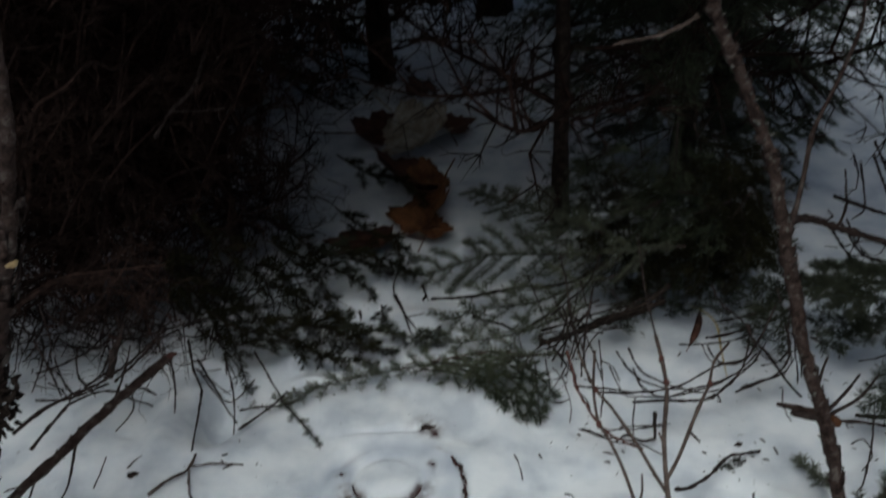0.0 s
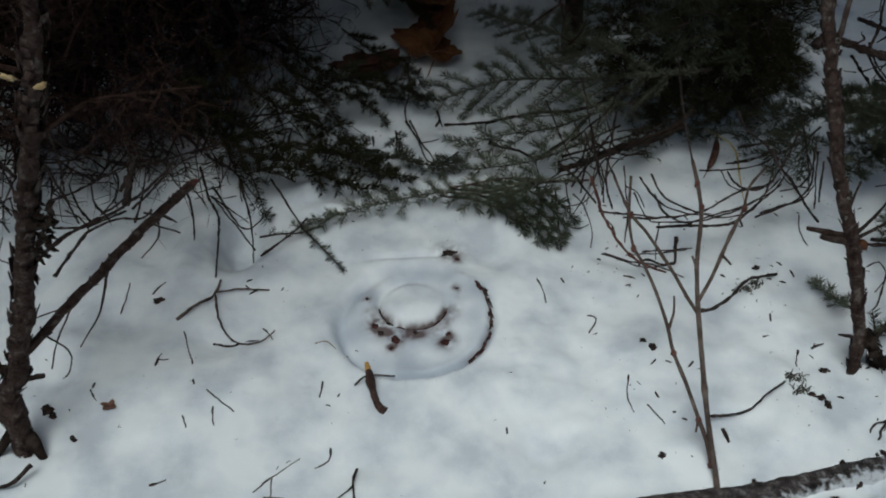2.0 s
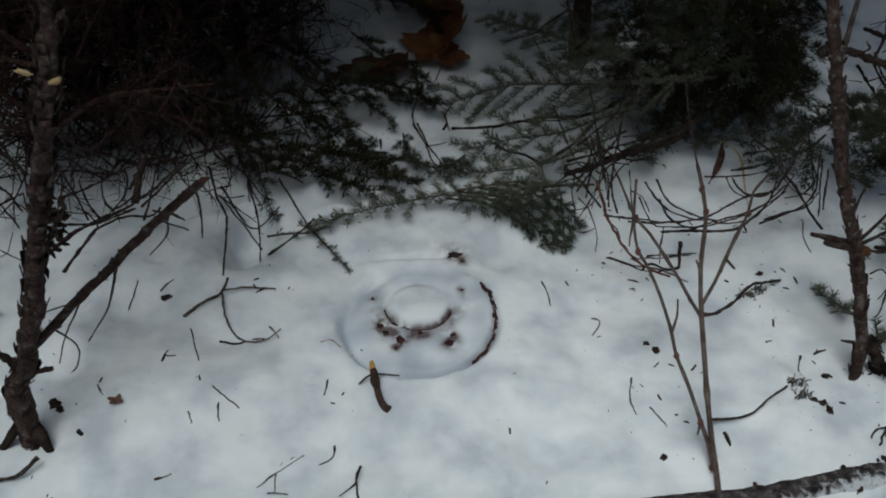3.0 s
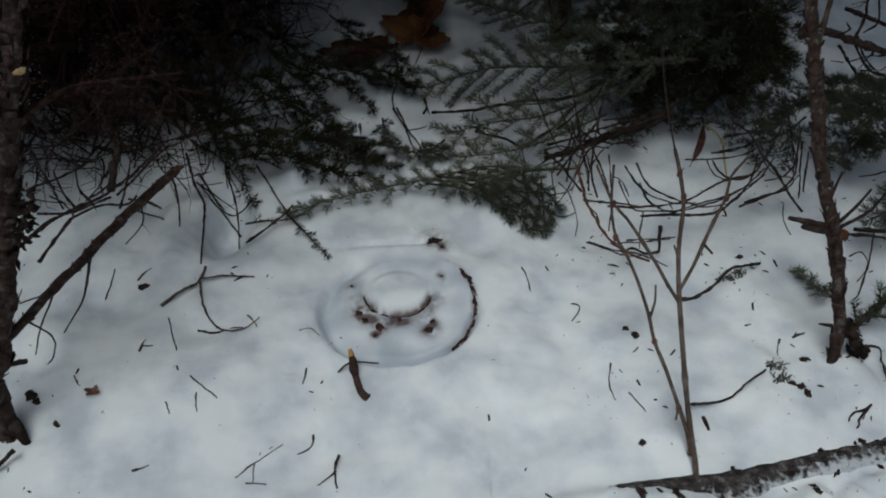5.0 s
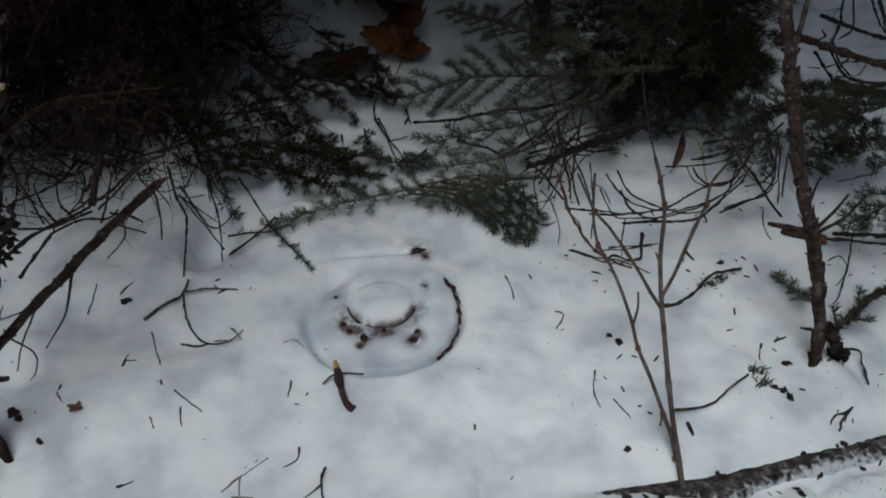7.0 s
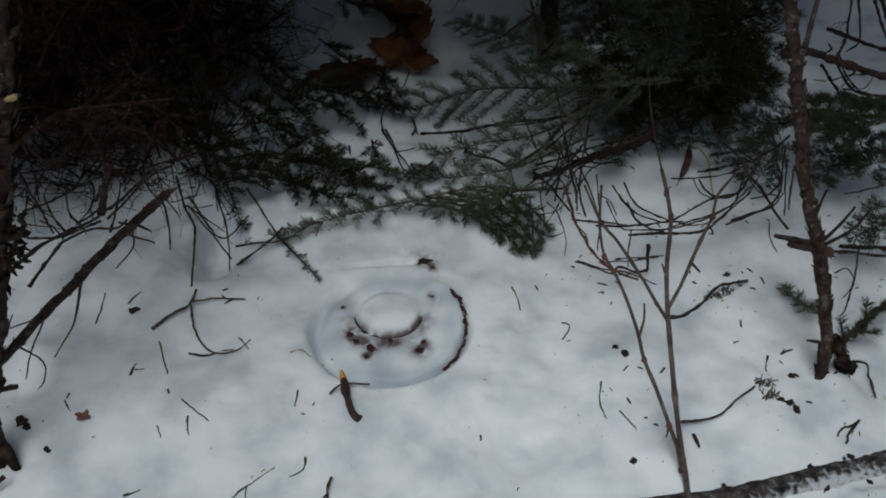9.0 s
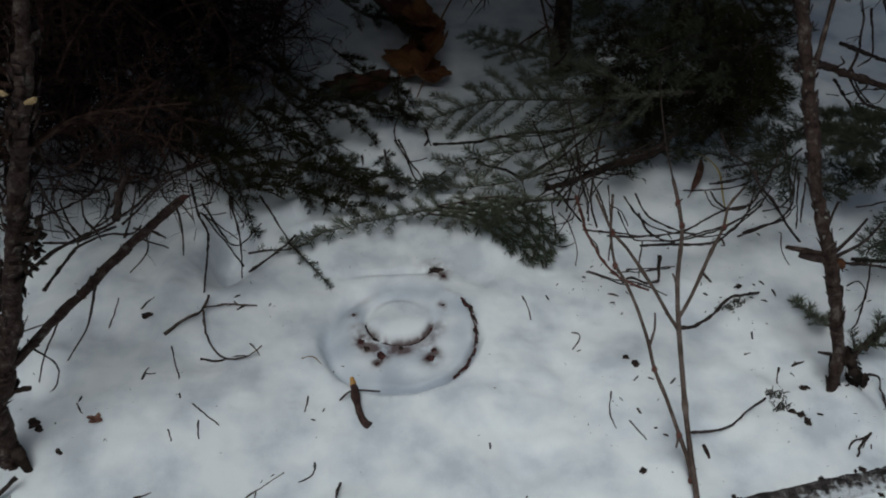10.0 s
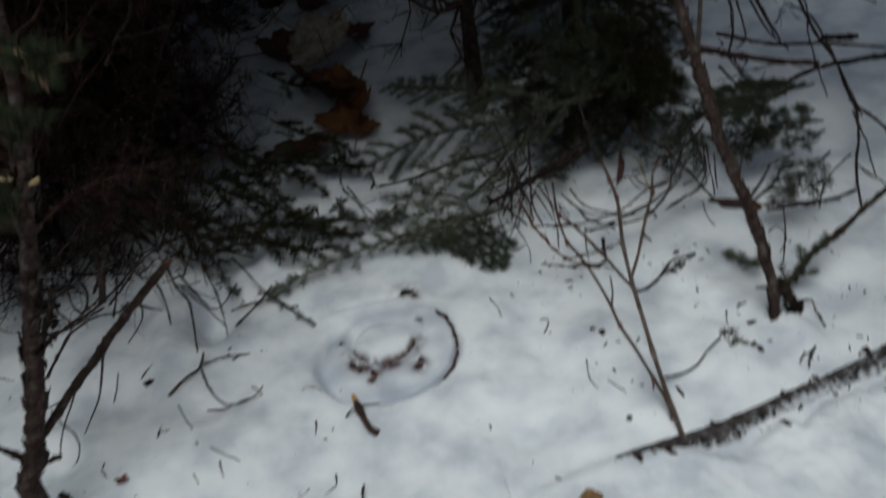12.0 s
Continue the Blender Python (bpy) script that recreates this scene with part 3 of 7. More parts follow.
def dead_trunk(stem, roots, stake, shoots, stubs, cut_stubs):
    bm = bmesh.new()
    line = tube(bm, stem, 0.0155, 0.0060, 12, 0.007, 0.10, 4, random.Random(5), 0.0006, 0.2)
    flakes(bm, line[: len(line) * 4 // 5], 0.0150, 220, 11, 0.008)
    top = part("dead_tree", bm, BARK)
    tagged(top, "slim dead tree trunk with scaly grey-brown bark and broken branches", "tree")
    for k, r in enumerate(roots):
        line_part("root", r, 0.012 - 0.003 * k, 0.004, DARKBARK, top, seed=k, wander=0.001)
    bm = bmesh.new()
    line = tube(bm, stake, 0.0062, 0.0074, 9, 0.008, 0.10, 0, random.Random(8), 0.0007)
    flakes(bm, line, 0.0060, 70, 12, 0.0032)
    side = part("broken_branch", bm, BARK, top, "bare branch broken off to a ragged reddish end")
    bm = bmesh.new()
    a, b = Vector(stake[-1]), Vector(stake[-1]) - Vector(stake[-2])
    tube(bm, [a - b * 0.02, a + b * 0.05, a + b * 0.11 + Vector((0.003, 0, -0.002))], 0.0076, 0.003, 7, 0.003, 0.25, 0, random.Random(4))
    part("broken_end", bm, REDTWIG, side)
    for k, s in enumerate(shoots):
        line_part("side_shoot", s, 0.0026 if k in (0, 2) else 0.0016, 0.0011, TWIG, side, seed=20 + k, facets=5, wander=0.0006)
    for k, s in enumerate(stubs):
        line_part("stub", s, 0.007 if k else 0.0045, 0.003, DARKBARK, top, seed=30 + k, rough=0.3, step=0.004)
    for k, s in enumerate(cut_stubs):
        a, c = Vector(s[0]), Vector(s[-1])
        bm = bmesh.new()
        bmesh.ops.create_icosphere(bm, subdivisions=3, radius=1.0)
        turn = (c - a).to_track_quat('X', 'Z').to_matrix()
        for v in bm.verts:
            q = v.co * (1 + 0.5 * noise.noise(v.co * 1.7 + Vector((k * 5, 0, 0))) + 0.3 * noise.noise(v.co * 4.1))
            v.co = turn @ Vector((q.x * 0.0085, q.y * 0.0034, q.z * 0.0034)) + a.lerp(c, 0.55)
        part("cut_stub", bm, CUTWOOD, top, "pale splintered wood where a branch broke off")
    rnd = random.Random(78)
    for k in range(11):
        z = rnd.uniform(0.44, 0.56)
        t = (z - 0.308) / (0.562 - 0.308)
        foot = Vector(stem[5]).lerp(Vector(stem[9]), t)
        turn = Matrix.Rotation(radians(rnd.uniform(35, 250)), 4, 'Z') @ Matrix.Rotation(radians(-rnd.uniform(0, 45)), 4, 'Y') @ Matrix.Rotation(rnd.uniform(0, 6.28), 4, 'X')
        child("branch", DEAD[rnd.randrange(4)], top, Matrix.Translation(foot) @ turn @ Matrix.Scale(rnd.uniform(0.35, 0.62), 4))
    rnd = random.Random(77)
    bm = bmesh.new()
    for k in range(60):
        p = Vector(stem[6]).lerp(Vector(stem[5]), rnd.random() * 0.9) + Vector((0.012 + rnd.uniform(0, 0.018), rnd.uniform(-0.012, 0.004), rnd.uniform(-0.012, 0.012)))
        tube(bm, [p, p + Vector((rnd.uniform(0.002, 0.012), rnd.uniform(-0.006, 0.006), rnd.uniform(-0.008, 0.008)))], 0.0035, 0.001, 4, 0.01, 0.3, 0, rnd)
    part("rotten_knot", bm, DARKBARK, top, "dark crumbly rotten knot")


def right_trunk(stem, root, stubs, knot, fork):
    bm = bmesh.new()
    line = tube(bm, stem, 0.0104, 0.0062, 12, 0.007, 0.12, 3, random.Random(15), 0.0008, -0.5)
    flakes(bm, line[: len(line) * 3 // 4], 0.0095, 200, 13, 0.006)
    top = part("leaning_tree", bm, BARK)
    tagged(top, "leaning slim tree trunk with rough flaking brown bark", "tree")
    line_part("root", root, 0.009, 0.005, DARKBARK, top, seed=2, rough=0.3, step=0.005)
    for k, s in enumerate(stubs):
        line_part("stub", s, 0.0058 if k in (0, 2) else 0.003, 0.0035 if k in (0, 2) else 0.0016, BARK if k == 0 else TWIG, top, seed=50 + k, rough=0.15, step=0.006)
    line_part("fork", fork, 0.0042, 0.0026, BARK, top, seed=9, knots=3)
    bm = bmesh.new()
    for k, (dx, dy, dz, s) in enumerate(((0, 0, 0.010, 0.0085), (0.008, -0.004, 0.004, 0.006), (-0.007, -0.004, 0.003, 0.006), (0.003, -0.005, 0.020, 0.007))):
        ret = bmesh.ops.create_icosphere(bm, subdivisions=3, radius=s)
        for v in ret["verts"]:
            v.co *= 1 + 0.5 * noise.noise(v.co * 150 + Vector((k, 0, 0))) + 0.25 * noise.noise(v.co * 420)
            v.co += Vector(root[-1]) + Vector((dx, dy, dz))
    foot = smooth_path([root[0], root[1], root[2]], 0.004)
    flakes(bm, foot, 0.010, 70, 21, 0.005)
    part("burl", bm, DARKBARK, top, "dark lumpy root burl")
    bm = bmesh.new()
    bmesh.ops.create_icosphere(bm, subdivisions=3, radius=0.0078)
    for v in bm.verts:
        v.co *= 1 + 0.3 * noise.noise(v.co * 160)
        v.co += Vector(knot)
    part("resin_knot", bm, LEAF, top, "orange resin knot")
    rnd = random.Random(91)
    bm = bmesh.new()
    for k in range(40):
        t = rnd.random() * 0.55 + 0.3
        i = int(t * (len(stem) - 1))
        c = Vector(stem[i]).lerp(Vector(stem[i + 1]), rnd.random())
        o = Vector((rnd.uniform(-1, 1), -abs(rnd.gauss(0, 1)), rnd.uniform(-0.3, 0.3))).normalized()
        p = c + o * 0.0095
        tube(bm, [p, p + o * rnd.uniform(0.002, 0.006) + Vector((0, 0, rnd.uniform(-0.004, 0.004)))], 0.0026, 0.0012, 4, 0.01, 0.4, 0, rnd)
    part("lichen", bm, LICHEN, top, "small pale grey lichen tufts")["kind"] = "stuff"


def sapling(stem, tip, second, forks, spurs, nodes):
    top = line_part("sapling", stem, 0.0041, 0.0027, SAPLING, None, seed=61, facets=8, knots=5, rough=0.06)
    tagged(top, "slim bare grey-brown sapling with reddish buds growing from snow", "sapling")
    line_part("shoot", tip, 0.0014, 0.0008, TWIG, top, seed=62, rough=0.06, knots=3)
    line_part("second_stem", second, 0.0030, 0.0019, SAPLING, top, seed=63, knots=6, rough=0.06)
    for k, f in enumerate(forks):
        line_part("fork", f, 0.0027, 0.0017, SAPLING, top, seed=64 + k, knots=5, rough=0.06)
    for k, s in enumerate(spurs):
        line_part("spur", s, 0.0024, 0.0014, SAPLING, top, seed=70 + k, facets=5)
    for k, p in enumerate(nodes):
        bm = bmesh.new()
        bmesh.ops.create_icosphere(bm, subdivisions=2, radius=0.0042)
        for v in bm.verts:
            v.co.z *= 1.5
            v.co *= 1 + 0.25 * noise.noise(v.co * 240 + Vector((k, 0, 0)))
            v.co += Vector(p)
        part("bud", bm, REDTWIG, top, "reddish bud")


def near_spruce(x, y, tips):
    """A young spruce beside the path; three of its boughs reach past the camera's left."""
    top = tagged(new("spruce_tree"), "young green spruce with soft bough tips", "tree", "spruces")
    bm = bmesh.new()
    tube(bm, [(x, y, -0.03), (x + 0.01, y, 0.8), (x, y + 0.02, 1.7)], 0.02, 0.004, 10, 0.03, 0.08)
    part("trunk", bm, DARKBARK, top)
    for k, t in enumerate(tips):
        a = Vector(t[0])
        root = Vector((x, y, a.z + 0.10))
        line = [root, root.lerp(a, 0.5) + Vector((0, 0, 0.02))] + [Vector(p) for p in t]
        bm, V, F = bough_shape(line, 0.034, 300 + k, per_m=1700, needle=0.011, gap=0.009, start=0.5, droop=0.5, bare=0.4)
        b = part("branch", bm, TANTWIG, top)
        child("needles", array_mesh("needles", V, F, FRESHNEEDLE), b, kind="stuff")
        bm = bmesh.new()
        bmesh.ops.create_icosphere(bm, subdivisions=2, radius=0.0022)
        bmesh.ops.translate(bm, verts=bm.verts, vec=t[-1])
        part("bud", bm, REDTWIG, b, "reddish bud")


# ---- trees ----

dead_trunk([(-0.564, -0.286, -0.050), (-0.565, -0.261, 0.067), (-0.560, -0.254, 0.106), (-0.536, -0.246, 0.144), (-0.504, -0.228, 0.233), (-0.481, -0.213, 0.308), (-0.457, -0.199, 0.379), (-0.432, -0.183, 0.458), (-0.411, -0.170, 0.526), (-0.400, -0.163, 0.562), (-0.372, -0.146, 0.680), (-0.355, -0.135, 0.800)],
    roots=[[(-0.555, -0.270, 0.026), (-0.532, -0.290, -0.010)], [(-0.559, -0.263, 0.057), (-0.599, -0.288, 0.010), (-0.638, -0.293, -0.010)]],
    stake=[(-0.517, -0.241, 0.169), (-0.465, -0.155, 0.189), (-0.412, -0.068, 0.206), (-0.342, 0.047, 0.220)],
    shoots=[[(-0.437, -0.108, 0.193), (-0.478, -0.099, 0.100), (-0.515, -0.125, 0.050)],
        [(-0.502, -0.215, 0.174), (-0.518, -0.152, 0.070), (-0.529, -0.156, 0.030), (-0.541, -0.154, 0.015)],
        [(-0.440, -0.114, 0.192), (-0.517, -0.090, 0.110), (-0.578, -0.099, 0.090)],
        [(-0.474, -0.169, 0.182), (-0.548, -0.125, 0.060), (-0.570, -0.131, 0.010)],
        [(-0.388, -0.028, 0.207), (-0.371, -0.022, 0.190), (-0.354, -0.020, 0.180)],
        [(-0.381, -0.016, 0.209), (-0.402, 0.006, 0.150), (-0.437, 0.006, 0.110)]],
    stubs=[[(-0.533, -0.250, 0.125), (-0.505, -0.249, 0.129)], [(-0.550, -0.248, 0.135), (-0.578, -0.242, 0.162), (-0.591, -0.241, 0.168)], [(-0.459, -0.212, 0.362), (-0.439, -0.213, 0.360), (-0.428, -0.211, 0.369)]],
    cut_stubs=[[(-0.403, -0.188, 0.533), (-0.389, -0.187, 0.537), (-0.381, -0.187, 0.540)], [(-0.411, -0.186, 0.543), (-0.426, -0.185, 0.548), (-0.435, -0.185, 0.551)]])
right_trunk([(0.638, -0.218, -0.050), (0.648, -0.180, 0.051), (0.640, -0.162, 0.100), (0.633, -0.140, 0.150), (0.619, -0.116, 0.200), (0.604, -0.093, 0.250), (0.591, -0.068, 0.300), (0.583, -0.043, 0.350), (0.576, -0.016, 0.400), (0.570, 0.011, 0.450), (0.561, 0.039, 0.500), (0.547, 0.066, 0.550), (0.528, 0.092, 0.600), (0.506, 0.116, 0.650), (0.487, 0.136, 0.700), (0.479, 0.150, 0.750), (0.440, 0.225, 1.159)],
    root=[(0.654, -0.172, 0.067), (0.668, -0.182, 0.046), (0.696, -0.174, -0.010)],
    stubs=[[(0.626, -0.109, 0.193), (0.601, -0.105, 0.200), (0.561, -0.100, 0.209)],
        [(0.637, -0.175, 0.060), (0.618, -0.173, 0.063)],
        [(0.622, -0.118, 0.195), (0.589, -0.115, 0.200), (0.577, -0.113, 0.204)],
        [(0.632, -0.100, 0.190), (0.661, -0.087, 0.216), (0.680, -0.076, 0.237)],
        [(0.639, -0.095, 0.180), (0.683, -0.084, 0.201), (0.709, -0.071, 0.229)],
        [(0.615, -0.094, 0.223), (0.625, -0.079, 0.252), (0.632, -0.072, 0.267)]],
    knot=(0.642, -0.112, 0.184),
    fork=[(0.574, -0.008, 0.415), (0.627, 0.098, 0.455), (0.646, 0.136, 0.518), (0.681, 0.169, 0.573), (0.721, 0.211, 0.643), (0.731, 0.236, 0.685)])
stick("dead_branch", "thin dark dead branch reaching out from the leaning trunk", "branch", [(0.639, -0.112, 0.186), (0.681, -0.115, 0.181), (0.726, -0.118, 0.174), (0.787, -0.122, 0.167)], 0.0028, 0.0015, TWIG, seed=101, on_snow=False)
stick("dead_branch", "grey-brown bare branch behind the leaning trunk", "branch", [(0.685, 0.273, 0.300), (0.755, 0.323, 0.270), (0.810, 0.319, 0.250), (0.887, 0.299, 0.230), (0.962, 0.252, 0.220)], 0.0080, 0.0050, BARK, sides=[([(0.801, 0.324, 0.250), (0.809, 0.329, 0.300), (0.760, 0.254, 0.400)], 0.0030, 0.0015), ([(0.841, 0.315, 0.240), (0.849, 0.343, 0.200), (0.864, 0.386, 0.150)], 0.0020, 0.0010), ([(0.765, 0.310, 0.270), (0.785, 0.317, 0.280), (0.768, 0.301, 0.300)], 0.0020, 0.0010)], seed=102, knots=3)
sapling([(0.395, -0.399, -0.006), (0.397, -0.358, 0.012), (0.395, -0.327, 0.034), (0.392, -0.288, 0.072), (0.390, -0.245, 0.116), (0.389, -0.200, 0.160), (0.391, -0.156, 0.205), (0.401, -0.111, 0.249), (0.398, -0.078, 0.283), (0.393, -0.056, 0.304)],
    tip=[(0.393, -0.056, 0.304), (0.386, -0.020, 0.340), (0.383, 0.014, 0.374), (0.382, 0.048, 0.409)],
    second=[(0.395, -0.351, 0.009), (0.390, -0.329, 0.031), (0.381, -0.307, 0.053), (0.366, -0.271, 0.089), (0.352, -0.243, 0.117), (0.345, -0.216, 0.145), (0.332, -0.182, 0.178), (0.316, -0.154, 0.207), (0.305, -0.139, 0.221), (0.301, -0.109, 0.252), (0.307, -0.069, 0.291)],
    forks=[[(0.388, -0.206, 0.155), (0.376, -0.192, 0.169), (0.362, -0.172, 0.189), (0.344, -0.149, 0.212), (0.322, -0.123, 0.237), (0.304, -0.108, 0.253), (0.290, -0.083, 0.278), (0.283, -0.069, 0.292)], [(0.390, -0.194, 0.167), (0.409, -0.173, 0.187), (0.425, -0.151, 0.209), (0.441, -0.129, 0.231), (0.460, -0.106, 0.255), (0.469, -0.085, 0.275), (0.494, -0.066, 0.294)]],
    spurs=[[(0.346, -0.221, 0.139), (0.355, -0.205, 0.156), (0.357, -0.188, 0.172)], [(0.376, -0.192, 0.169), (0.371, -0.189, 0.172)], [(0.390, -0.161, 0.199), (0.385, -0.150, 0.210)], [(0.380, -0.310, 0.051), (0.376, -0.320, 0.041)], [(0.427, -0.151, 0.209), (0.438, -0.160, 0.200)]],
    nodes=[(0.305, -0.141, 0.220), (0.461, -0.106, 0.254), (0.352, -0.243, 0.117), (0.381, -0.308, 0.052), (0.402, -0.103, 0.257), (0.398, -0.080, 0.280), (0.394, -0.351, 0.009), (0.304, -0.108, 0.253)])

# ---- arching bare twigs behind the sapling ----
stick("bare_twig", "thin dark bare twig arching over the snow", "twig", [(0.298, 0.148, 0.140), (0.303, 0.098, 0.130), (0.308, 0.050, 0.120), (0.324, 0.023, 0.100), (0.342, 0.001, 0.090), (0.377, -0.009, 0.070), (0.400, -0.016, 0.060)], 0.0027, 0.0018, REDTWIG, seed=103, knots=4, rough=0.3, group="arching bare twigs")
stick("bare_twig", "thin dark bare twig arching over the snow", "twig", [(0.337, 0.053, 0.120), (0.390, 0.060, 0.110), (0.461, 0.075, 0.100), (0.511, 0.104, 0.100), (0.558, 0.132, 0.100), (0.599, 0.128, 0.110)], 0.0021, 0.0014, TWIG, seed=104, rough=0.3, group="arching bare twigs")
stick("bare_twig", "thin dark bare twig arching over the snow", "twig", [(0.300, 0.074, 0.120), (0.333, 0.080, 0.110), (0.363, 0.083, 0.100), (0.394, 0.073, 0.100)], 0.0018, 0.0012, TWIG, seed=105, rough=0.3, group="arching bare twigs")
stick("bare_twig", "thin dark bare twig arching over the snow", "twig", [(0.385, 0.161, 0.120), (0.396, 0.120, 0.120), (0.420, 0.105, 0.100), (0.452, 0.089, 0.090), (0.484, 0.083, 0.090)], 0.0018, 0.0011, TWIG, seed=106, rough=0.3, group="arching bare twigs")
stick("bare_twig", "thin dark bare twig arching over the snow", "twig", [(0.396, 0.060, 0.090), (0.444, 0.071, 0.080), (0.485, 0.061, 0.080), (0.521, 0.061, 0.090), (0.554, 0.081, 0.100), (0.586, 0.108, 0.120), (0.604, 0.146, 0.150)], 0.0019, 0.0014, TWIG, sides=[([(0.536, 0.069, 0.090), (0.542, 0.064, 0.080), (0.534, 0.066, 0.080)], 0.0015, 0.0010)], seed=107, rough=0.3, group="arching bare twigs")
stick("bare_twig", "thin dark bare twig arching over the snow", "twig", [(0.449, 0.072, 0.080), (0.487, 0.078, 0.090), (0.532, 0.090, 0.100), (0.582, 0.102, 0.110), (0.612, 0.114, 0.120)], 0.0017, 0.0011, TWIG, seed=108, rough=0.3, group="arching bare twigs")
stick("bare_twig", "thin dark bare twig arching over the snow", "twig", [(0.518, 0.248, 0.060), (0.566, 0.221, 0.080), (0.605, 0.208, 0.100), (0.616, 0.190, 0.120)], 0.0015, 0.0012, TWIG, seed=109, rough=0.3, group="arching bare twigs")
stick("bare_twig", "thin dark bare twig arching over the snow", "twig", [(0.566, 0.252, 0.070), (0.599, 0.235, 0.090), (0.618, 0.214, 0.120)], 0.0015, 0.0011, TWIG, seed=110, rough=0.3, group="arching bare twigs")
stick("bare_twig", "thin dark bare twig arching over the snow", "twig", [(0.562, 0.255, 0.050), (0.560, 0.207, 0.060), (0.567, 0.161, 0.080), (0.594, 0.136, 0.100)], 0.0014, 0.0011, TWIG, seed=111, rough=0.3, group="arching bare twigs")
stick("bare_twig", "dark bare branch sloping down into the snow", "twig", [(0.598, 0.151, 0.170), (0.605, 0.127, 0.150), (0.637, 0.125, 0.110), (0.670, 0.123, 0.060), (0.702, 0.127, 0.020)], 0.0027, 0.0021, TWIG, seed=112, knots=3, rough=0.3, group="arching bare twigs")
stick("bare_twig", "thin dark bare twig arching over the snow", "twig", [(0.584, 0.120, 0.050), (0.617, 0.122, 0.060), (0.649, 0.117, 0.080), (0.661, 0.116, 0.110), (0.653, 0.113, 0.160), (0.653, 0.121, 0.200)], 0.0021, 0.0014, TWIG, seed=113, rough=0.3, group="arching bare twigs")
stick("bare_twig", "thin dark bare twig arching over the snow", "twig", [(0.691, 0.274, 0.160), (0.700, 0.251, 0.120), (0.710, 0.232, 0.070), (0.720, 0.225, 0.020)], 0.0018, 0.0011, TWIG, seed=114, rough=0.3, group="arching bare twigs")
stick("bare_twig", "thin dark bare twig arching over the snow", "twig", [(0.685, 0.168, 0.140), (0.705, 0.181, 0.070), (0.715, 0.177, 0.010)], 0.0015, 0.0011, TWIG, seed=115, rough=0.3, group="arching bare twigs")
stick("bare_twig", "thin dark bare twig arching over the snow", "twig", [(0.307, 0.045, 0.050), (0.332, 0.021, 0.060), (0.363, 0.008, 0.060), (0.394, 0.001, 0.060)], 0.0014, 0.0011, TWIG, seed=116, rough=0.3, group="arching bare twigs")
stick("bare_twig", "thin dark bare twig arching over the snow", "twig", [(0.343, 0.029, 0.060), (0.398, 0.040, 0.050), (0.455, 0.064, 0.030)], 0.0012, 0.0010, TWIG, seed=117, rough=0.3, group="arching bare twigs")
stick("bare_twig", "thin dark bare twig arching over the snow", "twig", [(0.350, 0.113, 0.140), (0.369, 0.109, 0.130), (0.376, 0.078, 0.120)], 0.0012, 0.0008, TWIG, seed=118, rough=0.3, group="arching bare twigs")
stick("bare_twig", "thin dark bare twig arching over the snow", "twig", [(0.364, 0.109, 0.130), (0.384, 0.070, 0.100), (0.419, 0.072, 0.090), (0.460, 0.077, 0.080)], 0.0014, 0.0010, TWIG, seed=119, rough=0.3, group="arching bare twigs")
stick("bare_twig", "thin dark bare twig arching over the snow", "twig", [(0.305, 0.058, 0.120), (0.318, 0.047, 0.110), (0.321, 0.023, 0.100)], 0.0011, 0.0008, TWIG, seed=120, rough=0.3, group="arching bare twigs")
stick("bare_twig", "thin dark bare twig arching over the snow", "twig", [(0.352, 0.149, 0.160), (0.348, 0.072, 0.100), (0.341, 0.038, 0.080)], 0.0014, 0.0010, TWIG, seed=121, rough=0.3, group="arching bare twigs")
stick("bare_twig", "thin dark bare twig arching over the snow", "twig", [(0.607, 0.127, 0.140), (0.626, 0.113, 0.120), (0.690, 0.175, 0.060)], 0.0014, 0.0010, TWIG, seed=122, rough=0.3, group="arching bare twigs")
stick("bare_twig", "thin dark bare twig arching over the snow", "twig", [(0.557, 0.230, 0.200), (0.574, 0.213, 0.170), (0.596, 0.186, 0.160), (0.610, 0.146, 0.150)], 0.0021, 0.0017, TWIG, seed=123, rough=0.3, group="arching bare twigs")
stick("bare_twig", "thin dark bare twig arching over the snow", "twig", [(0.561, 0.205, 0.140), (0.601, 0.197, 0.150), (0.622, 0.180, 0.170)], 0.0012, 0.0010, TWIG, seed=124, rough=0.3, group="arching bare twigs")
stick("bare_twig", "short dark upright stick in the snow", "twig", [(0.437, 0.075, 0.055), (0.438, 0.067, 0.030), (0.436, 0.053, 0.012)], 0.0029, 0.0022, DEBRIS, seed=125, rough=0.3, group="arching bare twigs")
stick("bare_twig", "thin dark bare twig arching over the snow", "twig", [(0.432, 0.045, 0.020), (0.416, 0.054, 0.010), (0.391, 0.059, 0.020), (0.363, 0.025, 0.040)], 0.0024, 0.0014, TWIG, seed=126, knots=3, rough=0.3, group="arching bare twigs")
stick("bare_twig", "thin dark bare twig arching over the snow", "twig", [(0.399, 0.061, 0.100), (0.397, 0.046, 0.070), (0.393, 0.026, 0.050)], 0.0012, 0.0010, TWIG, seed=127, rough=0.3, group="arching bare twigs")

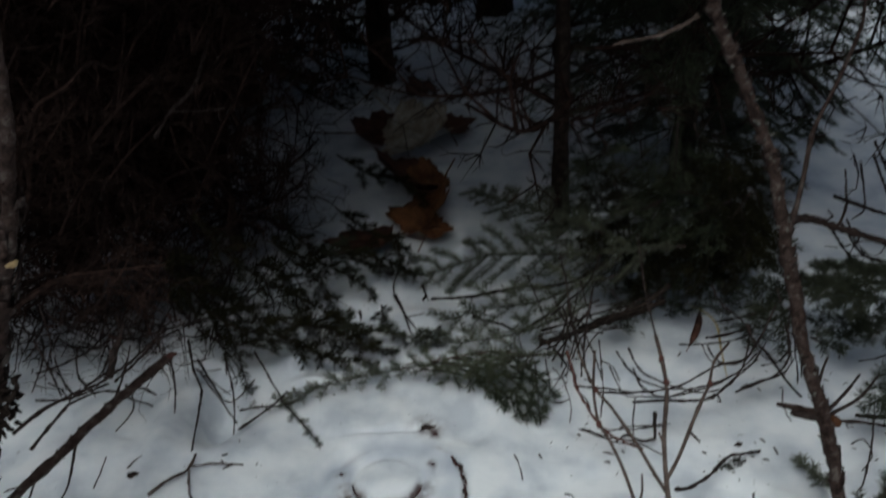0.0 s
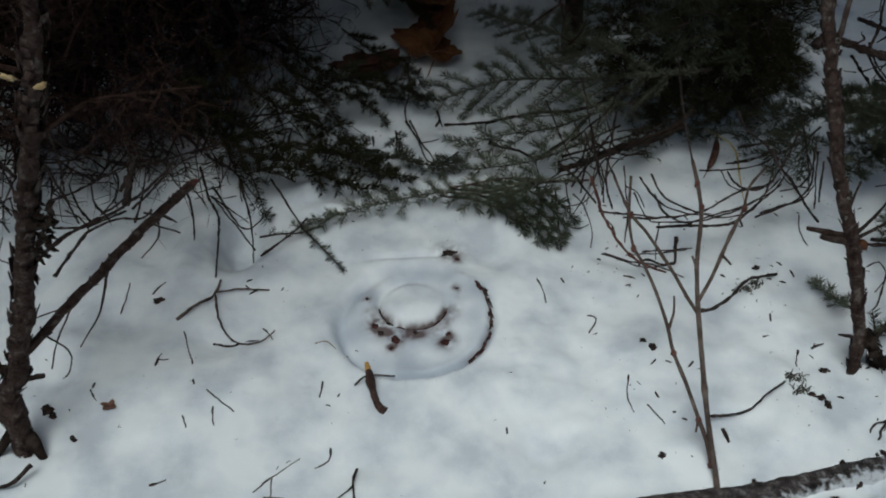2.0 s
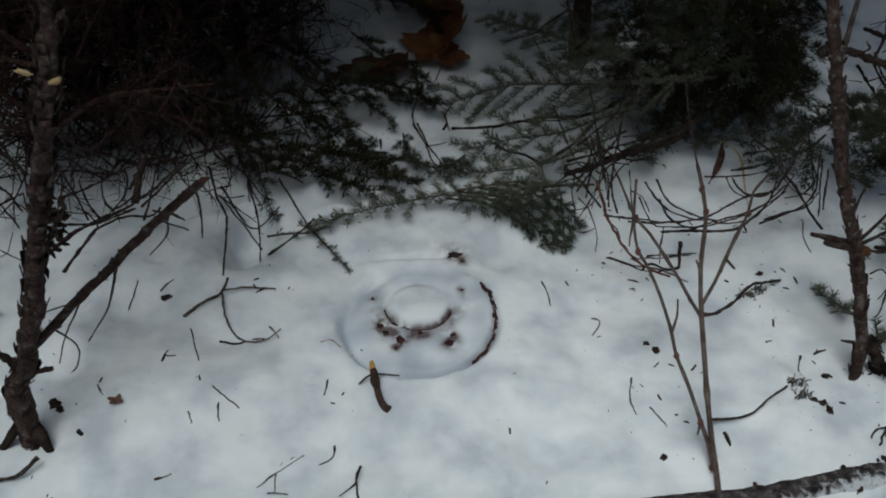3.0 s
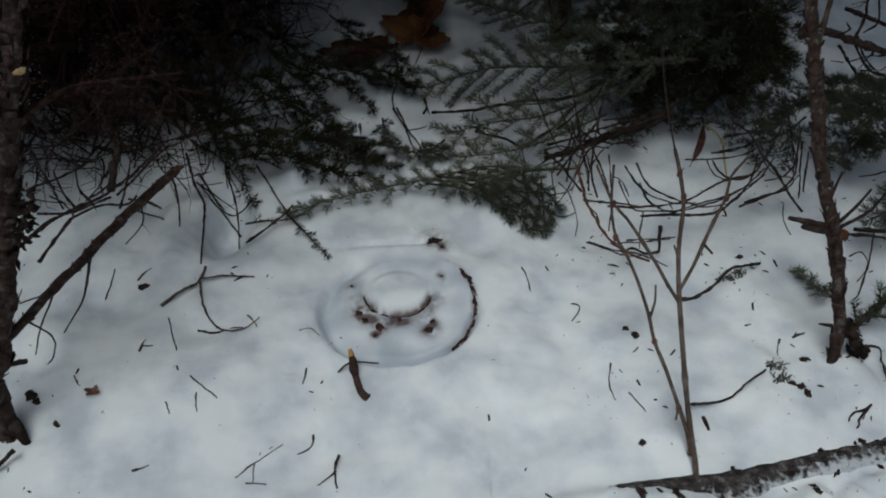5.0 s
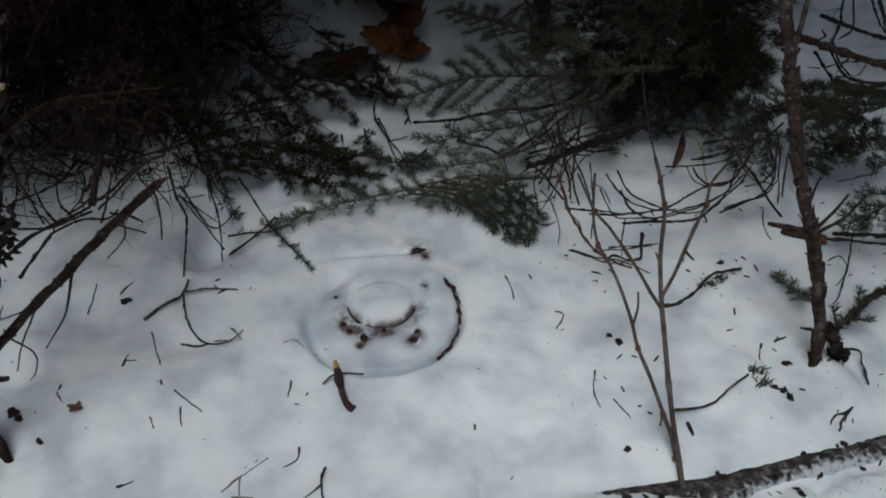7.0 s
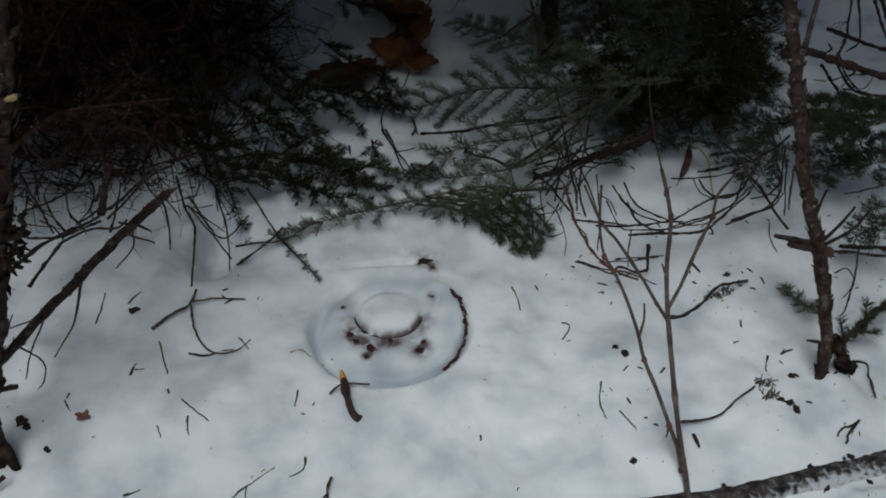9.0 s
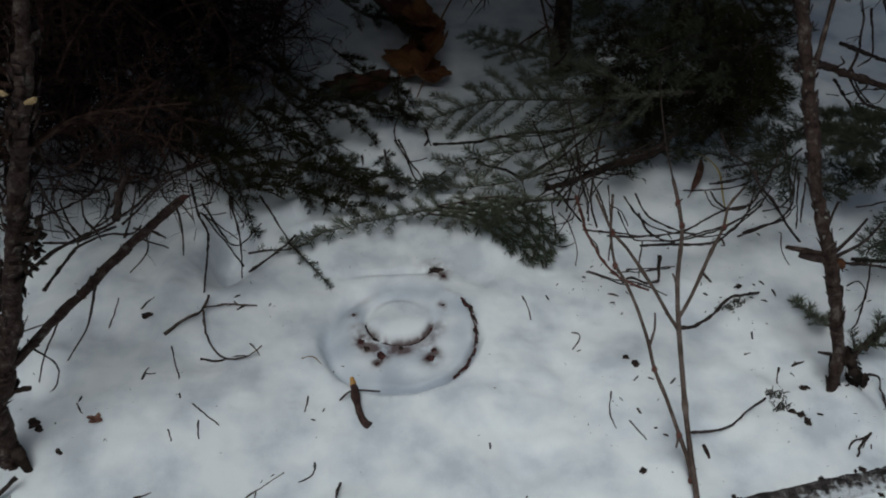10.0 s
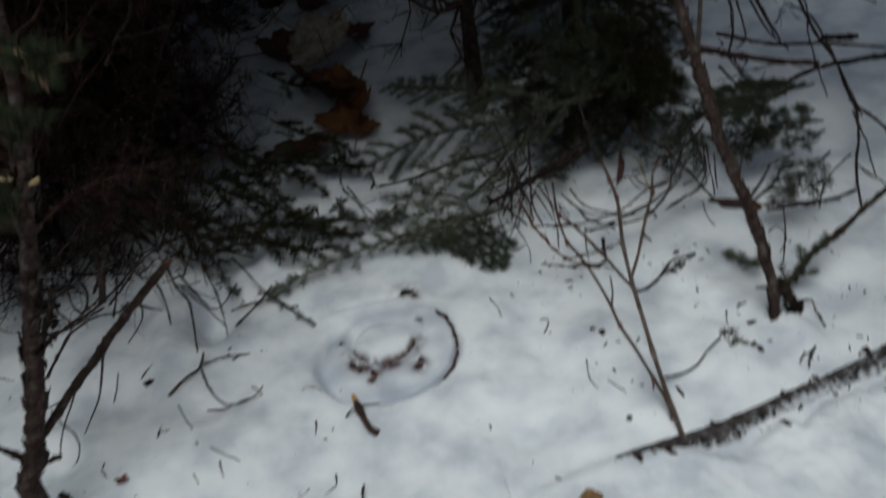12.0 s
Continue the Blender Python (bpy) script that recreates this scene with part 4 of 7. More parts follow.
stick("bare_twig", "thin dark bare twig arching over the snow", "twig", [(0.310, 0.248, 0.170), (0.317, 0.218, 0.130), (0.326, 0.183, 0.100), (0.325, 0.152, 0.080)], 0.0021, 0.0012, DARKBARK, seed=128, rough=0.3, group="arching bare twigs")
stick("bare_twig", "thin dark bare twig arching over the snow", "twig", [(0.293, 0.314, 0.140), (0.307, 0.278, 0.110), (0.317, 0.239, 0.090)], 0.0017, 0.0010, TWIG, seed=129, rough=0.3, group="arching bare twigs")
stick("bare_twig", "thin dark bare twig arching over the snow", "twig", [(0.361, 0.281, 0.170), (0.353, 0.260, 0.120), (0.380, 0.265, 0.110), (0.433, 0.278, 0.120), (0.494, 0.302, 0.130)], 0.0021, 0.0012, DARKBARK, seed=130, rough=0.3, group="arching bare twigs")
stick("bare_twig", "thin dark bare twig arching over the snow", "twig", [(0.367, 0.288, 0.120), (0.405, 0.297, 0.120), (0.439, 0.302, 0.130)], 0.0012, 0.0007, TWIG, seed=131, rough=0.3, group="arching bare twigs")
stick("bare_twig", "thin dark bare twig arching over the snow", "twig", [(0.264, 0.300, 0.060), (0.298, 0.295, 0.070), (0.319, 0.248, 0.090)], 0.0015, 0.0009, TWIG, seed=132, rough=0.3, group="arching bare twigs")
stick("bare_twig", "thin dark bare twig arching over the snow", "twig", [(0.269, 0.226, 0.060), (0.275, 0.185, 0.030), (0.267, 0.166, 0.010)], 0.0012, 0.0007, TWIG, seed=133, rough=0.3, group="arching bare twigs")
stick("bare_twig", "thin dark bare twig arching over the snow", "twig", [(0.261, 0.203, 0.020), (0.299, 0.207, 0.030), (0.317, 0.202, 0.060)], 0.0011, 0.0006, TWIG, seed=134, rough=0.3, group="arching bare twigs")
stick("bare_twig", "thin dark bare twig arching over the snow", "twig", [(0.315, 0.213, 0.080), (0.297, 0.199, 0.040), (0.275, 0.194, 0.005)], 0.0014, 0.0008, TWIG, seed=135, rough=0.3, group="arching bare twigs")
stick("bare_twig", "thin dark bare twig arching over the snow", "twig", [(0.338, 0.286, 0.180), (0.345, 0.267, 0.150), (0.355, 0.260, 0.120)], 0.0015, 0.0009, TWIG, seed=136, rough=0.3, group="arching bare twigs")
stick("bare_twig", "thin dark bare twig arching over the snow", "twig", [(0.420, 0.296, 0.130), (0.396, 0.282, 0.100), (0.369, 0.253, 0.090)], 0.0012, 0.0007, TWIG, seed=137, rough=0.3, group="arching bare twigs")
stick("bare_twig", "thin dark bare twig arching over the snow", "twig", [(0.315, 0.244, 0.140), (0.346, 0.250, 0.110), (0.386, 0.258, 0.090), (0.416, 0.273, 0.080)], 0.0024, 0.0014, DARKBARK, seed=138, rough=0.3, group="arching bare twigs")
stick("bare_twig", "thin dark bare twig arching over the snow", "twig", [(0.324, 0.234, 0.100), (0.312, 0.207, 0.070), (0.304, 0.192, 0.040)], 0.0012, 0.0007, TWIG, seed=139, rough=0.3, group="arching bare twigs")
stick("bare_twig", "thin dark bare twig arching over the snow", "twig", [(0.339, 0.236, 0.110), (0.351, 0.181, 0.100), (0.357, 0.126, 0.090)], 0.0018, 0.0010, TWIG, seed=140, rough=0.3, group="arching bare twigs")
stick("bare_twig", "thin dark bare twig arching over the snow", "twig", [(0.303, 0.267, 0.090), (0.319, 0.230, 0.090), (0.347, 0.215, 0.090)], 0.0014, 0.0008, TWIG, seed=141, rough=0.3, group="arching bare twigs")
stick("bare_twig", "thin dark bare twig arching over the snow", "twig", [(0.386, 0.280, 0.170), (0.407, 0.284, 0.130), (0.379, 0.269, 0.120)], 0.0012, 0.0007, TWIG, seed=142, rough=0.3, group="arching bare twigs")

stick("bare_twig", "thin dark bare twig arching over the snow", "twig", [(0.264, 0.290, 0.060), (0.293, 0.258, 0.050), (0.324, 0.206, 0.030)], 0.0029, 0.0018, DARKBARK, seed=143, rough=0.3, group="arching bare twigs")
stick("bare_twig", "thin dark bare twig arching over the snow", "twig", [(0.310, 0.368, 0.200), (0.321, 0.328, 0.140), (0.326, 0.273, 0.090), (0.336, 0.214, 0.050)], 0.0018, 0.0010, TWIG, seed=144, rough=0.3, group="arching bare twigs")
stick("bare_twig", "thin dark bare twig arching over the snow", "twig", [(0.252, 0.412, 0.120), (0.282, 0.316, 0.080), (0.321, 0.257, 0.050)], 0.0017, 0.0010, TWIG, seed=145, rough=0.3, group="arching bare twigs")
stick("bare_twig", "thin dark bare twig arching over the snow", "twig", [(0.288, 0.311, 0.100), (0.344, 0.333, 0.130), (0.368, 0.343, 0.160), (0.382, 0.349, 0.200)], 0.0021, 0.0012, DARKBARK, seed=146, rough=0.3, group="arching bare twigs")
stick("bare_twig", "thin dark bare twig arching over the snow", "twig", [(0.138, 0.457, 0.040), (0.186, 0.444, 0.050), (0.236, 0.435, 0.060), (0.304, 0.403, 0.100)], 0.0021, 0.0012, DARKBARK, seed=147, rough=0.3, group="arching bare twigs")
stick("bare_twig", "thin dark bare twig arching over the snow", "twig", [(0.134, 0.426, 0.020), (0.162, 0.415, 0.025), (0.192, 0.401, 0.030)], 0.0015, 0.0009, TWIG, seed=148, rough=0.3, group="arching bare twigs")
stick("bare_twig", "thin dark bare twig arching over the snow", "twig", [(0.268, 0.285, 0.080), (0.320, 0.287, 0.090), (0.384, 0.299, 0.100), (0.443, 0.293, 0.120)], 0.0023, 0.0014, DARKBARK, seed=149, rough=0.3, group="arching bare twigs")
stick("bare_twig", "thin dark bare twig arching over the snow", "twig", [(0.275, 0.245, 0.060), (0.307, 0.261, 0.080), (0.327, 0.284, 0.120), (0.338, 0.312, 0.150)], 0.0015, 0.0009, TWIG, seed=150, rough=0.3, group="arching bare twigs")
stick("bare_twig", "thin dark bare twig arching over the snow", "twig", [(0.333, 0.205, 0.050), (0.342, 0.229, 0.070), (0.371, 0.250, 0.090), (0.417, 0.255, 0.100)], 0.0014, 0.0008, TWIG, seed=151, rough=0.3, group="arching bare twigs")
stick("bare_twig", "thin dark bare twig arching over the snow", "twig", [(0.223, 0.274, 0.020), (0.264, 0.272, 0.040), (0.298, 0.262, 0.060)], 0.0015, 0.0009, TWIG, seed=152, rough=0.3, group="arching bare twigs")
stick("bare_twig", "thin dark bare twig arching over the snow", "twig", [(0.281, 0.207, 0.050), (0.298, 0.174, 0.050), (0.305, 0.130, 0.040), (0.300, 0.101, 0.020)], 0.0014, 0.0008, TWIG, seed=153, rough=0.3, group="arching bare twigs")
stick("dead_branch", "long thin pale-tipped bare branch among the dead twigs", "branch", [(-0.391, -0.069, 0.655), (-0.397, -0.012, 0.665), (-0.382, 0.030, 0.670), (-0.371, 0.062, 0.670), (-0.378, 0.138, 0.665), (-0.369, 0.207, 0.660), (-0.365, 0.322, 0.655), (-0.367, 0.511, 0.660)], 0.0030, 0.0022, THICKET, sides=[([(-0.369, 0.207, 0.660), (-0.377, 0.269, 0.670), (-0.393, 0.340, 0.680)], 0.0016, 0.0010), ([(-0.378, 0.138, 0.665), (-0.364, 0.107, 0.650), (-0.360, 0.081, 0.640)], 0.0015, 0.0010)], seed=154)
stick("dead_branch", "dark bare branch standing among the dead twigs", "branch", [(-0.369, 0.277, 0.500), (-0.345, 0.313, 0.520), (-0.323, 0.374, 0.540), (-0.325, 0.473, 0.560), (-0.338, 0.628, 0.580), (-0.363, 0.802, 0.600)], 0.0034, 0.0024, TWIG, sides=[([(-0.345, 0.313, 0.520), (-0.302, 0.307, 0.520), (-0.249, 0.293, 0.520)], 0.0016, 0.0010)], seed=155)
stick("bare_twig", "thin dark bare twig arching over the snow", "twig", [(0.418, 0.169, 0.070), (0.423, 0.122, 0.077), (0.443, 0.079, 0.084), (0.473, 0.065, 0.091), (0.502, 0.070, 0.099), (0.533, 0.079, 0.106), (0.577, 0.099, 0.113), (0.615, 0.129, 0.120)], 0.0018, 0.0013, TWIG, seed=401, knots=4, rough=0.3, group="arching bare twigs")
stick("bare_twig", "thin dark bare twig arching over the snow", "twig", [(0.420, 0.098, 0.060), (0.455, 0.080, 0.072), (0.492, 0.058, 0.083), (0.523, 0.054, 0.095), (0.552, 0.077, 0.107), (0.598, 0.107, 0.118), (0.631, 0.139, 0.130)], 0.0018, 0.0014, TWIG, seed=402, knots=4, rough=0.3, group="arching bare twigs")
stick("bare_twig", "thin dark bare twig arching over the snow", "twig", [(0.409, 0.177, 0.110), (0.422, 0.134, 0.100), (0.449, 0.112, 0.090), (0.484, 0.102, 0.080), (0.516, 0.100, 0.070), (0.562, 0.114, 0.060)], 0.0017, 0.0012, TWIG, seed=403, knots=4, rough=0.3, group="arching bare twigs")
stick("bare_twig", "thin dark bare twig arching over the snow", "twig", [(0.563, 0.230, 0.070), (0.559, 0.175, 0.085), (0.570, 0.133, 0.100), (0.594, 0.124, 0.115), (0.625, 0.153, 0.130), (0.648, 0.187, 0.145), (0.673, 0.227, 0.160)], 0.0017, 0.0021, TWIG, seed=404, knots=4, rough=0.3, group="arching bare twigs")
stick("bare_twig", "thin dark bare twig arching over the snow", "twig", [(0.600, 0.140, 0.040), (0.632, 0.134, 0.053), (0.665, 0.136, 0.067), (0.688, 0.152, 0.080)], 0.0018, 0.0012, TWIG, seed=405, knots=4, rough=0.3, group="arching bare twigs")
stick("bare_twig", "thin dark bare twig arching over the snow", "twig", [(0.593, 0.284, 0.050), (0.629, 0.275, 0.065), (0.656, 0.276, 0.080)], 0.0016, 0.0011, TWIG, seed=406, knots=4, rough=0.3, group="arching bare twigs")
stick("bare_twig", "thin dark bare twig arching over the snow", "twig", [(0.622, 0.336, 0.050), (0.662, 0.314, 0.070), (0.689, 0.273, 0.090)], 0.0015, 0.0011, TWIG, seed=407, knots=4, rough=0.3, group="arching bare twigs")
stick("bare_twig", "thin dark bare twig arching over the snow", "twig", [(0.741, 0.242, 0.070), (0.725, 0.197, 0.050), (0.717, 0.171, 0.030)], 0.0018, 0.0014, TWIG, seed=408, knots=4, rough=0.3, group="arching bare twigs")
stick("bare_twig", "thin dark bare twig arching over the snow", "twig", [(0.698, 0.234, 0.110), (0.693, 0.190, 0.090), (0.669, 0.166, 0.070), (0.650, 0.189, 0.050)], 0.0015, 0.0010, TWIG, seed=409, knots=4, rough=0.3, group="arching bare twigs")
stick("bare_twig", "thin dark bare twig arching over the snow", "twig", [(0.375, 0.047, 0.050), (0.413, 0.039, 0.055), (0.453, 0.034, 0.060)], 0.0014, 0.0010, TWIG, seed=410, knots=4, rough=0.3, group="arching bare twigs")
stick("bare_twig", "thin dark bare twig arching over the snow", "twig", [(0.316, 0.069, 0.030), (0.356, 0.040, 0.037), (0.391, 0.023, 0.043), (0.430, -0.019, 0.050)], 0.0015, 0.0010, TWIG, seed=411, knots=4, rough=0.3, group="arching bare twigs")
stick("bare_twig", "thin dark bare twig arching over the snow", "twig", [(0.285, 0.252, 0.030), (0.310, 0.279, 0.050), (0.333, 0.297, 0.070), (0.351, 0.316, 0.090)], 0.0021, 0.0014, TWIG, seed=412, knots=4, rough=0.3, group="arching bare twigs")
stick("bare_twig", "thin dark bare twig arching over the snow", "twig", [(0.305, 0.274, 0.140), (0.314, 0.265, 0.113), (0.331, 0.255, 0.087), (0.342, 0.226, 0.060)], 0.0019, 0.0013, TWIG, seed=413, knots=4, rough=0.3, group="arching bare twigs")
stick("bare_twig", "thin dark bare twig arching over the snow", "twig", [(0.354, 0.259, 0.160), (0.341, 0.215, 0.133), (0.331, 0.173, 0.107), (0.337, 0.131, 0.080)], 0.0022, 0.0016, TWIG, seed=414, knots=4, rough=0.3, group="arching bare twigs")
stick("bare_twig", "thin dark bare twig arching over the snow", "twig", [(0.402, 0.317, 0.060), (0.447, 0.350, 0.090), (0.480, 0.337, 0.120)], 0.0018, 0.0012, TWIG, seed=415, knots=4, rough=0.3, group="arching bare twigs")
stick("bare_twig", "thin dark bare twig arching over the snow", "twig", [(0.319, 0.232, 0.050), (0.349, 0.286, 0.060), (0.381, 0.270, 0.070)], 0.0018, 0.0013, TWIG, seed=416, knots=4, rough=0.3, group="arching bare twigs")
stick("bare_twig", "dark thick fallen branch among the bare twigs", "twig", [(0.265, 0.282, 0.050), (0.324, 0.300, 0.055), (0.401, 0.327, 0.060), (0.464, 0.360, 0.065), (0.521, 0.385, 0.070)], 0.0048, 0.0060, DARKBARK, seed=417, knots=4, rough=0.3, group="arching bare twigs")
# ---- bare bush over the open snow ----
stick("bare_branch", "dark bare branch of a bush over open snow", "branch", [(0.917, 0.606, 0.160), (1.044, 0.598, 0.120), (1.155, 0.572, 0.100), (1.261, 0.556, 0.080), (1.385, 0.534, 0.060)], 0.0045, 0.0030, TWIG, seed=156, group="bare bush branches")
stick("bare_branch", "dark bare branch of a bush over open snow", "branch", [(1.046, 0.540, 0.030), (1.141, 0.536, 0.050), (1.221, 0.508, 0.070), (1.296, 0.480, 0.080), (1.374, 0.429, 0.100)], 0.0050, 0.0060, DARKBARK, seed=157, group="bare bush branches")
stick("bare_branch", "dark bare branch of a bush over open snow", "branch", [(1.165, 0.720, 0.200), (1.137, 0.552, 0.140), (1.138, 0.464, 0.110), (1.128, 0.388, 0.080), (1.111, 0.319, 0.060), (1.044, 0.203, 0.040), (0.998, 0.131, 0.020), (0.958, 0.042, 0.000)], 0.0040, 0.0026, TWIG, seed=158, knots=5, group="bare bush branches")
stick("bare_branch", "dark bare branch of a bush over open snow", "branch", [(0.992, 0.624, 0.250), (0.988, 0.555, 0.220), (1.000, 0.520, 0.180), (1.025, 0.468, 0.150)], 0.0030, 0.0020, TWIG, seed=159, group="bare bush branches")
stick("bare_branch", "dark bare branch of a bush over open snow", "branch", [(0.942, 0.572, 0.250), (0.918, 0.473, 0.200), (0.910, 0.495, 0.160)], 0.0026, 0.0016, TWIG, seed=160, group="bare bush branches")
stick("bare_branch", "dark bare branch of a bush over open snow", "branch", [(1.305, 0.779, 0.010), (1.346, 0.761, 0.012), (1.391, 0.746, 0.010)], 0.0070, 0.0060, DARKBARK, seed=161, group="bare bush branches")
stick("bare_branch", "dark bare branch of a bush over open snow", "branch", [(1.153, 0.237, 0.020), (1.130, 0.271, 0.050), (1.130, 0.327, 0.060), (1.120, 0.362, 0.070)], 0.0035, 0.0025, TWIG, seed=162, knots=3, group="bare bush branches")
stick("bare_branch", "dark bare branch of a bush over open snow", "branch", [(1.105, 0.322, 0.060), (1.078, 0.225, 0.030), (1.052, 0.143, 0.000)], 0.0022, 0.0014, TWIG, seed=163, group="bare bush branches")
stick("bare_branch", "dark bare branch of a bush over open snow", "branch", [(1.058, 0.509, 0.050), (0.988, 0.498, 0.060), (0.943, 0.498, 0.080), (0.918, 0.551, 0.120)], 0.0035, 0.0026, TWIG, seed=164, group="bare bush branches")
stick("bare_branch", "dark bare branch of a bush over open snow", "branch", [(1.020, 0.189, 0.030), (0.959, 0.149, 0.025), (0.909, 0.104, 0.020), (0.885, 0.072, 0.000)], 0.0020, 0.0014, TWIG, seed=165, group="bare bush branches")
stick("bare_branch", "dark bare branch of a bush over open snow", "branch", [(0.772, 0.071, 0.030), (0.851, 0.065, 0.020), (0.916, 0.076, 0.015), (0.979, 0.100, 0.005)], 0.0035, 0.0026, TWIG, seed=166, group="bare bush branches")
stick("bare_branch", "dark bare branch of a bush over open snow", "branch", [(0.948, -0.028, 0.090), (0.884, -0.052, 0.070), (0.814, -0.080, 0.050), (0.770, -0.090, 0.040), (0.722, -0.122, 0.020)], 0.0045, 0.0060, BARK, seed=167, knots=4, group="bare bush branches")
stick("bare_branch", "dark bare branch of a bush over open snow", "branch", [(1.021, 0.167, 0.020), (1.050, 0.106, 0.000)], 0.0020, 0.0014, TWIG, seed=168, group="bare bush branches")
stick("bare_branch", "dark bare branch of a bush over open snow", "branch", [(1.053, 0.686, 0.200), (1.062, 0.634, 0.160), (1.076, 0.590, 0.120)], 0.0030, 0.0020, TWIG, seed=169, group="bare bush branches")
stick("bare_branch", "dark bare branch of a bush over open snow", "branch", [(1.017, 0.683, 0.250), (1.046, 0.627, 0.180), (1.053, 0.579, 0.140)], 0.0030, 0.0020, TWIG, seed=170, group="bare bush branches")
stick("bare_branch", "dark bare branch of a bush over open snow", "branch", [(1.068, 0.764, 0.300), (1.104, 0.724, 0.250), (1.132, 0.714, 0.220), (1.124, 0.660, 0.200)], 0.0030, 0.0018, TWIG, seed=171, group="bare bush branches")
stick("bare_branch", "dark bare branch of a bush over open snow", "branch", [(1.221, 0.773, 0.200), (1.161, 0.765, 0.220), (1.096, 0.751, 0.250)], 0.0022, 0.0015, TWIG, seed=172, group="bare bush branches")
stick("bare_branch", "dark bare branch of a bush over open snow", "branch", [(1.302, 0.754, 0.200), (1.208, 0.728, 0.220), (1.159, 0.727, 0.240)], 0.0020, 0.0014, TWIG, seed=173, group="bare bush branches")
stick("bare_branch", "dark bare branch of a bush over open snow", "branch", [(1.366, 0.939, 0.200), (1.390, 0.865, 0.180), (1.439, 0.837, 0.170), (1.526, 0.816, 0.150)], 0.0040, 0.0030, TWIG, seed=174, group="bare bush branches")
stick("bare_branch", "dark bare branch of a bush over open snow", "branch", [(1.399, 0.875, 0.180), (1.378, 0.812, 0.130), (1.418, 0.811, 0.100), (1.484, 0.824, 0.060)], 0.0030, 0.0020, TWIG, seed=175, group="bare bush branches")
stick("bare_branch", "dark bare branch of a bush over open snow", "branch", [(1.440, 0.899, 0.200), (1.460, 0.867, 0.160), (1.508, 0.835, 0.100)], 0.0030, 0.0020, TWIG, seed=176, group="bare bush branches")
stick("bare_branch", "dark bare branch of a bush over open snow", "branch", [(1.175, 0.732, 0.140), (1.198, 0.675, 0.120), (1.194, 0.584, 0.090), (1.168, 0.464, 0.060), (1.157, 0.358, 0.020)], 0.0030, 0.0020, TWIG, seed=177, group="bare bush branches")
stick("bare_branch", "dark bare branch of a bush over open snow", "branch", [(1.243, 0.812, 0.150), (1.229, 0.740, 0.120), (1.168, 0.626, 0.100), (1.138, 0.524, 0.060), (1.139, 0.472, 0.010)], 0.0026, 0.0016, TWIG, seed=178, group="bare bush branches")
stick("bare_branch", "dark bare branch of a bush over open snow", "branch", [(1.137, 0.728, 0.300), (1.161, 0.709, 0.260), (1.225, 0.733, 0.220)], 0.0020, 0.0014, TWIG, seed=179, group="bare bush branches")
stick("bare_branch", "dark bare branch of a bush over open snow", "branch", [(0.938, 0.574, 0.120), (0.934, 0.506, 0.100), (0.955, 0.488, 0.080)], 0.0026, 0.0016, TWIG, seed=180, group="bare bush branches")
stick("bare_branch", "dark bare branch of a bush over open snow", "branch", [(1.023, 0.612, 0.050), (1.082, 0.611, 0.050), (1.105, 0.587, 0.050), (1.122, 0.527, 0.050)], 0.0020, 0.0014, TWIG, seed=181, group="bare bush branches")

# ---- twigs on the snow ----
stick("fallen_twig", "dark fallen twig with a side shoot lying on snow", "twig", [(-0.416, 0.330, 0.050), (-0.396, 0.274, 0.030), (-0.372, 0.222, 0.025), (-0.358, 0.140, 0.041), (-0.349, 0.063, 0.001)], 0.0026, 0.0015, TWIG, sides=[([(-0.393, 0.274, 0.030), (-0.347, 0.233, 0.070), (-0.313, 0.208, 0.074)], 0.0018, 0.0010), ([(-0.388, 0.265, 0.030), (-0.365, 0.274, 0.020), (-0.346, 0.283, 0.015)], 0.0014, 0.0010)], seed=182, knots=4, group="fallen twigs")
stick("fallen_twig", "forked grey-brown twig curled on the snow", "twig", [(-0.401, -0.025, 0.001), (-0.373, -0.004, 0.006), (-0.344, 0.017, 0.010), (-0.335, 0.044, 0.012)], 0.0029, 0.0019, SAPLING, sides=[([(-0.342, 0.021, 0.010), (-0.298, 0.026, 0.008), (-0.253, 0.028, 0.003)], 0.0018, 0.0014), ([(-0.341, 0.015, 0.010), (-0.329, -0.031, 0.009), (-0.309, -0.062, 0.007), (-0.281, -0.083, 0.004), (-0.255, -0.085, 0.006), (-0.239, -0.077, 0.012), (-0.231, -0.072, 0.018)], 0.0020, 0.0012), ([(-0.252, -0.062, 0.016), (-0.243, -0.072, 0.012), (-0.235, -0.081, 0.006)], 0.0014, 0.0010)], seed=183, knots=2, group="fallen twigs")
stick("fallen_twig", "thin dark fallen twig lying on the snow", "twig", [(-0.336, -0.068, 0.001), (-0.305, -0.074, 0.003), (-0.260, -0.074, 0.001)], 0.0019, 0.0012, TWIG, seed=184, group="fallen twigs")
stick("fallen_twig", "thin dark fallen twig lying on the snow", "twig", [(-0.384, -0.051, 0.001), (-0.370, -0.088, 0.001), (-0.354, -0.128, 0.001)], 0.0011, 0.0008, TWIG, seed=185, group="fallen twigs")
stick("fallen_twig", "thin dark fallen twig lying on the snow", "twig", [(-0.452, 0.033, 0.001), (-0.443, 0.044, 0.001), (-0.431, 0.051, 0.001)], 0.0014, 0.0008, TWIG, seed=186, group="fallen twigs")
stick("fallen_twig", "thin dark fallen twig lying on the snow", "twig", [(-0.409, -0.133, 0.001), (-0.408, -0.119, 0.001), (-0.406, -0.106, 0.001)], 0.0014, 0.0009, TWIG, sides=[([(-0.408, -0.120, 0.001), (-0.392, -0.118, 0.001)], 0.0012, 0.0008)], seed=187, group="fallen twigs")
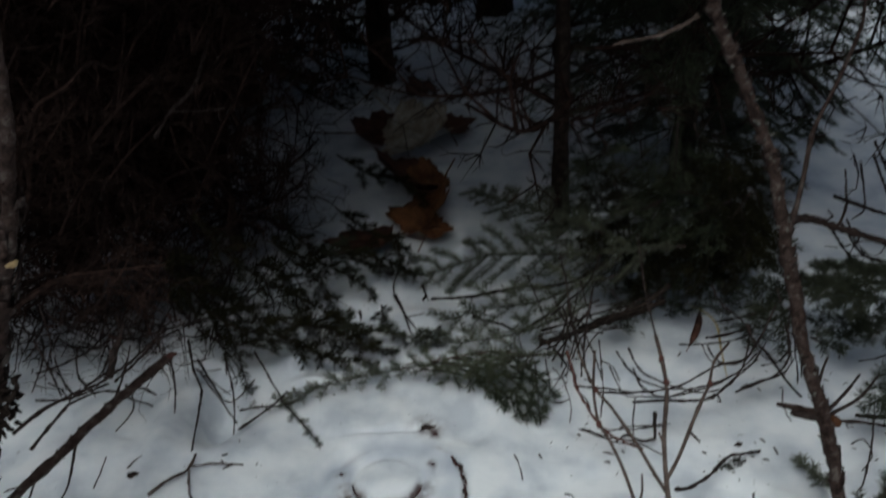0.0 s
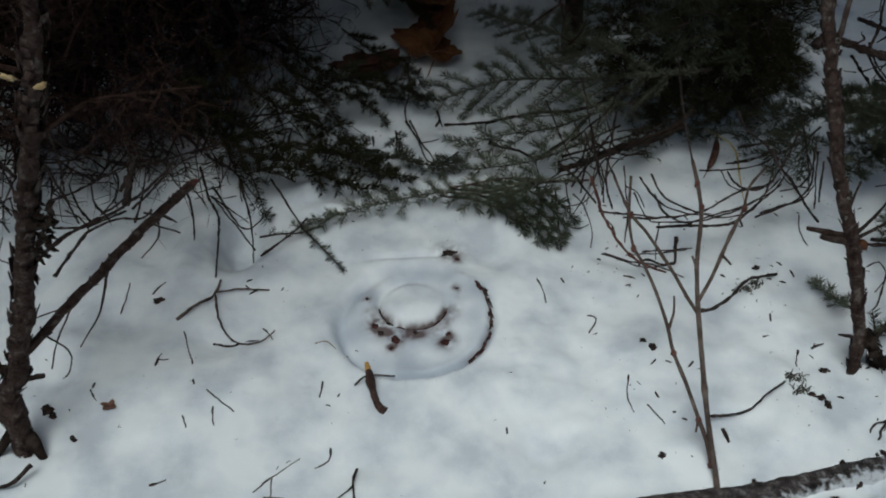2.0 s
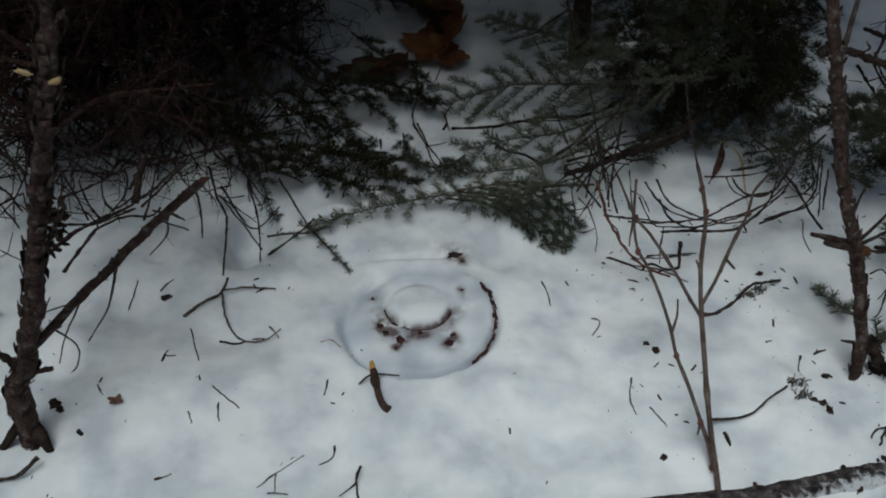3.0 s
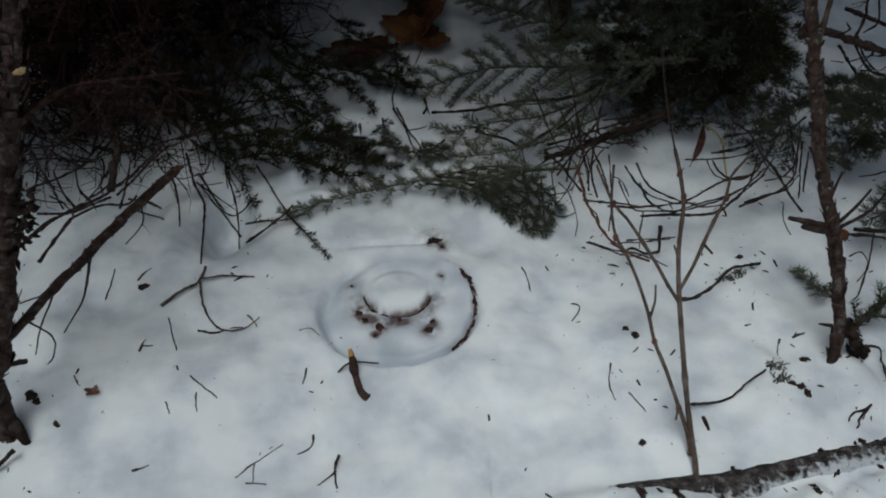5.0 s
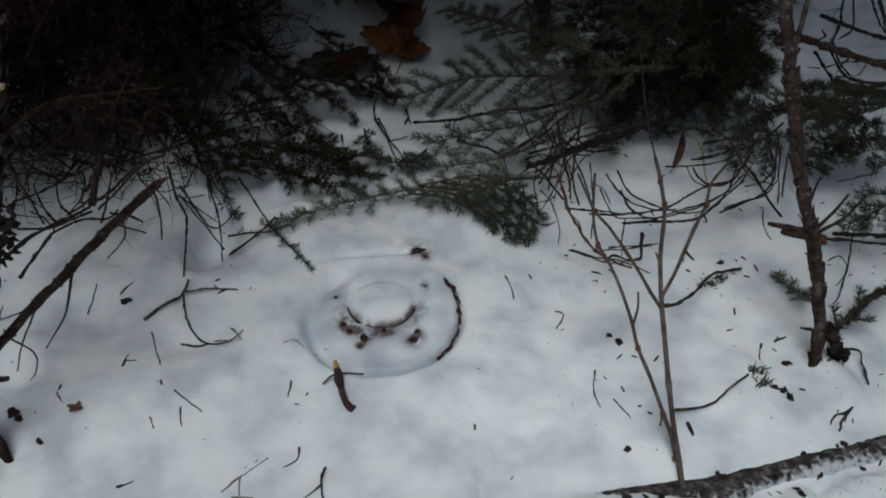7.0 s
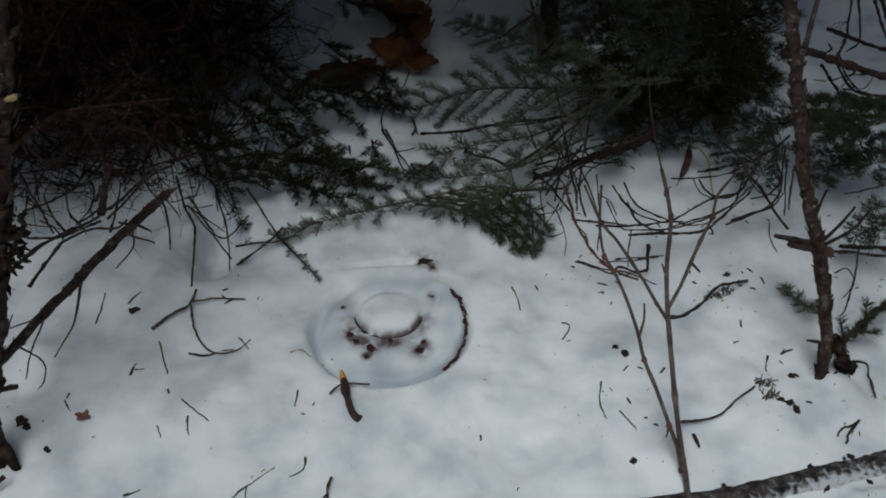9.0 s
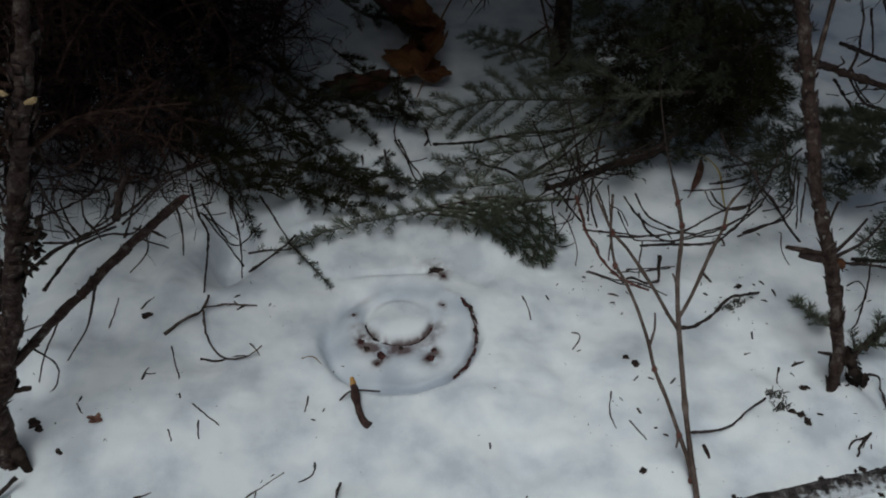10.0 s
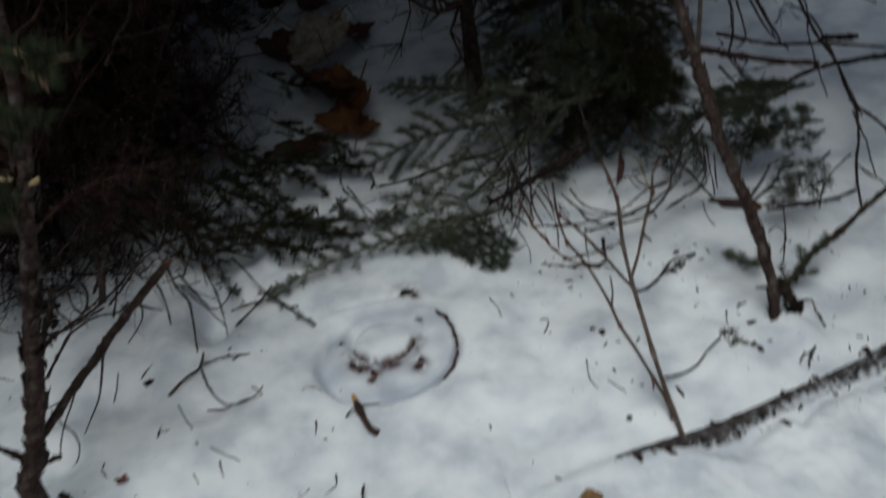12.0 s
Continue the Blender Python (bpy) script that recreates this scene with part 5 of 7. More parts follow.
stick("fallen_twig", "thin dark fallen twig lying on the snow", "twig", [(-0.320, -0.186, 0.001), (-0.297, -0.208, 0.001), (-0.274, -0.226, 0.001)], 0.0011, 0.0008, TWIG, seed=188, group="fallen twigs")
stick("fallen_twig", "thin dark fallen twig lying on the snow", "twig", [(-0.306, -0.216, 0.001), (-0.304, -0.232, 0.001), (-0.300, -0.248, 0.001)], 0.0012, 0.0008, TWIG, seed=189, group="fallen twigs")
stick("fallen_twig", "thin dark fallen twig lying on the snow", "twig", [(-0.346, -0.236, 0.001), (-0.338, -0.255, 0.001)], 0.0009, 0.0007, TWIG, seed=190, group="fallen twigs")
stick("fallen_twig", "thin dark fallen twig lying on the snow", "twig", [(-0.498, -0.176, 0.001), (-0.483, -0.197, 0.001)], 0.0010, 0.0007, TWIG, seed=191, group="fallen twigs")
stick("fallen_twig", "thin dark fallen twig lying on the snow", "twig", [(-0.373, -0.344, 0.001), (-0.362, -0.340, 0.001), (-0.351, -0.335, 0.001)], 0.0014, 0.0010, TWIG, seed=192, group="fallen twigs")
stick("fallen_twig", "thin dark fallen twig lying on the snow", "twig", [(-0.088, -0.332, 0.012), (-0.091, -0.356, 0.006), (-0.088, -0.381, 0.001)], 0.0019, 0.0014, TWIG, sides=[([(-0.091, -0.356, 0.006), (-0.115, -0.374, 0.001)], 0.0014, 0.0010)], seed=193, group="fallen twigs")
stick("fallen_twig", "thin dark fallen twig lying on the snow", "twig", [(-0.129, -0.286, 0.001), (-0.131, -0.304, 0.001), (-0.149, -0.319, 0.001)], 0.0013, 0.0008, TWIG, seed=194, group="fallen twigs")
stick("fallen_twig", "thin dark fallen twig lying on the snow", "twig", [(-0.150, -0.164, 0.001), (-0.152, -0.196, 0.001)], 0.0014, 0.0010, TWIG, seed=195, group="fallen twigs")
stick("fallen_twig", "thin tan grass stalk lying on the snow", "twig", [(-0.166, -0.094, 0.001), (-0.147, -0.086, 0.001), (-0.134, -0.099, 0.001)], 0.0010, 0.0007, TANTWIG, seed=196, group="fallen twigs")
stick("fallen_twig", "pale grey twig half sunk in snow", "twig", [(-0.229, -0.359, 0.001), (-0.204, -0.334, 0.001), (-0.171, -0.304, 0.001)], 0.0010, 0.0007, LICHEN, sides=[([(-0.206, -0.336, 0.001), (-0.205, -0.365, 0.001)], 0.0013, 0.0009), ([(-0.214, -0.367, 0.001), (-0.186, -0.367, 0.001)], 0.0013, 0.0009)], seed=197, group="fallen twigs")
stick("fallen_twig", "thin dark fallen twig lying on the snow", "twig", [(0.200, 0.041, 0.001), (0.206, 0.016, 0.001), (0.210, -0.012, 0.001)], 0.0014, 0.0009, TWIG, seed=198, group="fallen twigs")
stick("fallen_twig", "thin dark fallen twig lying on the snow", "twig", [(0.314, -0.183, 0.001), (0.306, -0.221, 0.001), (0.310, -0.252, 0.001)], 0.0014, 0.0008, TWIG, seed=199, group="fallen twigs")
stick("fallen_twig", "thin dark fallen twig lying on the snow", "twig", [(0.331, -0.240, 0.001), (0.341, -0.256, 0.001), (0.350, -0.273, 0.001)], 0.0011, 0.0008, TWIG, seed=200, group="fallen twigs")
stick("fallen_twig", "curved dark twig lying on the snow", "twig", [(0.415, -0.266, 0.012), (0.444, -0.260, 0.010), (0.474, -0.254, 0.008), (0.513, -0.229, 0.008), (0.542, -0.207, 0.004)], 0.0020, 0.0015, TWIG, seed=201, group="fallen twigs")
stick("fallen_twig", "curved dark twig slanting down to the snow", "twig", [(0.427, -0.120, 0.070), (0.456, -0.098, 0.060), (0.494, -0.061, 0.045), (0.533, -0.017, 0.030), (0.569, 0.007, 0.018), (0.604, 0.027, 0.006)], 0.0027, 0.0022, TWIG, seed=202, group="fallen twigs")
stick("fallen_twig", "small forked dark twig on the snow", "twig", [(0.672, -0.279, 0.008), (0.663, -0.284, 0.006), (0.649, -0.285, 0.005), (0.641, -0.290, 0.003), (0.636, -0.298, 0.001)], 0.0019, 0.0012, TWIG, sides=[([(0.666, -0.284, 0.006), (0.653, -0.295, 0.004), (0.643, -0.310, 0.001)], 0.0026, 0.0016)], seed=203, group="fallen twigs")
stick("fallen_twig", "thin dark fallen twig lying on the snow", "twig", [(0.270, -0.084, 0.001), (0.285, -0.060, 0.001), (0.284, -0.047, 0.001), (0.274, -0.043, 0.001)], 0.0011, 0.0008, TWIG, seed=204, group="fallen twigs")
stick("fallen_twig", "dark bent stick lying on the snow", "twig", [(-0.536, -0.317, 0.020), (-0.549, -0.333, 0.014), (-0.563, -0.343, 0.008), (-0.602, -0.348, 0.004)], 0.0029, 0.0020, TWIG, seed=205, group="fallen twigs")
stick("fallen_twig", "thin dark fallen twig lying on the snow", "twig", [(0.687, 0.170, 0.001), (0.674, 0.123, 0.001), (0.676, 0.090, 0.001)], 0.0012, 0.0008, TWIG, seed=206, group="fallen twigs")
stick("fallen_twig", "thin dark fallen twig lying on the snow", "twig", [(0.588, -0.137, 0.001), (0.574, -0.171, 0.001)], 0.0014, 0.0009, TWIG, seed=207, group="fallen twigs")
stick("fallen_twig", "thin dark fallen twig lying on the snow", "twig", [(0.607, -0.138, 0.001), (0.627, -0.132, 0.001)], 0.0015, 0.0011, TWIG, seed=208, group="fallen twigs")
stick("fallen_twig", "thin dark fallen twig lying on the snow", "twig", [(0.542, -0.106, 0.001), (0.552, -0.105, 0.001)], 0.0011, 0.0008, TWIG, seed=209, group="fallen twigs")
stick("fallen_twig", "thin dark fallen twig lying on the snow", "twig", [(0.696, -0.174, 0.020), (0.723, -0.175, 0.020), (0.722, -0.194, 0.012), (0.720, -0.230, 0.002)], 0.0019, 0.0014, TWIG, seed=210, group="fallen twigs")
stick("fallen_twig", "thin dark fallen twig lying on the snow", "twig", [(0.898, 0.199, 0.060), (0.840, 0.197, 0.050), (0.824, 0.196, 0.050)], 0.0015, 0.0010, TWIG, seed=211, group="fallen twigs")
stick("fallen_twig", "thin dark fallen twig lying on the snow", "twig", [(0.737, 0.002, 0.040), (0.751, -0.003, 0.050), (0.765, -0.013, 0.020), (0.748, -0.026, 0.001)], 0.0011, 0.0008, TWIG, seed=212, group="fallen twigs")
stick("fallen_twig", "thin dark fallen twig lying on the snow", "twig", [(0.767, 0.011, 0.080), (0.747, -0.037, 0.050), (0.722, -0.080, 0.030), (0.715, -0.082, 0.020)], 0.0017, 0.0012, TWIG, seed=213, group="fallen twigs")
stick("fallen_twig", "thin dark fallen twig lying on the snow", "twig", [(0.975, 0.378, 0.100), (0.948, 0.447, 0.100), (0.906, 0.456, 0.100)], 0.0019, 0.0014, TWIG, seed=214, group="fallen twigs")
stick("fallen_twig", "dark stubby twig behind the leaning trunk", "twig", [(0.945, 0.639, 0.060), (0.945, 0.583, 0.050), (0.956, 0.539, 0.030)], 0.0034, 0.0026, DARKBARK, sides=[([(0.942, 0.576, 0.050), (0.990, 0.594, 0.060), (1.028, 0.596, 0.060)], 0.0016, 0.0011), ([(0.931, 0.573, 0.050), (0.909, 0.586, 0.050)], 0.0014, 0.0010)], seed=215, group="fallen twigs")
stick("fallen_twig", "thin dark fallen twig lying on the snow", "twig", [(1.070, 0.638, 0.020), (1.037, 0.604, 0.020), (1.005, 0.618, 0.020)], 0.0012, 0.0008, TWIG, seed=216, group="fallen twigs")
stick("fallen_twig", "small dark bit of bark on the snow", "twig", [(-0.506, -0.256, 0.000), (-0.496, -0.266, 0.000)], 0.0029, 0.0024, DEBRIS, seed=217, group="fallen twigs")
stick("fallen_twig", "thin dark fallen twig lying on the snow", "twig", [(-0.502, 0.002, 0.001), (-0.497, 0.032, 0.001), (-0.495, 0.057, 0.001)], 0.0011, 0.0008, TWIG, seed=218, group="fallen twigs")
stick("fallen_twig", "thin dark fallen twig lying on the snow", "twig", [(-0.774, 0.130, 0.030), (-0.724, 0.106, 0.030), (-0.680, 0.082, 0.030)], 0.0011, 0.0008, TWIG, seed=219, group="fallen twigs")
stick("fallen_twig", "dark curled scrap of bark on snow", "twig", [(0.432, -0.280, 0.002), (0.434, -0.304, 0.002)], 0.0026, 0.0020, DEBRIS, seed=220, group="fallen twigs")
stick("fallen_twig", "thin dark fallen twig lying on the snow", "twig", [(-0.018, 0.605, 0.010), (-0.028, 0.537, 0.010), (-0.008, 0.469, 0.004)], 0.0019, 0.0014, TWIG, seed=221, group="fallen twigs")
stick("fallen_twig", "thin dark fallen twig lying on the snow", "twig", [(-0.027, 0.515, 0.010), (0.000, 0.441, 0.006), (0.019, 0.383, 0.004), (0.051, 0.375, 0.004)], 0.0019, 0.0012, TWIG, sides=[([(0.003, 0.435, 0.006), (0.043, 0.442, 0.004)], 0.0014, 0.0010)], seed=222, group="fallen twigs")
stick("fallen_twig", "thin dark fallen twig lying on the snow", "twig", [(0.037, 0.494, 0.014), (0.045, 0.501, 0.030)], 0.0026, 0.0017, TWIG, seed=223, group="fallen twigs")
stick("fallen_twig", "long dark bare branch low over the snow", "twig", [(0.054, 0.502, 0.015), (0.137, 0.496, 0.020), (0.230, 0.483, 0.030), (0.309, 0.469, 0.050), (0.358, 0.440, 0.090), (0.401, 0.401, 0.150)], 0.0026, 0.0043, DARKBARK, sides=[([(0.207, 0.487, 0.030), (0.202, 0.471, 0.050)], 0.0014, 0.0010), ([(0.143, 0.496, 0.020), (0.135, 0.464, 0.002)], 0.0014, 0.0010)], seed=224, knots=6, group="fallen twigs")
stick("fallen_twig", "forked dark dead branch over the snow", "twig", [(0.139, 0.412, 0.030), (0.162, 0.390, 0.030), (0.198, 0.382, 0.030), (0.230, 0.367, 0.030), (0.284, 0.369, 0.060), (0.339, 0.394, 0.100)], 0.0024, 0.0034, DARKBARK, sides=[([(0.140, 0.398, 0.030), (0.164, 0.388, 0.030)], 0.0030, 0.0020), ([(0.230, 0.367, 0.030), (0.235, 0.316, 0.005)], 0.0018, 0.0012)], seed=225, knots=4, group="fallen twigs")
stick("fallen_twig", "thick dark dead branch under the spruce", "twig", [(0.345, 0.331, 0.050), (0.403, 0.309, 0.080), (0.457, 0.287, 0.120), (0.491, 0.257, 0.180)], 0.0036, 0.0051, DARKBARK, seed=226, knots=3, group="fallen twigs")
stick("fallen_twig", "straight red-brown twig lying across the needles", "twig", [(0.059, 0.262, 0.030), (0.113, 0.275, 0.030), (0.167, 0.282, 0.030), (0.234, 0.296, 0.020)], 0.0022, 0.0017, REDTWIG, seed=227, group="fallen twigs")
stick("fallen_twig", "thin dark fallen twig lying on the snow", "twig", [(0.212, 0.293, 0.020), (0.274, 0.276, 0.030), (0.284, 0.275, 0.040)], 0.0024, 0.0017, TWIG, seed=228, group="fallen twigs")
stick("fallen_twig", "thin dark fallen twig lying on the snow", "twig", [(0.250, 0.219, 0.050), (0.252, 0.174, 0.020), (0.250, 0.113, 0.005)], 0.0015, 0.0010, TWIG, seed=229, group="fallen twigs")
stick("fallen_twig", "thin dark fallen twig lying on the snow", "twig", [(0.261, 0.166, 0.020), (0.287, 0.165, 0.010), (0.309, 0.175, 0.010)], 0.0012, 0.0008, TWIG, seed=230, group="fallen twigs")
stick("fallen_twig", "thin dark fallen twig lying on the snow", "twig", [(0.332, 0.344, 0.100), (0.306, 0.291, 0.060), (0.278, 0.262, 0.030)], 0.0019, 0.0014, TWIG, seed=231, group="fallen twigs")
stick("fallen_twig", "thin dark fallen twig lying on the snow", "twig", [(0.366, 0.323, 0.100), (0.314, 0.273, 0.060), (0.300, 0.234, 0.030)], 0.0019, 0.0014, TWIG, seed=232, group="fallen twigs")
stick("fallen_twig", "thin dark fallen twig lying on the snow", "twig", [(0.274, 0.289, 0.050), (0.241, 0.264, 0.030), (0.228, 0.238, 0.010)], 0.0015, 0.0012, TWIG, seed=233, group="fallen twigs")
stick("fallen_twig", "thin dark fallen twig lying on the snow", "twig", [(-0.276, 0.104, 0.010), (-0.239, 0.140, 0.020), (-0.200, 0.182, 0.030)], 0.0022, 0.0017, TWIG, seed=234, group="fallen twigs")
stick("fallen_twig", "thin dark fallen twig lying on the snow", "twig", [(-0.233, 0.295, 0.010), (-0.269, 0.328, 0.020), (-0.299, 0.353, 0.030)], 0.0017, 0.0012, TWIG, seed=235, group="fallen twigs")
stick("fallen_twig", "thin dark fallen twig lying on the snow", "twig", [(-0.315, 0.215, 0.000), (-0.351, 0.246, 0.010), (-0.390, 0.274, 0.030)], 0.0017, 0.0012, TWIG, seed=236, group="fallen twigs")

# ---- bare bush at the foot of the dead trunk ----
stick("dead_branch", "dark forked dead branch under the spruce", "branch", [(-0.612, 0.018, 0.100), (-0.587, 0.060, 0.100), (-0.552, 0.104, 0.100), (-0.501, 0.141, 0.110), (-0.448, 0.185, 0.130), (-0.409, 0.215, 0.150)], 0.0036, 0.0020, TWIG, sides=[([(-0.501, 0.141, 0.110), (-0.492, 0.171, 0.130), (-0.495, 0.196, 0.160)], 0.0022, 0.0014), ([(-0.535, 0.128, 0.100), (-0.502, 0.152, 0.120), (-0.485, 0.193, 0.150)], 0.0022, 0.0014)], seed=237, knots=4, group="dead branches at the trunk's foot")
stick("dead_branch", "dark forked dead branch under the spruce", "branch", [(-0.602, 0.032, 0.050), (-0.581, 0.082, 0.060), (-0.563, 0.119, 0.070), (-0.523, 0.137, 0.080), (-0.476, 0.138, 0.090), (-0.454, 0.141, 0.100)], 0.0030, 0.0020, TWIG, sides=[([(-0.563, 0.119, 0.070), (-0.565, 0.121, 0.090), (-0.591, 0.123, 0.120)], 0.0018, 0.0012)], seed=238, knots=3, group="dead branches at the trunk's foot")
stick("dead_branch", "dark forked dead branch under the spruce", "branch", [(-0.624, 0.124, 0.080), (-0.578, 0.121, 0.080), (-0.542, 0.133, 0.080), (-0.500, 0.146, 0.100)], 0.0024, 0.0018, TWIG, seed=239, group="dead branches at the trunk's foot")
stick("dead_branch", "dark forked dead branch under the spruce", "branch", [(-0.504, 0.162, 0.100), (-0.501, 0.204, 0.130), (-0.479, 0.218, 0.180)], 0.0060, 0.0040, TWIG, seed=240, knots=3, group="dead branches at the trunk's foot")
stick("dead_branch", "dark forked dead branch under the spruce", "branch", [(-0.469, 0.141, 0.100), (-0.438, 0.137, 0.080), (-0.413, 0.126, 0.060)], 0.0024, 0.0016, TWIG, seed=241, group="dead branches at the trunk's foot")
stick("dead_branch", "dark forked dead branch under the spruce", "branch", [(-0.492, 0.153, 0.100), (-0.458, 0.174, 0.120), (-0.413, 0.195, 0.140), (-0.379, 0.217, 0.160)], 0.0026, 0.0016, TWIG, seed=242, group="dead branches at the trunk's foot")
stick("dead_branch", "dark forked dead branch under the spruce", "branch", [(-0.489, 0.139, 0.080), (-0.474, 0.167, 0.120), (-0.465, 0.192, 0.150)], 0.0022, 0.0014, TWIG, seed=243, group="dead branches at the trunk's foot")
stick("dead_branch", "dark forked dead branch under the spruce", "branch", [(-0.554, 0.125, 0.080), (-0.580, 0.148, 0.100), (-0.587, 0.161, 0.140)], 0.0022, 0.0014, TWIG, seed=244, group="dead branches at the trunk's foot")
stick("dead_branch", "dark forked dead branch under the spruce", "branch", [(-0.533, 0.145, 0.070), (-0.553, 0.155, 0.100), (-0.552, 0.176, 0.140)], 0.0020, 0.0014, TWIG, seed=245, group="dead branches at the trunk's foot")
stick("dead_branch", "dark forked dead branch under the spruce", "branch", [(-0.774, 0.251, 0.160), (-0.733, 0.234, 0.140), (-0.692, 0.195, 0.130)], 0.0030, 0.0020, TWIG, seed=246, group="dead branches at the trunk's foot")
stick("dead_branch", "dark forked dead branch under the spruce", "branch", [(-0.801, 0.230, 0.120), (-0.743, 0.195, 0.100), (-0.691, 0.136, 0.100)], 0.0026, 0.0018, TWIG, seed=247, group="dead branches at the trunk's foot")
stick("dead_branch", "dark forked dead branch under the spruce", "branch", [(-0.789, 0.214, 0.080), (-0.746, 0.180, 0.060), (-0.719, 0.152, 0.050)], 0.0022, 0.0016, TWIG, seed=248, group="dead branches at the trunk's foot")
stick("dead_branch", "dark forked dead branch under the spruce", "branch", [(-0.776, 0.156, 0.080), (-0.737, 0.154, 0.100), (-0.684, 0.145, 0.130)], 0.0024, 0.0016, TWIG, seed=249, group="dead branches at the trunk's foot")
stick("dead_branch", "dark forked dead branch under the spruce", "branch", [(-0.628, 0.184, 0.160), (-0.601, 0.155, 0.120), (-0.582, 0.134, 0.080)], 0.0024, 0.0018, TWIG, seed=250, group="dead branches at the trunk's foot")

stick("dead_branch", "dark crooked dead branch beside the dead trunk", "branch", [(-0.863, 0.259, 0.200), (-0.801, 0.252, 0.170), (-0.751, 0.244, 0.140), (-0.708, 0.225, 0.110)], 0.0036, 0.0020, TWIG, seed=251, knots=3, rough=0.25, group="dead branches at the trunk's foot")
stick("dead_branch", "dark crooked dead branch beside the dead trunk", "branch", [(-0.868, 0.264, 0.120), (-0.820, 0.271, 0.130), (-0.773, 0.277, 0.140), (-0.733, 0.283, 0.160)], 0.0028, 0.0015, TWIG, seed=252, knots=3, rough=0.25, group="dead branches at the trunk's foot")
stick("dead_branch", "dark crooked dead branch beside the dead trunk", "branch", [(-0.777, 0.262, 0.240), (-0.757, 0.254, 0.190), (-0.732, 0.234, 0.140), (-0.718, 0.214, 0.100)], 0.0030, 0.0017, TWIG, seed=253, knots=3, rough=0.25, group="dead branches at the trunk's foot")
stick("dead_branch", "dark crooked dead branch beside the dead trunk", "branch", [(-0.866, 0.300, 0.240), (-0.803, 0.282, 0.220), (-0.761, 0.269, 0.180)], 0.0030, 0.0017, TWIG, seed=254, knots=3, rough=0.25, group="dead branches at the trunk's foot")
stick("dead_branch", "dark crooked dead branch beside the dead trunk", "branch", [(-0.804, 0.301, 0.300), (-0.777, 0.291, 0.240), (-0.749, 0.284, 0.180)], 0.0026, 0.0014, TWIG, seed=255, knots=3, rough=0.25, group="dead branches at the trunk's foot")
stick("dead_branch", "dark crooked dead branch beside the dead trunk", "branch", [(-0.698, 0.255, 0.150), (-0.663, 0.260, 0.120), (-0.598, 0.266, 0.120)], 0.0026, 0.0014, TWIG, seed=256, knots=3, rough=0.25, group="dead branches at the trunk's foot")
stick("dead_branch", "dark crooked dead branch beside the dead trunk", "branch", [(-0.603, 0.276, 0.130), (-0.552, 0.294, 0.170), (-0.512, 0.311, 0.210)], 0.0030, 0.0017, TWIG, seed=257, knots=3, rough=0.25, group="dead branches at the trunk's foot")
stick("dead_branch", "dark crooked dead branch beside the dead trunk", "branch", [(-0.531, 0.216, 0.080), (-0.522, 0.264, 0.100), (-0.528, 0.308, 0.150)], 0.0036, 0.0020, TWIG, seed=258, knots=3, rough=0.25, group="dead branches at the trunk's foot")
stick("dead_branch", "dark crooked dead branch beside the dead trunk", "branch", [(-0.701, 0.301, 0.220), (-0.654, 0.283, 0.180), (-0.616, 0.266, 0.140), (-0.553, 0.262, 0.120)], 0.0028, 0.0015, TWIG, seed=259, knots=3, rough=0.25, group="dead branches at the trunk's foot")
stick("dead_branch", "dark crooked dead branch beside the dead trunk", "branch", [(-0.833, 0.248, 0.060), (-0.790, 0.256, 0.080), (-0.748, 0.259, 0.120)], 0.0022, 0.0012, TWIG, seed=260, knots=3, rough=0.25, group="dead branches at the trunk's foot")
stick("dead_branch", "dark crooked dead branch beside the dead trunk", "branch", [(-0.673, 0.229, 0.050), (-0.615, 0.236, 0.070), (-0.561, 0.257, 0.090), (-0.513, 0.277, 0.110)], 0.0026, 0.0014, TWIG, seed=261, knots=3, rough=0.25, group="dead branches at the trunk's foot")
stick("dead_branch", "dark crooked dead branch beside the dead trunk", "branch", [(-0.533, 0.283, 0.100), (-0.491, 0.300, 0.100), (-0.452, 0.304, 0.080)], 0.0022, 0.0012, TWIG, seed=262, knots=3, rough=0.25, group="dead branches at the trunk's foot")
stick("dead_branch", "dark crooked dead branch beside the dead trunk", "branch", [(-0.625, 0.232, 0.200), (-0.624, 0.229, 0.140), (-0.629, 0.214, 0.080)], 0.0024, 0.0013, TWIG, seed=263, knots=3, rough=0.25, group="dead branches at the trunk's foot")
stick("dead_branch", "pale bare branch low on the leaning trunk", "branch", [(0.464, 0.142, 0.694), (0.450, 0.138, 0.686), (0.418, 0.132, 0.673), (0.382, 0.129, 0.668), (0.347, 0.127, 0.664)], 0.0034, 0.0018, SAPLING, sides=[([(0.418, 0.132, 0.673), (0.406, 0.134, 0.679), (0.400, 0.137, 0.685)], 0.0014, 0.0009)], seed=264, knots=3, on_snow=False)
# ---- spruce boughs ----
bough("spruce_bough", [(0.546, 0.367, 0.200), (0.443, 0.406, 0.170), (0.336, 0.465, 0.130), (0.204, 0.541, 0.080), (0.130, 0.583, 0.050), (0.044, 0.568, 0.030)], 0.190, 265, DRYNEEDLE, "flat green spruce bough hanging over the snow", needle=0.0195, per_m=1800, gap=0.022, r=0.003, second=False)
bough("spruce_bough", [(0.401, 0.430, 0.200), (0.337, 0.563, 0.160), (0.272, 0.695, 0.120), (0.208, 0.823, 0.080), (0.154, 0.909, 0.060)], 0.140, 266, DRYNEEDLE, "flat green spruce bough hanging over the snow", needle=0.0195, per_m=1800, gap=0.027, second=False)
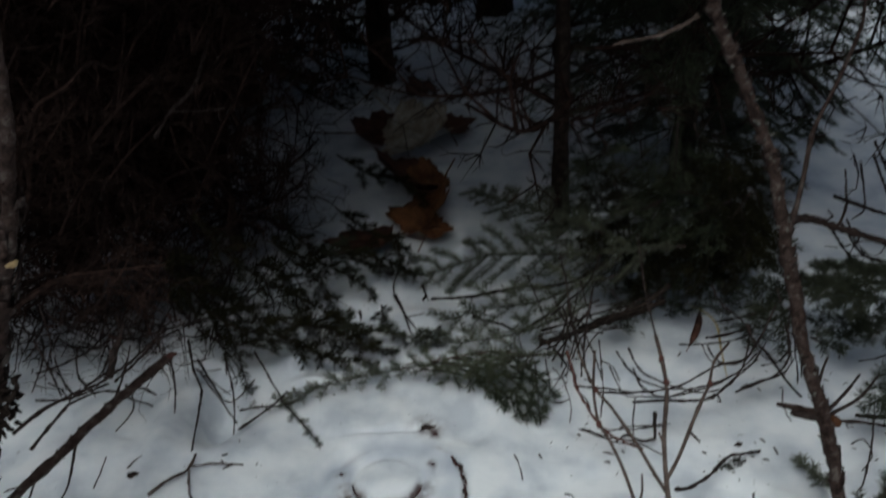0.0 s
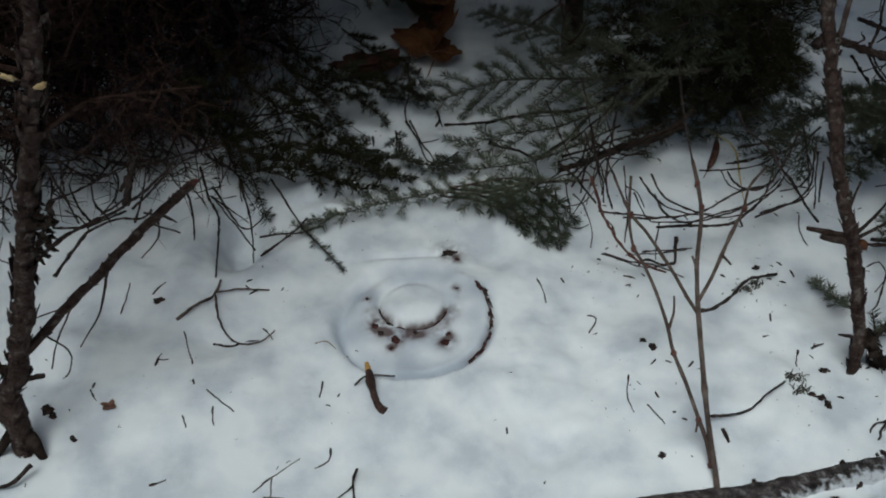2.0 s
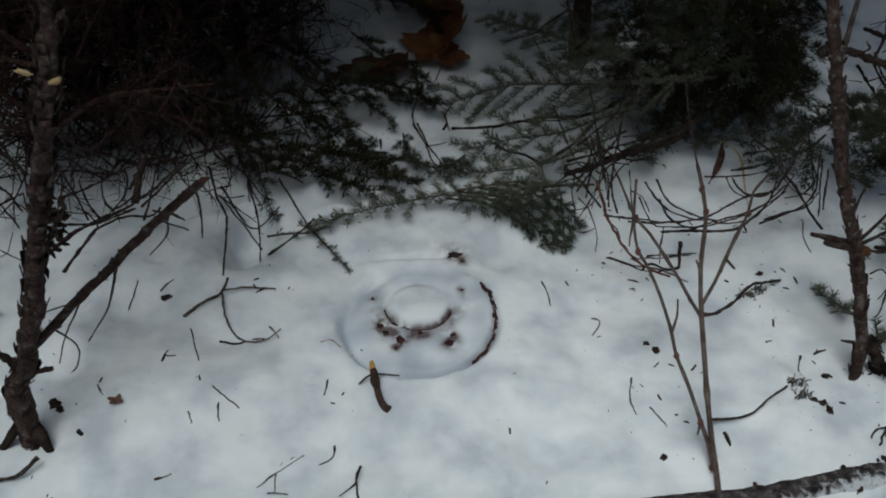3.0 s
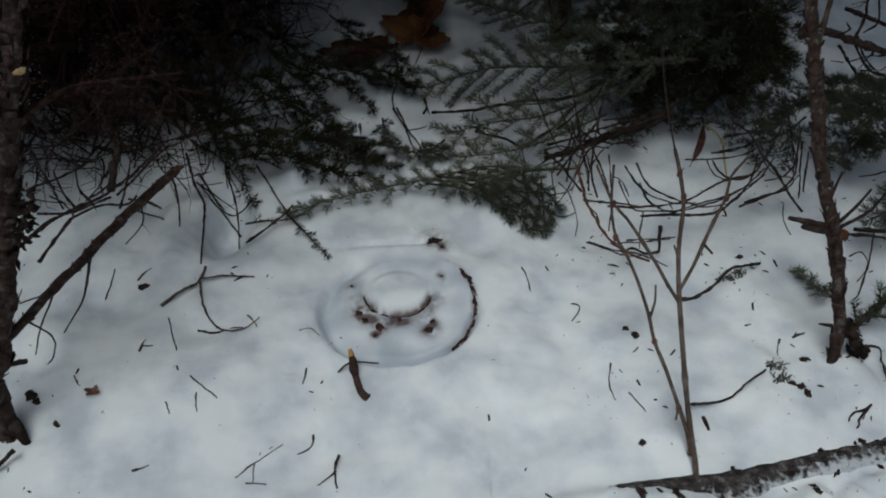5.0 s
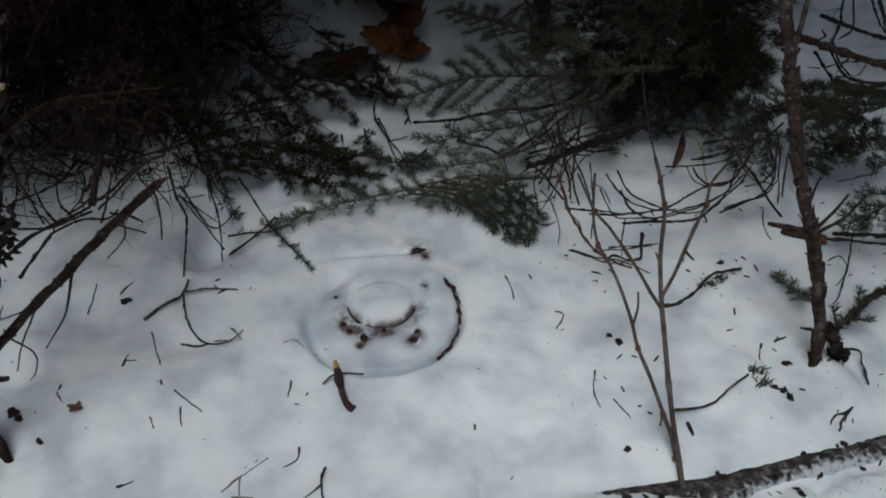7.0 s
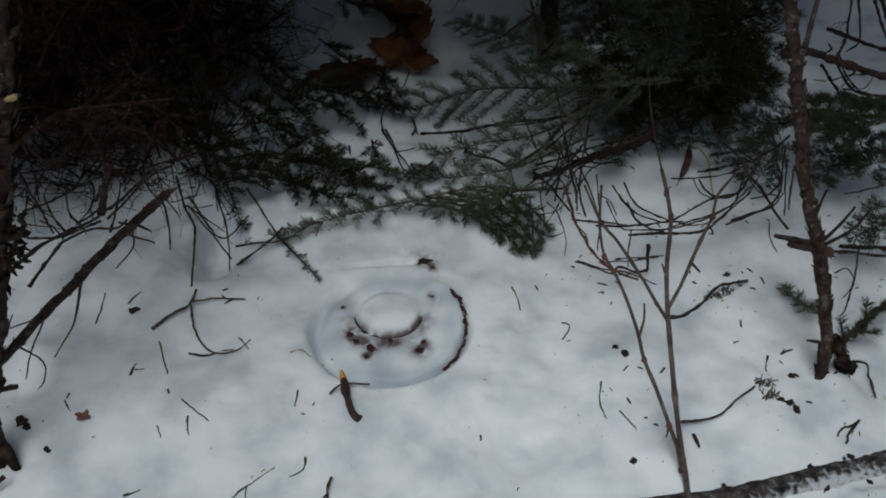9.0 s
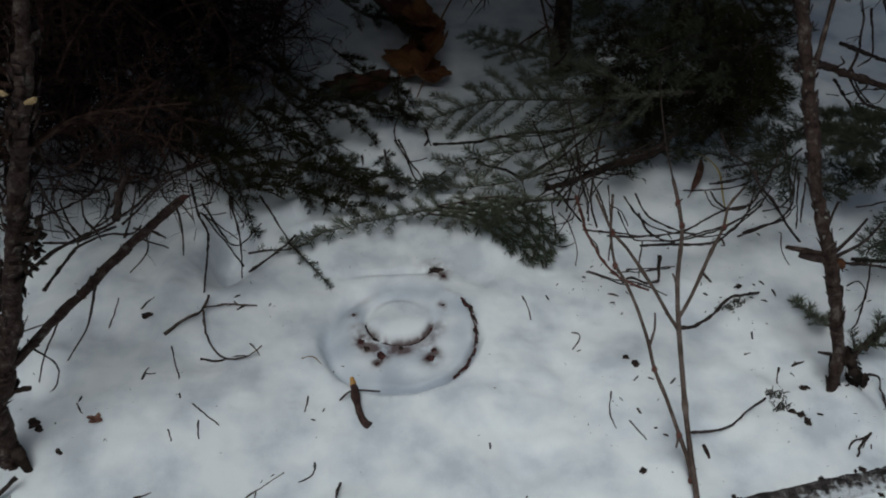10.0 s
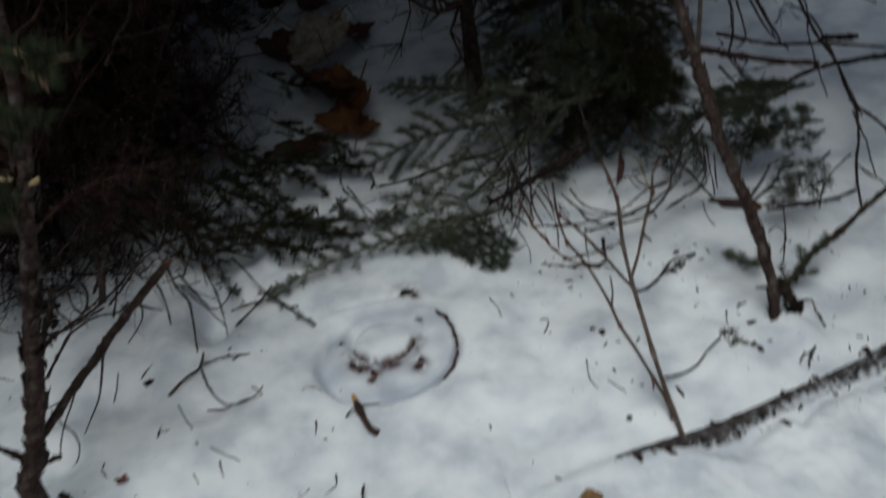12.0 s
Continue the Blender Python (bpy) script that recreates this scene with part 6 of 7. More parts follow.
bough("spruce_bough", [(0.415, 0.359, 0.150), (0.336, 0.378, 0.110), (0.263, 0.389, 0.080), (0.176, 0.400, 0.050), (0.080, 0.404, 0.020)], 0.140, 267, DRYNEEDLE, "flat green spruce bough hanging over the snow", needle=0.0195, per_m=1800, gap=0.026, second=False)
bough("spruce_bough", [(0.378, 0.311, 0.120), (0.319, 0.322, 0.090), (0.236, 0.328, 0.050), (0.149, 0.324, 0.030), (0.050, 0.331, 0.015)], 0.080, 268, DRYNEEDLE, "flat green spruce bough hanging over the snow", needle=0.0195, per_m=1800, gap=0.028, second=False)
bough("spruce_bough", [(0.313, 0.234, 0.060), (0.210, 0.221, 0.050), (0.117, 0.223, 0.040), (0.034, 0.247, 0.035), (-0.050, 0.232, 0.030), (-0.133, 0.204, 0.020), (-0.214, 0.177, 0.015)], 0.060, 269, DRYNEEDLE, "low spruce bough resting on the snow edge", gap=0.018, second=False)
for k, pts in enumerate(([(0.06, 0.245, 0.040), (0.15, 0.210, 0.035), (0.215, 0.155, 0.025), (0.246, 0.115, 0.012)], [(0.10, 0.250, 0.045), (0.18, 0.205, 0.040), (0.235, 0.155, 0.030), (0.255, 0.125, 0.015)],
                         [(0.14, 0.245, 0.050), (0.20, 0.215, 0.040), (0.25, 0.175, 0.030), (0.265, 0.145, 0.015)], [(0.10, 0.235, 0.035), (0.16, 0.185, 0.030), (0.205, 0.145, 0.020), (0.225, 0.118, 0.010)],
                         [(0.17, 0.245, 0.050), (0.22, 0.225, 0.040), (0.265, 0.195, 0.030), (0.28, 0.170, 0.020)], [(0.04, 0.235, 0.035), (0.11, 0.215, 0.030), (0.16, 0.175, 0.020), (0.19, 0.145, 0.010)])):
    bough("spruce_bough", pts, 0.036, 270 + k, NEEDLE, "dense dark green spruce tip on the snow", gap=0.017, per_m=1900, second=False, needle=0.017, spread=0.6, start=0.25)
bough("spruce_bough", [(-0.213, 0.174, 0.020), (-0.179, 0.137, 0.014), (-0.155, 0.111, 0.010), (-0.132, 0.080, 0.006)], 0.020, 275, NEEDLE, "small spruce sprig lying on the snow", gap=0.02, needle=0.010, per_m=1300)
bough("spruce_bough", [(-0.286, 0.160, 0.040), (-0.248, 0.163, 0.014), (-0.201, 0.160, 0.018), (-0.152, 0.187, 0.025)], 0.020, 276, DRYNEEDLE, "small dry spruce sprig lying on the snow", gap=0.03, needle=0.009, per_m=1000)
# The darkest needle colour here has the thicket's shade put into it.
bough("spruce_bough", [(-0.387, 0.399, 0.300), (-0.325, 0.374, 0.220), (-0.253, 0.372, 0.140), (-0.164, 0.387, 0.070), (-0.076, 0.344, 0.030)], 0.070, 277, SHADENEEDLE, "shaded spruce bough low over the snow", gap=0.024, per_m=2500, second=False)
bough("spruce_bough", [(-0.380, 0.314, 0.150), (-0.299, 0.282, 0.100), (-0.220, 0.281, 0.060), (-0.135, 0.260, 0.040), (-0.040, 0.252, 0.030)], 0.070, 279, SHADENEEDLE, "shaded spruce bough low over the snow", gap=0.024, per_m=2500)
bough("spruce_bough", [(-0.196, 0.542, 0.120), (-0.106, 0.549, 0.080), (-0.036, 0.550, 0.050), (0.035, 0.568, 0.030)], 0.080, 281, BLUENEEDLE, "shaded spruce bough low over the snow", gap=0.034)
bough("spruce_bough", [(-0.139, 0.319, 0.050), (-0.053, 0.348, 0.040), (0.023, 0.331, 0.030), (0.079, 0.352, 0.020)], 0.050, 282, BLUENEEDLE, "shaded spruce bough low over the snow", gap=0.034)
bough("spruce_bough", [(-0.159, 0.701, 0.140), (-0.085, 0.644, 0.100), (-0.025, 0.633, 0.070), (0.023, 0.611, 0.040)], 0.053, 285, SHADENEEDLE, "dark spruce bough in the deep shade", gap=0.026, per_m=2500, needle=0.018)
bough("spruce_bough", [(-0.227, 0.346, 0.060), (-0.139, 0.317, 0.045), (-0.072, 0.276, 0.040), (-0.009, 0.278, 0.030)], 0.042, 286, SHADENEEDLE, "dark spruce bough in the deep shade", gap=0.026, per_m=2500, needle=0.018)
bough("spruce_bough", [(-0.410, 0.254, 0.280), (-0.370, 0.295, 0.180), (-0.352, 0.301, 0.120), (-0.340, 0.295, 0.060)], 0.071, 289, SHADENEEDLE, "dark spruce bough in the deep shade", gap=0.026, per_m=2500, needle=0.018)
bough("spruce_bough", [(-0.284, 0.590, 0.200), (-0.224, 0.591, 0.120), (-0.158, 0.604, 0.070), (-0.087, 0.604, 0.040), (-0.038, 0.565, 0.020)], 0.042, 290, SHADENEEDLE, "dark spruce bough in the deep shade", gap=0.026, per_m=2500, needle=0.018)
bough("spruce_bough", [(-0.240, 0.522, 0.120), (-0.184, 0.497, 0.080), (-0.149, 0.457, 0.050), (-0.136, 0.415, 0.030)], 0.042, 291, SHADENEEDLE, "dark spruce bough in the deep shade", gap=0.026, per_m=2500, needle=0.018)
bough("spruce_bough", [(-0.166, 0.859, 0.200), (-0.093, 0.866, 0.140), (-0.017, 0.907, 0.090), (0.036, 0.867, 0.050)], 0.048, 292, SHADENEEDLE, "dark spruce bough in the deep shade", gap=0.026, per_m=2500, needle=0.018)
bough("spruce_bough", [(0.871, 0.122, 0.250), (0.835, 0.220, 0.200), (0.796, 0.321, 0.150), (0.740, 0.352, 0.120), (0.657, 0.345, 0.090), (0.607, 0.326, 0.070)], 0.130, 293, BLUENEEDLE, "blue-green spruce bough behind the leaning trunk", gap=0.014, needle=0.018)
bough("spruce_bough", [(0.905, 0.129, 0.160), (0.871, 0.207, 0.130), (0.820, 0.263, 0.100), (0.767, 0.277, 0.080)], 0.110, 294, BLUENEEDLE, "blue-green spruce bough behind the leaning trunk", gap=0.014, needle=0.018)
bough("spruce_bough", [(0.716, 0.242, 0.150), (0.696, 0.251, 0.120), (0.670, 0.255, 0.100), (0.634, 0.259, 0.080)], 0.080, 295, BLUENEEDLE, "blue-green spruce bough behind the leaning trunk", gap=0.013, needle=0.018)
bough("spruce_bough", [(0.673, -0.109, 0.050), (0.672, -0.075, 0.035), (0.661, -0.040, 0.020), (0.652, 0.000, 0.010)], 0.030, 296, DRYNEEDLE, "small spruce sprig beside the trunk's foot", gap=0.02)
bough("spruce_bough", [(0.689, -0.148, 0.020), (0.712, -0.132, 0.040), (0.743, -0.113, 0.050), (0.793, -0.097, 0.080)], 0.050, 297, BLUENEEDLE, "spruce shoot beside the trunk's foot", gap=0.03, r=0.0045)
bough("spruce_bough", [(0.702, 0.137, 0.140), (0.728, 0.133, 0.130), (0.758, 0.128, 0.120)], 0.035, 298, BLUENEEDLE, "small spruce sprig by the leaning trunk", gap=0.012)
bough("spruce_bough", [(0.857, 0.024, 0.160), (0.804, 0.019, 0.120), (0.775, 0.023, 0.100), (0.749, 0.022, 0.090)], 0.070, 299, BLUENEEDLE, "blue-green spruce sprig over the snow", gap=0.014, needle=0.018)
bough("spruce_bough", [(0.891, 0.098, 0.160), (0.847, 0.098, 0.150), (0.815, 0.110, 0.140)], 0.050, 300, BLUENEEDLE, "blue-green spruce sprig over the snow", gap=0.016)
# Most of this hanging mass takes the needle colour darkened for shade.
bough("spruce_bough", [(0.681, 0.442, 0.270), (0.610, 0.406, 0.198), (0.533, 0.410, 0.144), (0.466, 0.431, 0.102)], 0.150, 301, SHADENEEDLE, "dense dark green spruce bough hanging in shade", gap=0.02, per_m=1400, needle=0.018)
bough("spruce_bough", [(0.437, 0.545, 0.252), (0.454, 0.484, 0.198), (0.461, 0.436, 0.150), (0.484, 0.408, 0.096)], 0.150, 302, SHADENEEDLE, "dense dark green spruce bough hanging in shade", gap=0.02, per_m=1400, needle=0.018)
bough("spruce_bough", [(0.653, 0.491, 0.270), (0.652, 0.435, 0.192), (0.668, 0.409, 0.132), (0.662, 0.394, 0.084)], 0.150, 303, SHADENEEDLE, "dense dark green spruce bough hanging in shade", gap=0.02, per_m=1400, needle=0.018)
bough("spruce_bough", [(0.563, 0.522, 0.270), (0.492, 0.516, 0.216), (0.395, 0.508, 0.162), (0.348, 0.473, 0.114)], 0.150, 304, SHADENEEDLE, "dense dark green spruce bough hanging in shade", gap=0.02, per_m=1400, needle=0.018)
bough("spruce_bough", [(0.616, 0.579, 0.300), (0.583, 0.486, 0.228), (0.595, 0.427, 0.162), (0.617, 0.410, 0.108)], 0.150, 305, SHADENEEDLE, "dense dark green spruce bough hanging in shade", gap=0.02, per_m=1400, needle=0.018)
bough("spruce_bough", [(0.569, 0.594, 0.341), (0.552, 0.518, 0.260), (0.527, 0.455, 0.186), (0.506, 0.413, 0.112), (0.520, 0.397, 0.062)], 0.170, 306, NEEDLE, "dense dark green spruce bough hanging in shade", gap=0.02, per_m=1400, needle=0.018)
bough("spruce_bough", [(0.601, 0.591, 0.341), (0.624, 0.537, 0.260), (0.633, 0.470, 0.198), (0.635, 0.446, 0.124), (0.620, 0.423, 0.081)], 0.170, 307, SHADENEEDLE, "dense dark green spruce bough hanging in shade", gap=0.02, per_m=1400, needle=0.018)
bough("spruce_bough", [(0.645, 0.607, 0.310), (0.689, 0.532, 0.260), (0.709, 0.463, 0.223), (0.712, 0.420, 0.174), (0.706, 0.420, 0.124)], 0.150, 308, SHADENEEDLE, "dense dark green spruce bough hanging in shade", gap=0.02, per_m=1400, needle=0.018)
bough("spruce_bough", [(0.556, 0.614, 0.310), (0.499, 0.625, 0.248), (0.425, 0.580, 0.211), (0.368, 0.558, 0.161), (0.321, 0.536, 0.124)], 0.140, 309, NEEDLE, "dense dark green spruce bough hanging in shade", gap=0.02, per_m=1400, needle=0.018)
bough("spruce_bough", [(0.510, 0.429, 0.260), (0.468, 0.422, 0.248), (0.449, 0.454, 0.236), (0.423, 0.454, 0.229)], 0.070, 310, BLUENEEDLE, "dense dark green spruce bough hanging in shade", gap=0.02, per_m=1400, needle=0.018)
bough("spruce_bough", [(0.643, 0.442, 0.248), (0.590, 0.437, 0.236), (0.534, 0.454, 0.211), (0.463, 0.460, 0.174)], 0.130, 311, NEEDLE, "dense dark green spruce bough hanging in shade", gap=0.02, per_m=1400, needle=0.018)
bough("spruce_bough", [(0.540, 0.435, 0.279), (0.612, 0.445, 0.248), (0.664, 0.412, 0.205), (0.744, 0.418, 0.149)], 0.130, 312, SHADENEEDLE, "dense dark green spruce bough hanging in shade", gap=0.02, per_m=1400, needle=0.018)
bough("spruce_bough", [(0.516, 0.467, 0.205), (0.455, 0.460, 0.149), (0.428, 0.438, 0.105), (0.434, 0.425, 0.074)], 0.120, 313, SHADENEEDLE, "dense dark green spruce bough hanging in shade", gap=0.02, per_m=1400, needle=0.018)
bough("spruce_bough", [(0.591, 0.461, 0.205), (0.576, 0.430, 0.149), (0.561, 0.408, 0.105), (0.569, 0.395, 0.074)], 0.120, 314, SHADENEEDLE, "dense dark green spruce bough hanging in shade", gap=0.02, per_m=1400, needle=0.018)
bough("spruce_bough", [(0.587, 0.523, 0.120), (0.524, 0.457, 0.090), (0.468, 0.414, 0.060), (0.410, 0.368, 0.040)], 0.075, 315, NEEDLE, "dark green spruce spray hanging low over snow", gap=0.019, second=False)
bough("spruce_bough", [(0.621, 0.498, 0.120), (0.581, 0.447, 0.080), (0.545, 0.404, 0.060), (0.528, 0.375, 0.040)], 0.070, 316, NEEDLE, "dark green spruce spray hanging low over snow", gap=0.019, second=False)
bough("spruce_bough", [(0.677, 0.472, 0.120), (0.635, 0.437, 0.080), (0.594, 0.409, 0.060), (0.581, 0.392, 0.040)], 0.060, 318, NEEDLE, "dark green spruce spray hanging low over snow", gap=0.019, second=False)
bough("spruce_bough", [(0.525, 0.494, 0.100), (0.481, 0.428, 0.070), (0.451, 0.380, 0.050), (0.438, 0.335, 0.035)], 0.055, 320, NEEDLE, "dark green spruce spray hanging low over snow", gap=0.019, second=False)
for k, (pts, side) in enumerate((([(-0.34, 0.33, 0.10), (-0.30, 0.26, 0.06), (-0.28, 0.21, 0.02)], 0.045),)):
    bough("spruce_bough", pts, side, 330 + k, SHADENEEDLE, "dark thin spruce spray over a snow hollow", gap=0.03, second=False)
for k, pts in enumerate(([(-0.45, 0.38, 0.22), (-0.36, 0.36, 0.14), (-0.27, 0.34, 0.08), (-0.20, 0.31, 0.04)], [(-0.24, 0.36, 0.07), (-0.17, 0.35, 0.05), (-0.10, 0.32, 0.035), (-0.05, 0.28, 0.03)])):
    bough("spruce_bough", pts, 0.075, 340 + k, SHADENEEDLE, "dark spruce bough in the deep shade", gap=0.022, per_m=2500, needle=0.017, second=False)
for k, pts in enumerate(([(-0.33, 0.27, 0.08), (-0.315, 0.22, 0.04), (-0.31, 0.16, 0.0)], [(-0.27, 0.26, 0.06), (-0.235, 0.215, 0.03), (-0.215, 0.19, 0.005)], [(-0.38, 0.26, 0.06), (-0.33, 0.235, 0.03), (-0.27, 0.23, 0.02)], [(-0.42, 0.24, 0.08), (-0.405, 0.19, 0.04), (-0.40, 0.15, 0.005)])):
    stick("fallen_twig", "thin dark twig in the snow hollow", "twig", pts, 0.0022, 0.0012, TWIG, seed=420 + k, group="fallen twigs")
for k, (pts, side, mat) in enumerate((([(-0.257, 0.434, 0.200), (-0.220, 0.489, 0.140), (-0.146, 0.510, 0.090), (-0.094, 0.509, 0.050), (-0.064, 0.495, 0.020)], 0.045, SHADENEEDLE),
                                   ([(-0.144, 0.531, 0.120), (-0.085, 0.546, 0.090), (-0.031, 0.560, 0.060), (0.018, 0.553, 0.030)], 0.040, SHADENEEDLE),
                                   ([(-0.044, 0.431, 0.050), (-0.038, 0.385, 0.040), (-0.025, 0.352, 0.030), (0.005, 0.353, 0.020)], 0.035, SHADENEEDLE),
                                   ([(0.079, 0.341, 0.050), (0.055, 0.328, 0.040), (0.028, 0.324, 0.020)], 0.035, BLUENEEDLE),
                                   ([(-0.314, 0.263, 0.100), (-0.258, 0.274, 0.070), (-0.191, 0.270, 0.050), (-0.116, 0.257, 0.030)], 0.040, SHADENEEDLE),
                                   ([(-0.015, 0.649, 0.100), (-0.017, 0.603, 0.060), (-0.004, 0.568, 0.030)], 0.020, SHADENEEDLE),
                                   ([(-0.267, 0.382, 0.180), (-0.233, 0.411, 0.130), (-0.208, 0.399, 0.090), (-0.208, 0.385, 0.060)], 0.050, SHADENEEDLE))):
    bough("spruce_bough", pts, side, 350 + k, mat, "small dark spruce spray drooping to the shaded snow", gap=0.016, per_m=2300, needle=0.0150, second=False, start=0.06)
for k, pts in enumerate(([(-0.015, 0.453, 0.050), (0.005, 0.415, 0.030), (0.034, 0.383, 0.005)],
                         [(-0.092, 0.442, 0.040), (-0.093, 0.456, 0.010)],
                         [(-0.276, 0.449, 0.100), (-0.276, 0.461, 0.060), (-0.281, 0.490, 0.020)],
                         [(-0.114, 0.370, 0.050), (-0.082, 0.380, 0.040), (-0.063, 0.380, 0.030)],
                         [(0.041, 0.460, 0.060), (0.050, 0.482, 0.020)],
                         [(-0.028, 0.671, 0.080), (-0.020, 0.663, 0.050), (-0.020, 0.656, 0.020)],
                         [(-0.073, 0.566, 0.030), (-0.018, 0.556, 0.030)])):
    stick("fallen_twig", "thin dark twig stuck in the shaded snow", "twig", pts, 0.0024, 0.0012, TWIG, seed=430 + k, group="fallen twigs")
near_spruce(-0.86, -0.62, [[(-0.145, -0.841, 0.920), (-0.126, -0.865, 0.915), (-0.116, -0.872, 0.910)],
    [(-0.140, -0.904, 0.915), (-0.132, -0.907, 0.910), (-0.128, -0.904, 0.905)],
    [(-0.143, -0.939, 0.900), (-0.140, -0.938, 0.895), (-0.137, -0.937, 0.890)]])

# ---- the two spruces in front and those in the shade behind ----
# The live boughs from 1.05 m up stay unseen, added to shade the ground.
spruce("dark spruce with a thicket of bare dead lower branches", -0.74, 0.64, 3.4, 0.03, (0.20, 0.95, 230), (1.05, 3.0, 124), 1.7, 201, aim=(240, 390), bare=0.76, sag=(-8, 12))
# Tiny pale flecks scattered at random over the dead twigs.
thicket = [o for o in bpy.data.objects if o.type == 'MESH' and o.data in DEAD]
rnd = random.Random(93)
bm = bmesh.new()
for k in range(420):
    twig = rnd.choice(thicket)
    p = Vector(rnd.choice(twig.data.vertices).co)
    while twig:
        p = twig.matrix_basis @ p
        twig = twig.parent
    r = rnd.uniform(0.0008, 0.0024)
    a, b, c, d = (bm.verts.new(p + Vector(q) * r * rnd.uniform(0.6, 1.3)) for q in ((1, 0, -0.6), (-0.6, 0.9, -0.5), (-0.6, -0.9, -0.5), (0, 0, 1)))
    for f in ((a, b, d), (b, c, d), (c, a, d), (b, a, c)):
        bm.faces.new(f)
tagged(part("lichen_flecks", bm, LICHEN), "small pale flecks on the dead twigs", "lichen", kind="stuff")
# Its live boughs also start above the view and only cast shade.
spruce("dark spruce with unseen high boughs shading the snow", 0.36, 0.80, 3.2, 0.017, (0.3, 0.5, 6), (1.12, 2.8, 98), 1.75, 202, sag=(-8, 12))
spruce("dense dark spruce with boughs down to the snow", 0.70, 1.02, 2.6, 0.026, (0.3, 0.4, 2), (0.16, 0.95, 74), 0.62, 231, far=False)
spruce("dense dark spruce with boughs down to the snow", 0.95, 1.55, 2.8, 0.03, (0.3, 0.4, 2), (0.2, 2.6, 50), 1.0, 232, far=False)
spruce("small dead spruce with bare tangled branches", -0.42, 0.78, 1.1, 0.014, (0.08, 0.75, 90), (1.0, 1.1, 2), 0.5, 234, aim=(90, 360), bare=0.62)
spruce("small dead spruce with bare tangled branches", -0.66, 0.52, 0.8, 0.010, (0.10, 0.5, 40), (0.7, 0.8, 2), 0.4, 236, aim=(0, 360), bare=0.40)
spruce("small dead spruce in the shade", -1.5, 0.55, 2.4, 0.022, (0.7, 1.1, 8), (1.4, 2.3, 22), 0.9, 203, sag=(-8, 12))
# Added out of view: its high boughs dim the snow at centre right.
spruce("unseen spruce added to shade the right of the snow", 1.5, -0.2, 3.4, 0.03, (0.5, 0.6, 2), (1.2, 3.2, 108), 1.9, 252, sag=(-8, 8))
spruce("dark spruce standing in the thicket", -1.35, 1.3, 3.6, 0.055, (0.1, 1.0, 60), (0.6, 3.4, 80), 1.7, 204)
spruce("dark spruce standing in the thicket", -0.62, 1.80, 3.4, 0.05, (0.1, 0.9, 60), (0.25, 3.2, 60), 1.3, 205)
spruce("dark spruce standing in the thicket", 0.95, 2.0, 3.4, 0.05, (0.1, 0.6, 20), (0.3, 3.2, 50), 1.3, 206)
# Its boughs above the view are added canopy that darkens the gap.
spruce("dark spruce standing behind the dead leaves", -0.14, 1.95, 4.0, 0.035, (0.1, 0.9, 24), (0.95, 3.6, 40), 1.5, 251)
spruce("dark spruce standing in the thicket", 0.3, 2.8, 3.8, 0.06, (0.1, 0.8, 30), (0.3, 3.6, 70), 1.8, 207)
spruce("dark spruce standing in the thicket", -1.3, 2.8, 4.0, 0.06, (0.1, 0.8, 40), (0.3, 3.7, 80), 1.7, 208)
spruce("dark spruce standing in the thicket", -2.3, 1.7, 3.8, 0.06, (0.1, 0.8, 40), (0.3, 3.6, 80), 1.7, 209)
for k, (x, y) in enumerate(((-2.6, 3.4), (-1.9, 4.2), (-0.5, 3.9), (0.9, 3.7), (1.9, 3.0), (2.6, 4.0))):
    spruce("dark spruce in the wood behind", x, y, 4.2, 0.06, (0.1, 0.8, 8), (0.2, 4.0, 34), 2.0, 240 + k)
# Unseen ring of spruces, mostly behind the camera, added to block low skylight.
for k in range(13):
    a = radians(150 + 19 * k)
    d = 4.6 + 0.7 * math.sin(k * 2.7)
    spruce("unseen tall dark spruce added round the clearing for shade", d * math.cos(a), -0.9 + d * math.sin(a), 7.5, 0.10, (0.5, 1.0, 4), (0.6, 7.2, 44), 3.6, 220 + k)


for k, (x, y, n, size) in enumerate(((-0.80, 0.44, 6, 0.8), (-0.72, 0.46, 9, 0.9), (-0.63, 0.40, 10, 0.85), (-0.54, 0.42, 11, 0.95), (-0.46, 0.46, 11, 0.9), (-0.37, 0.50, 10, 0.85), (-0.66, 0.50, 12, 1.1), (-0.28, 0.47, 6, 0.6))):
    dead_bush(x, y, n, size, 500 + k)


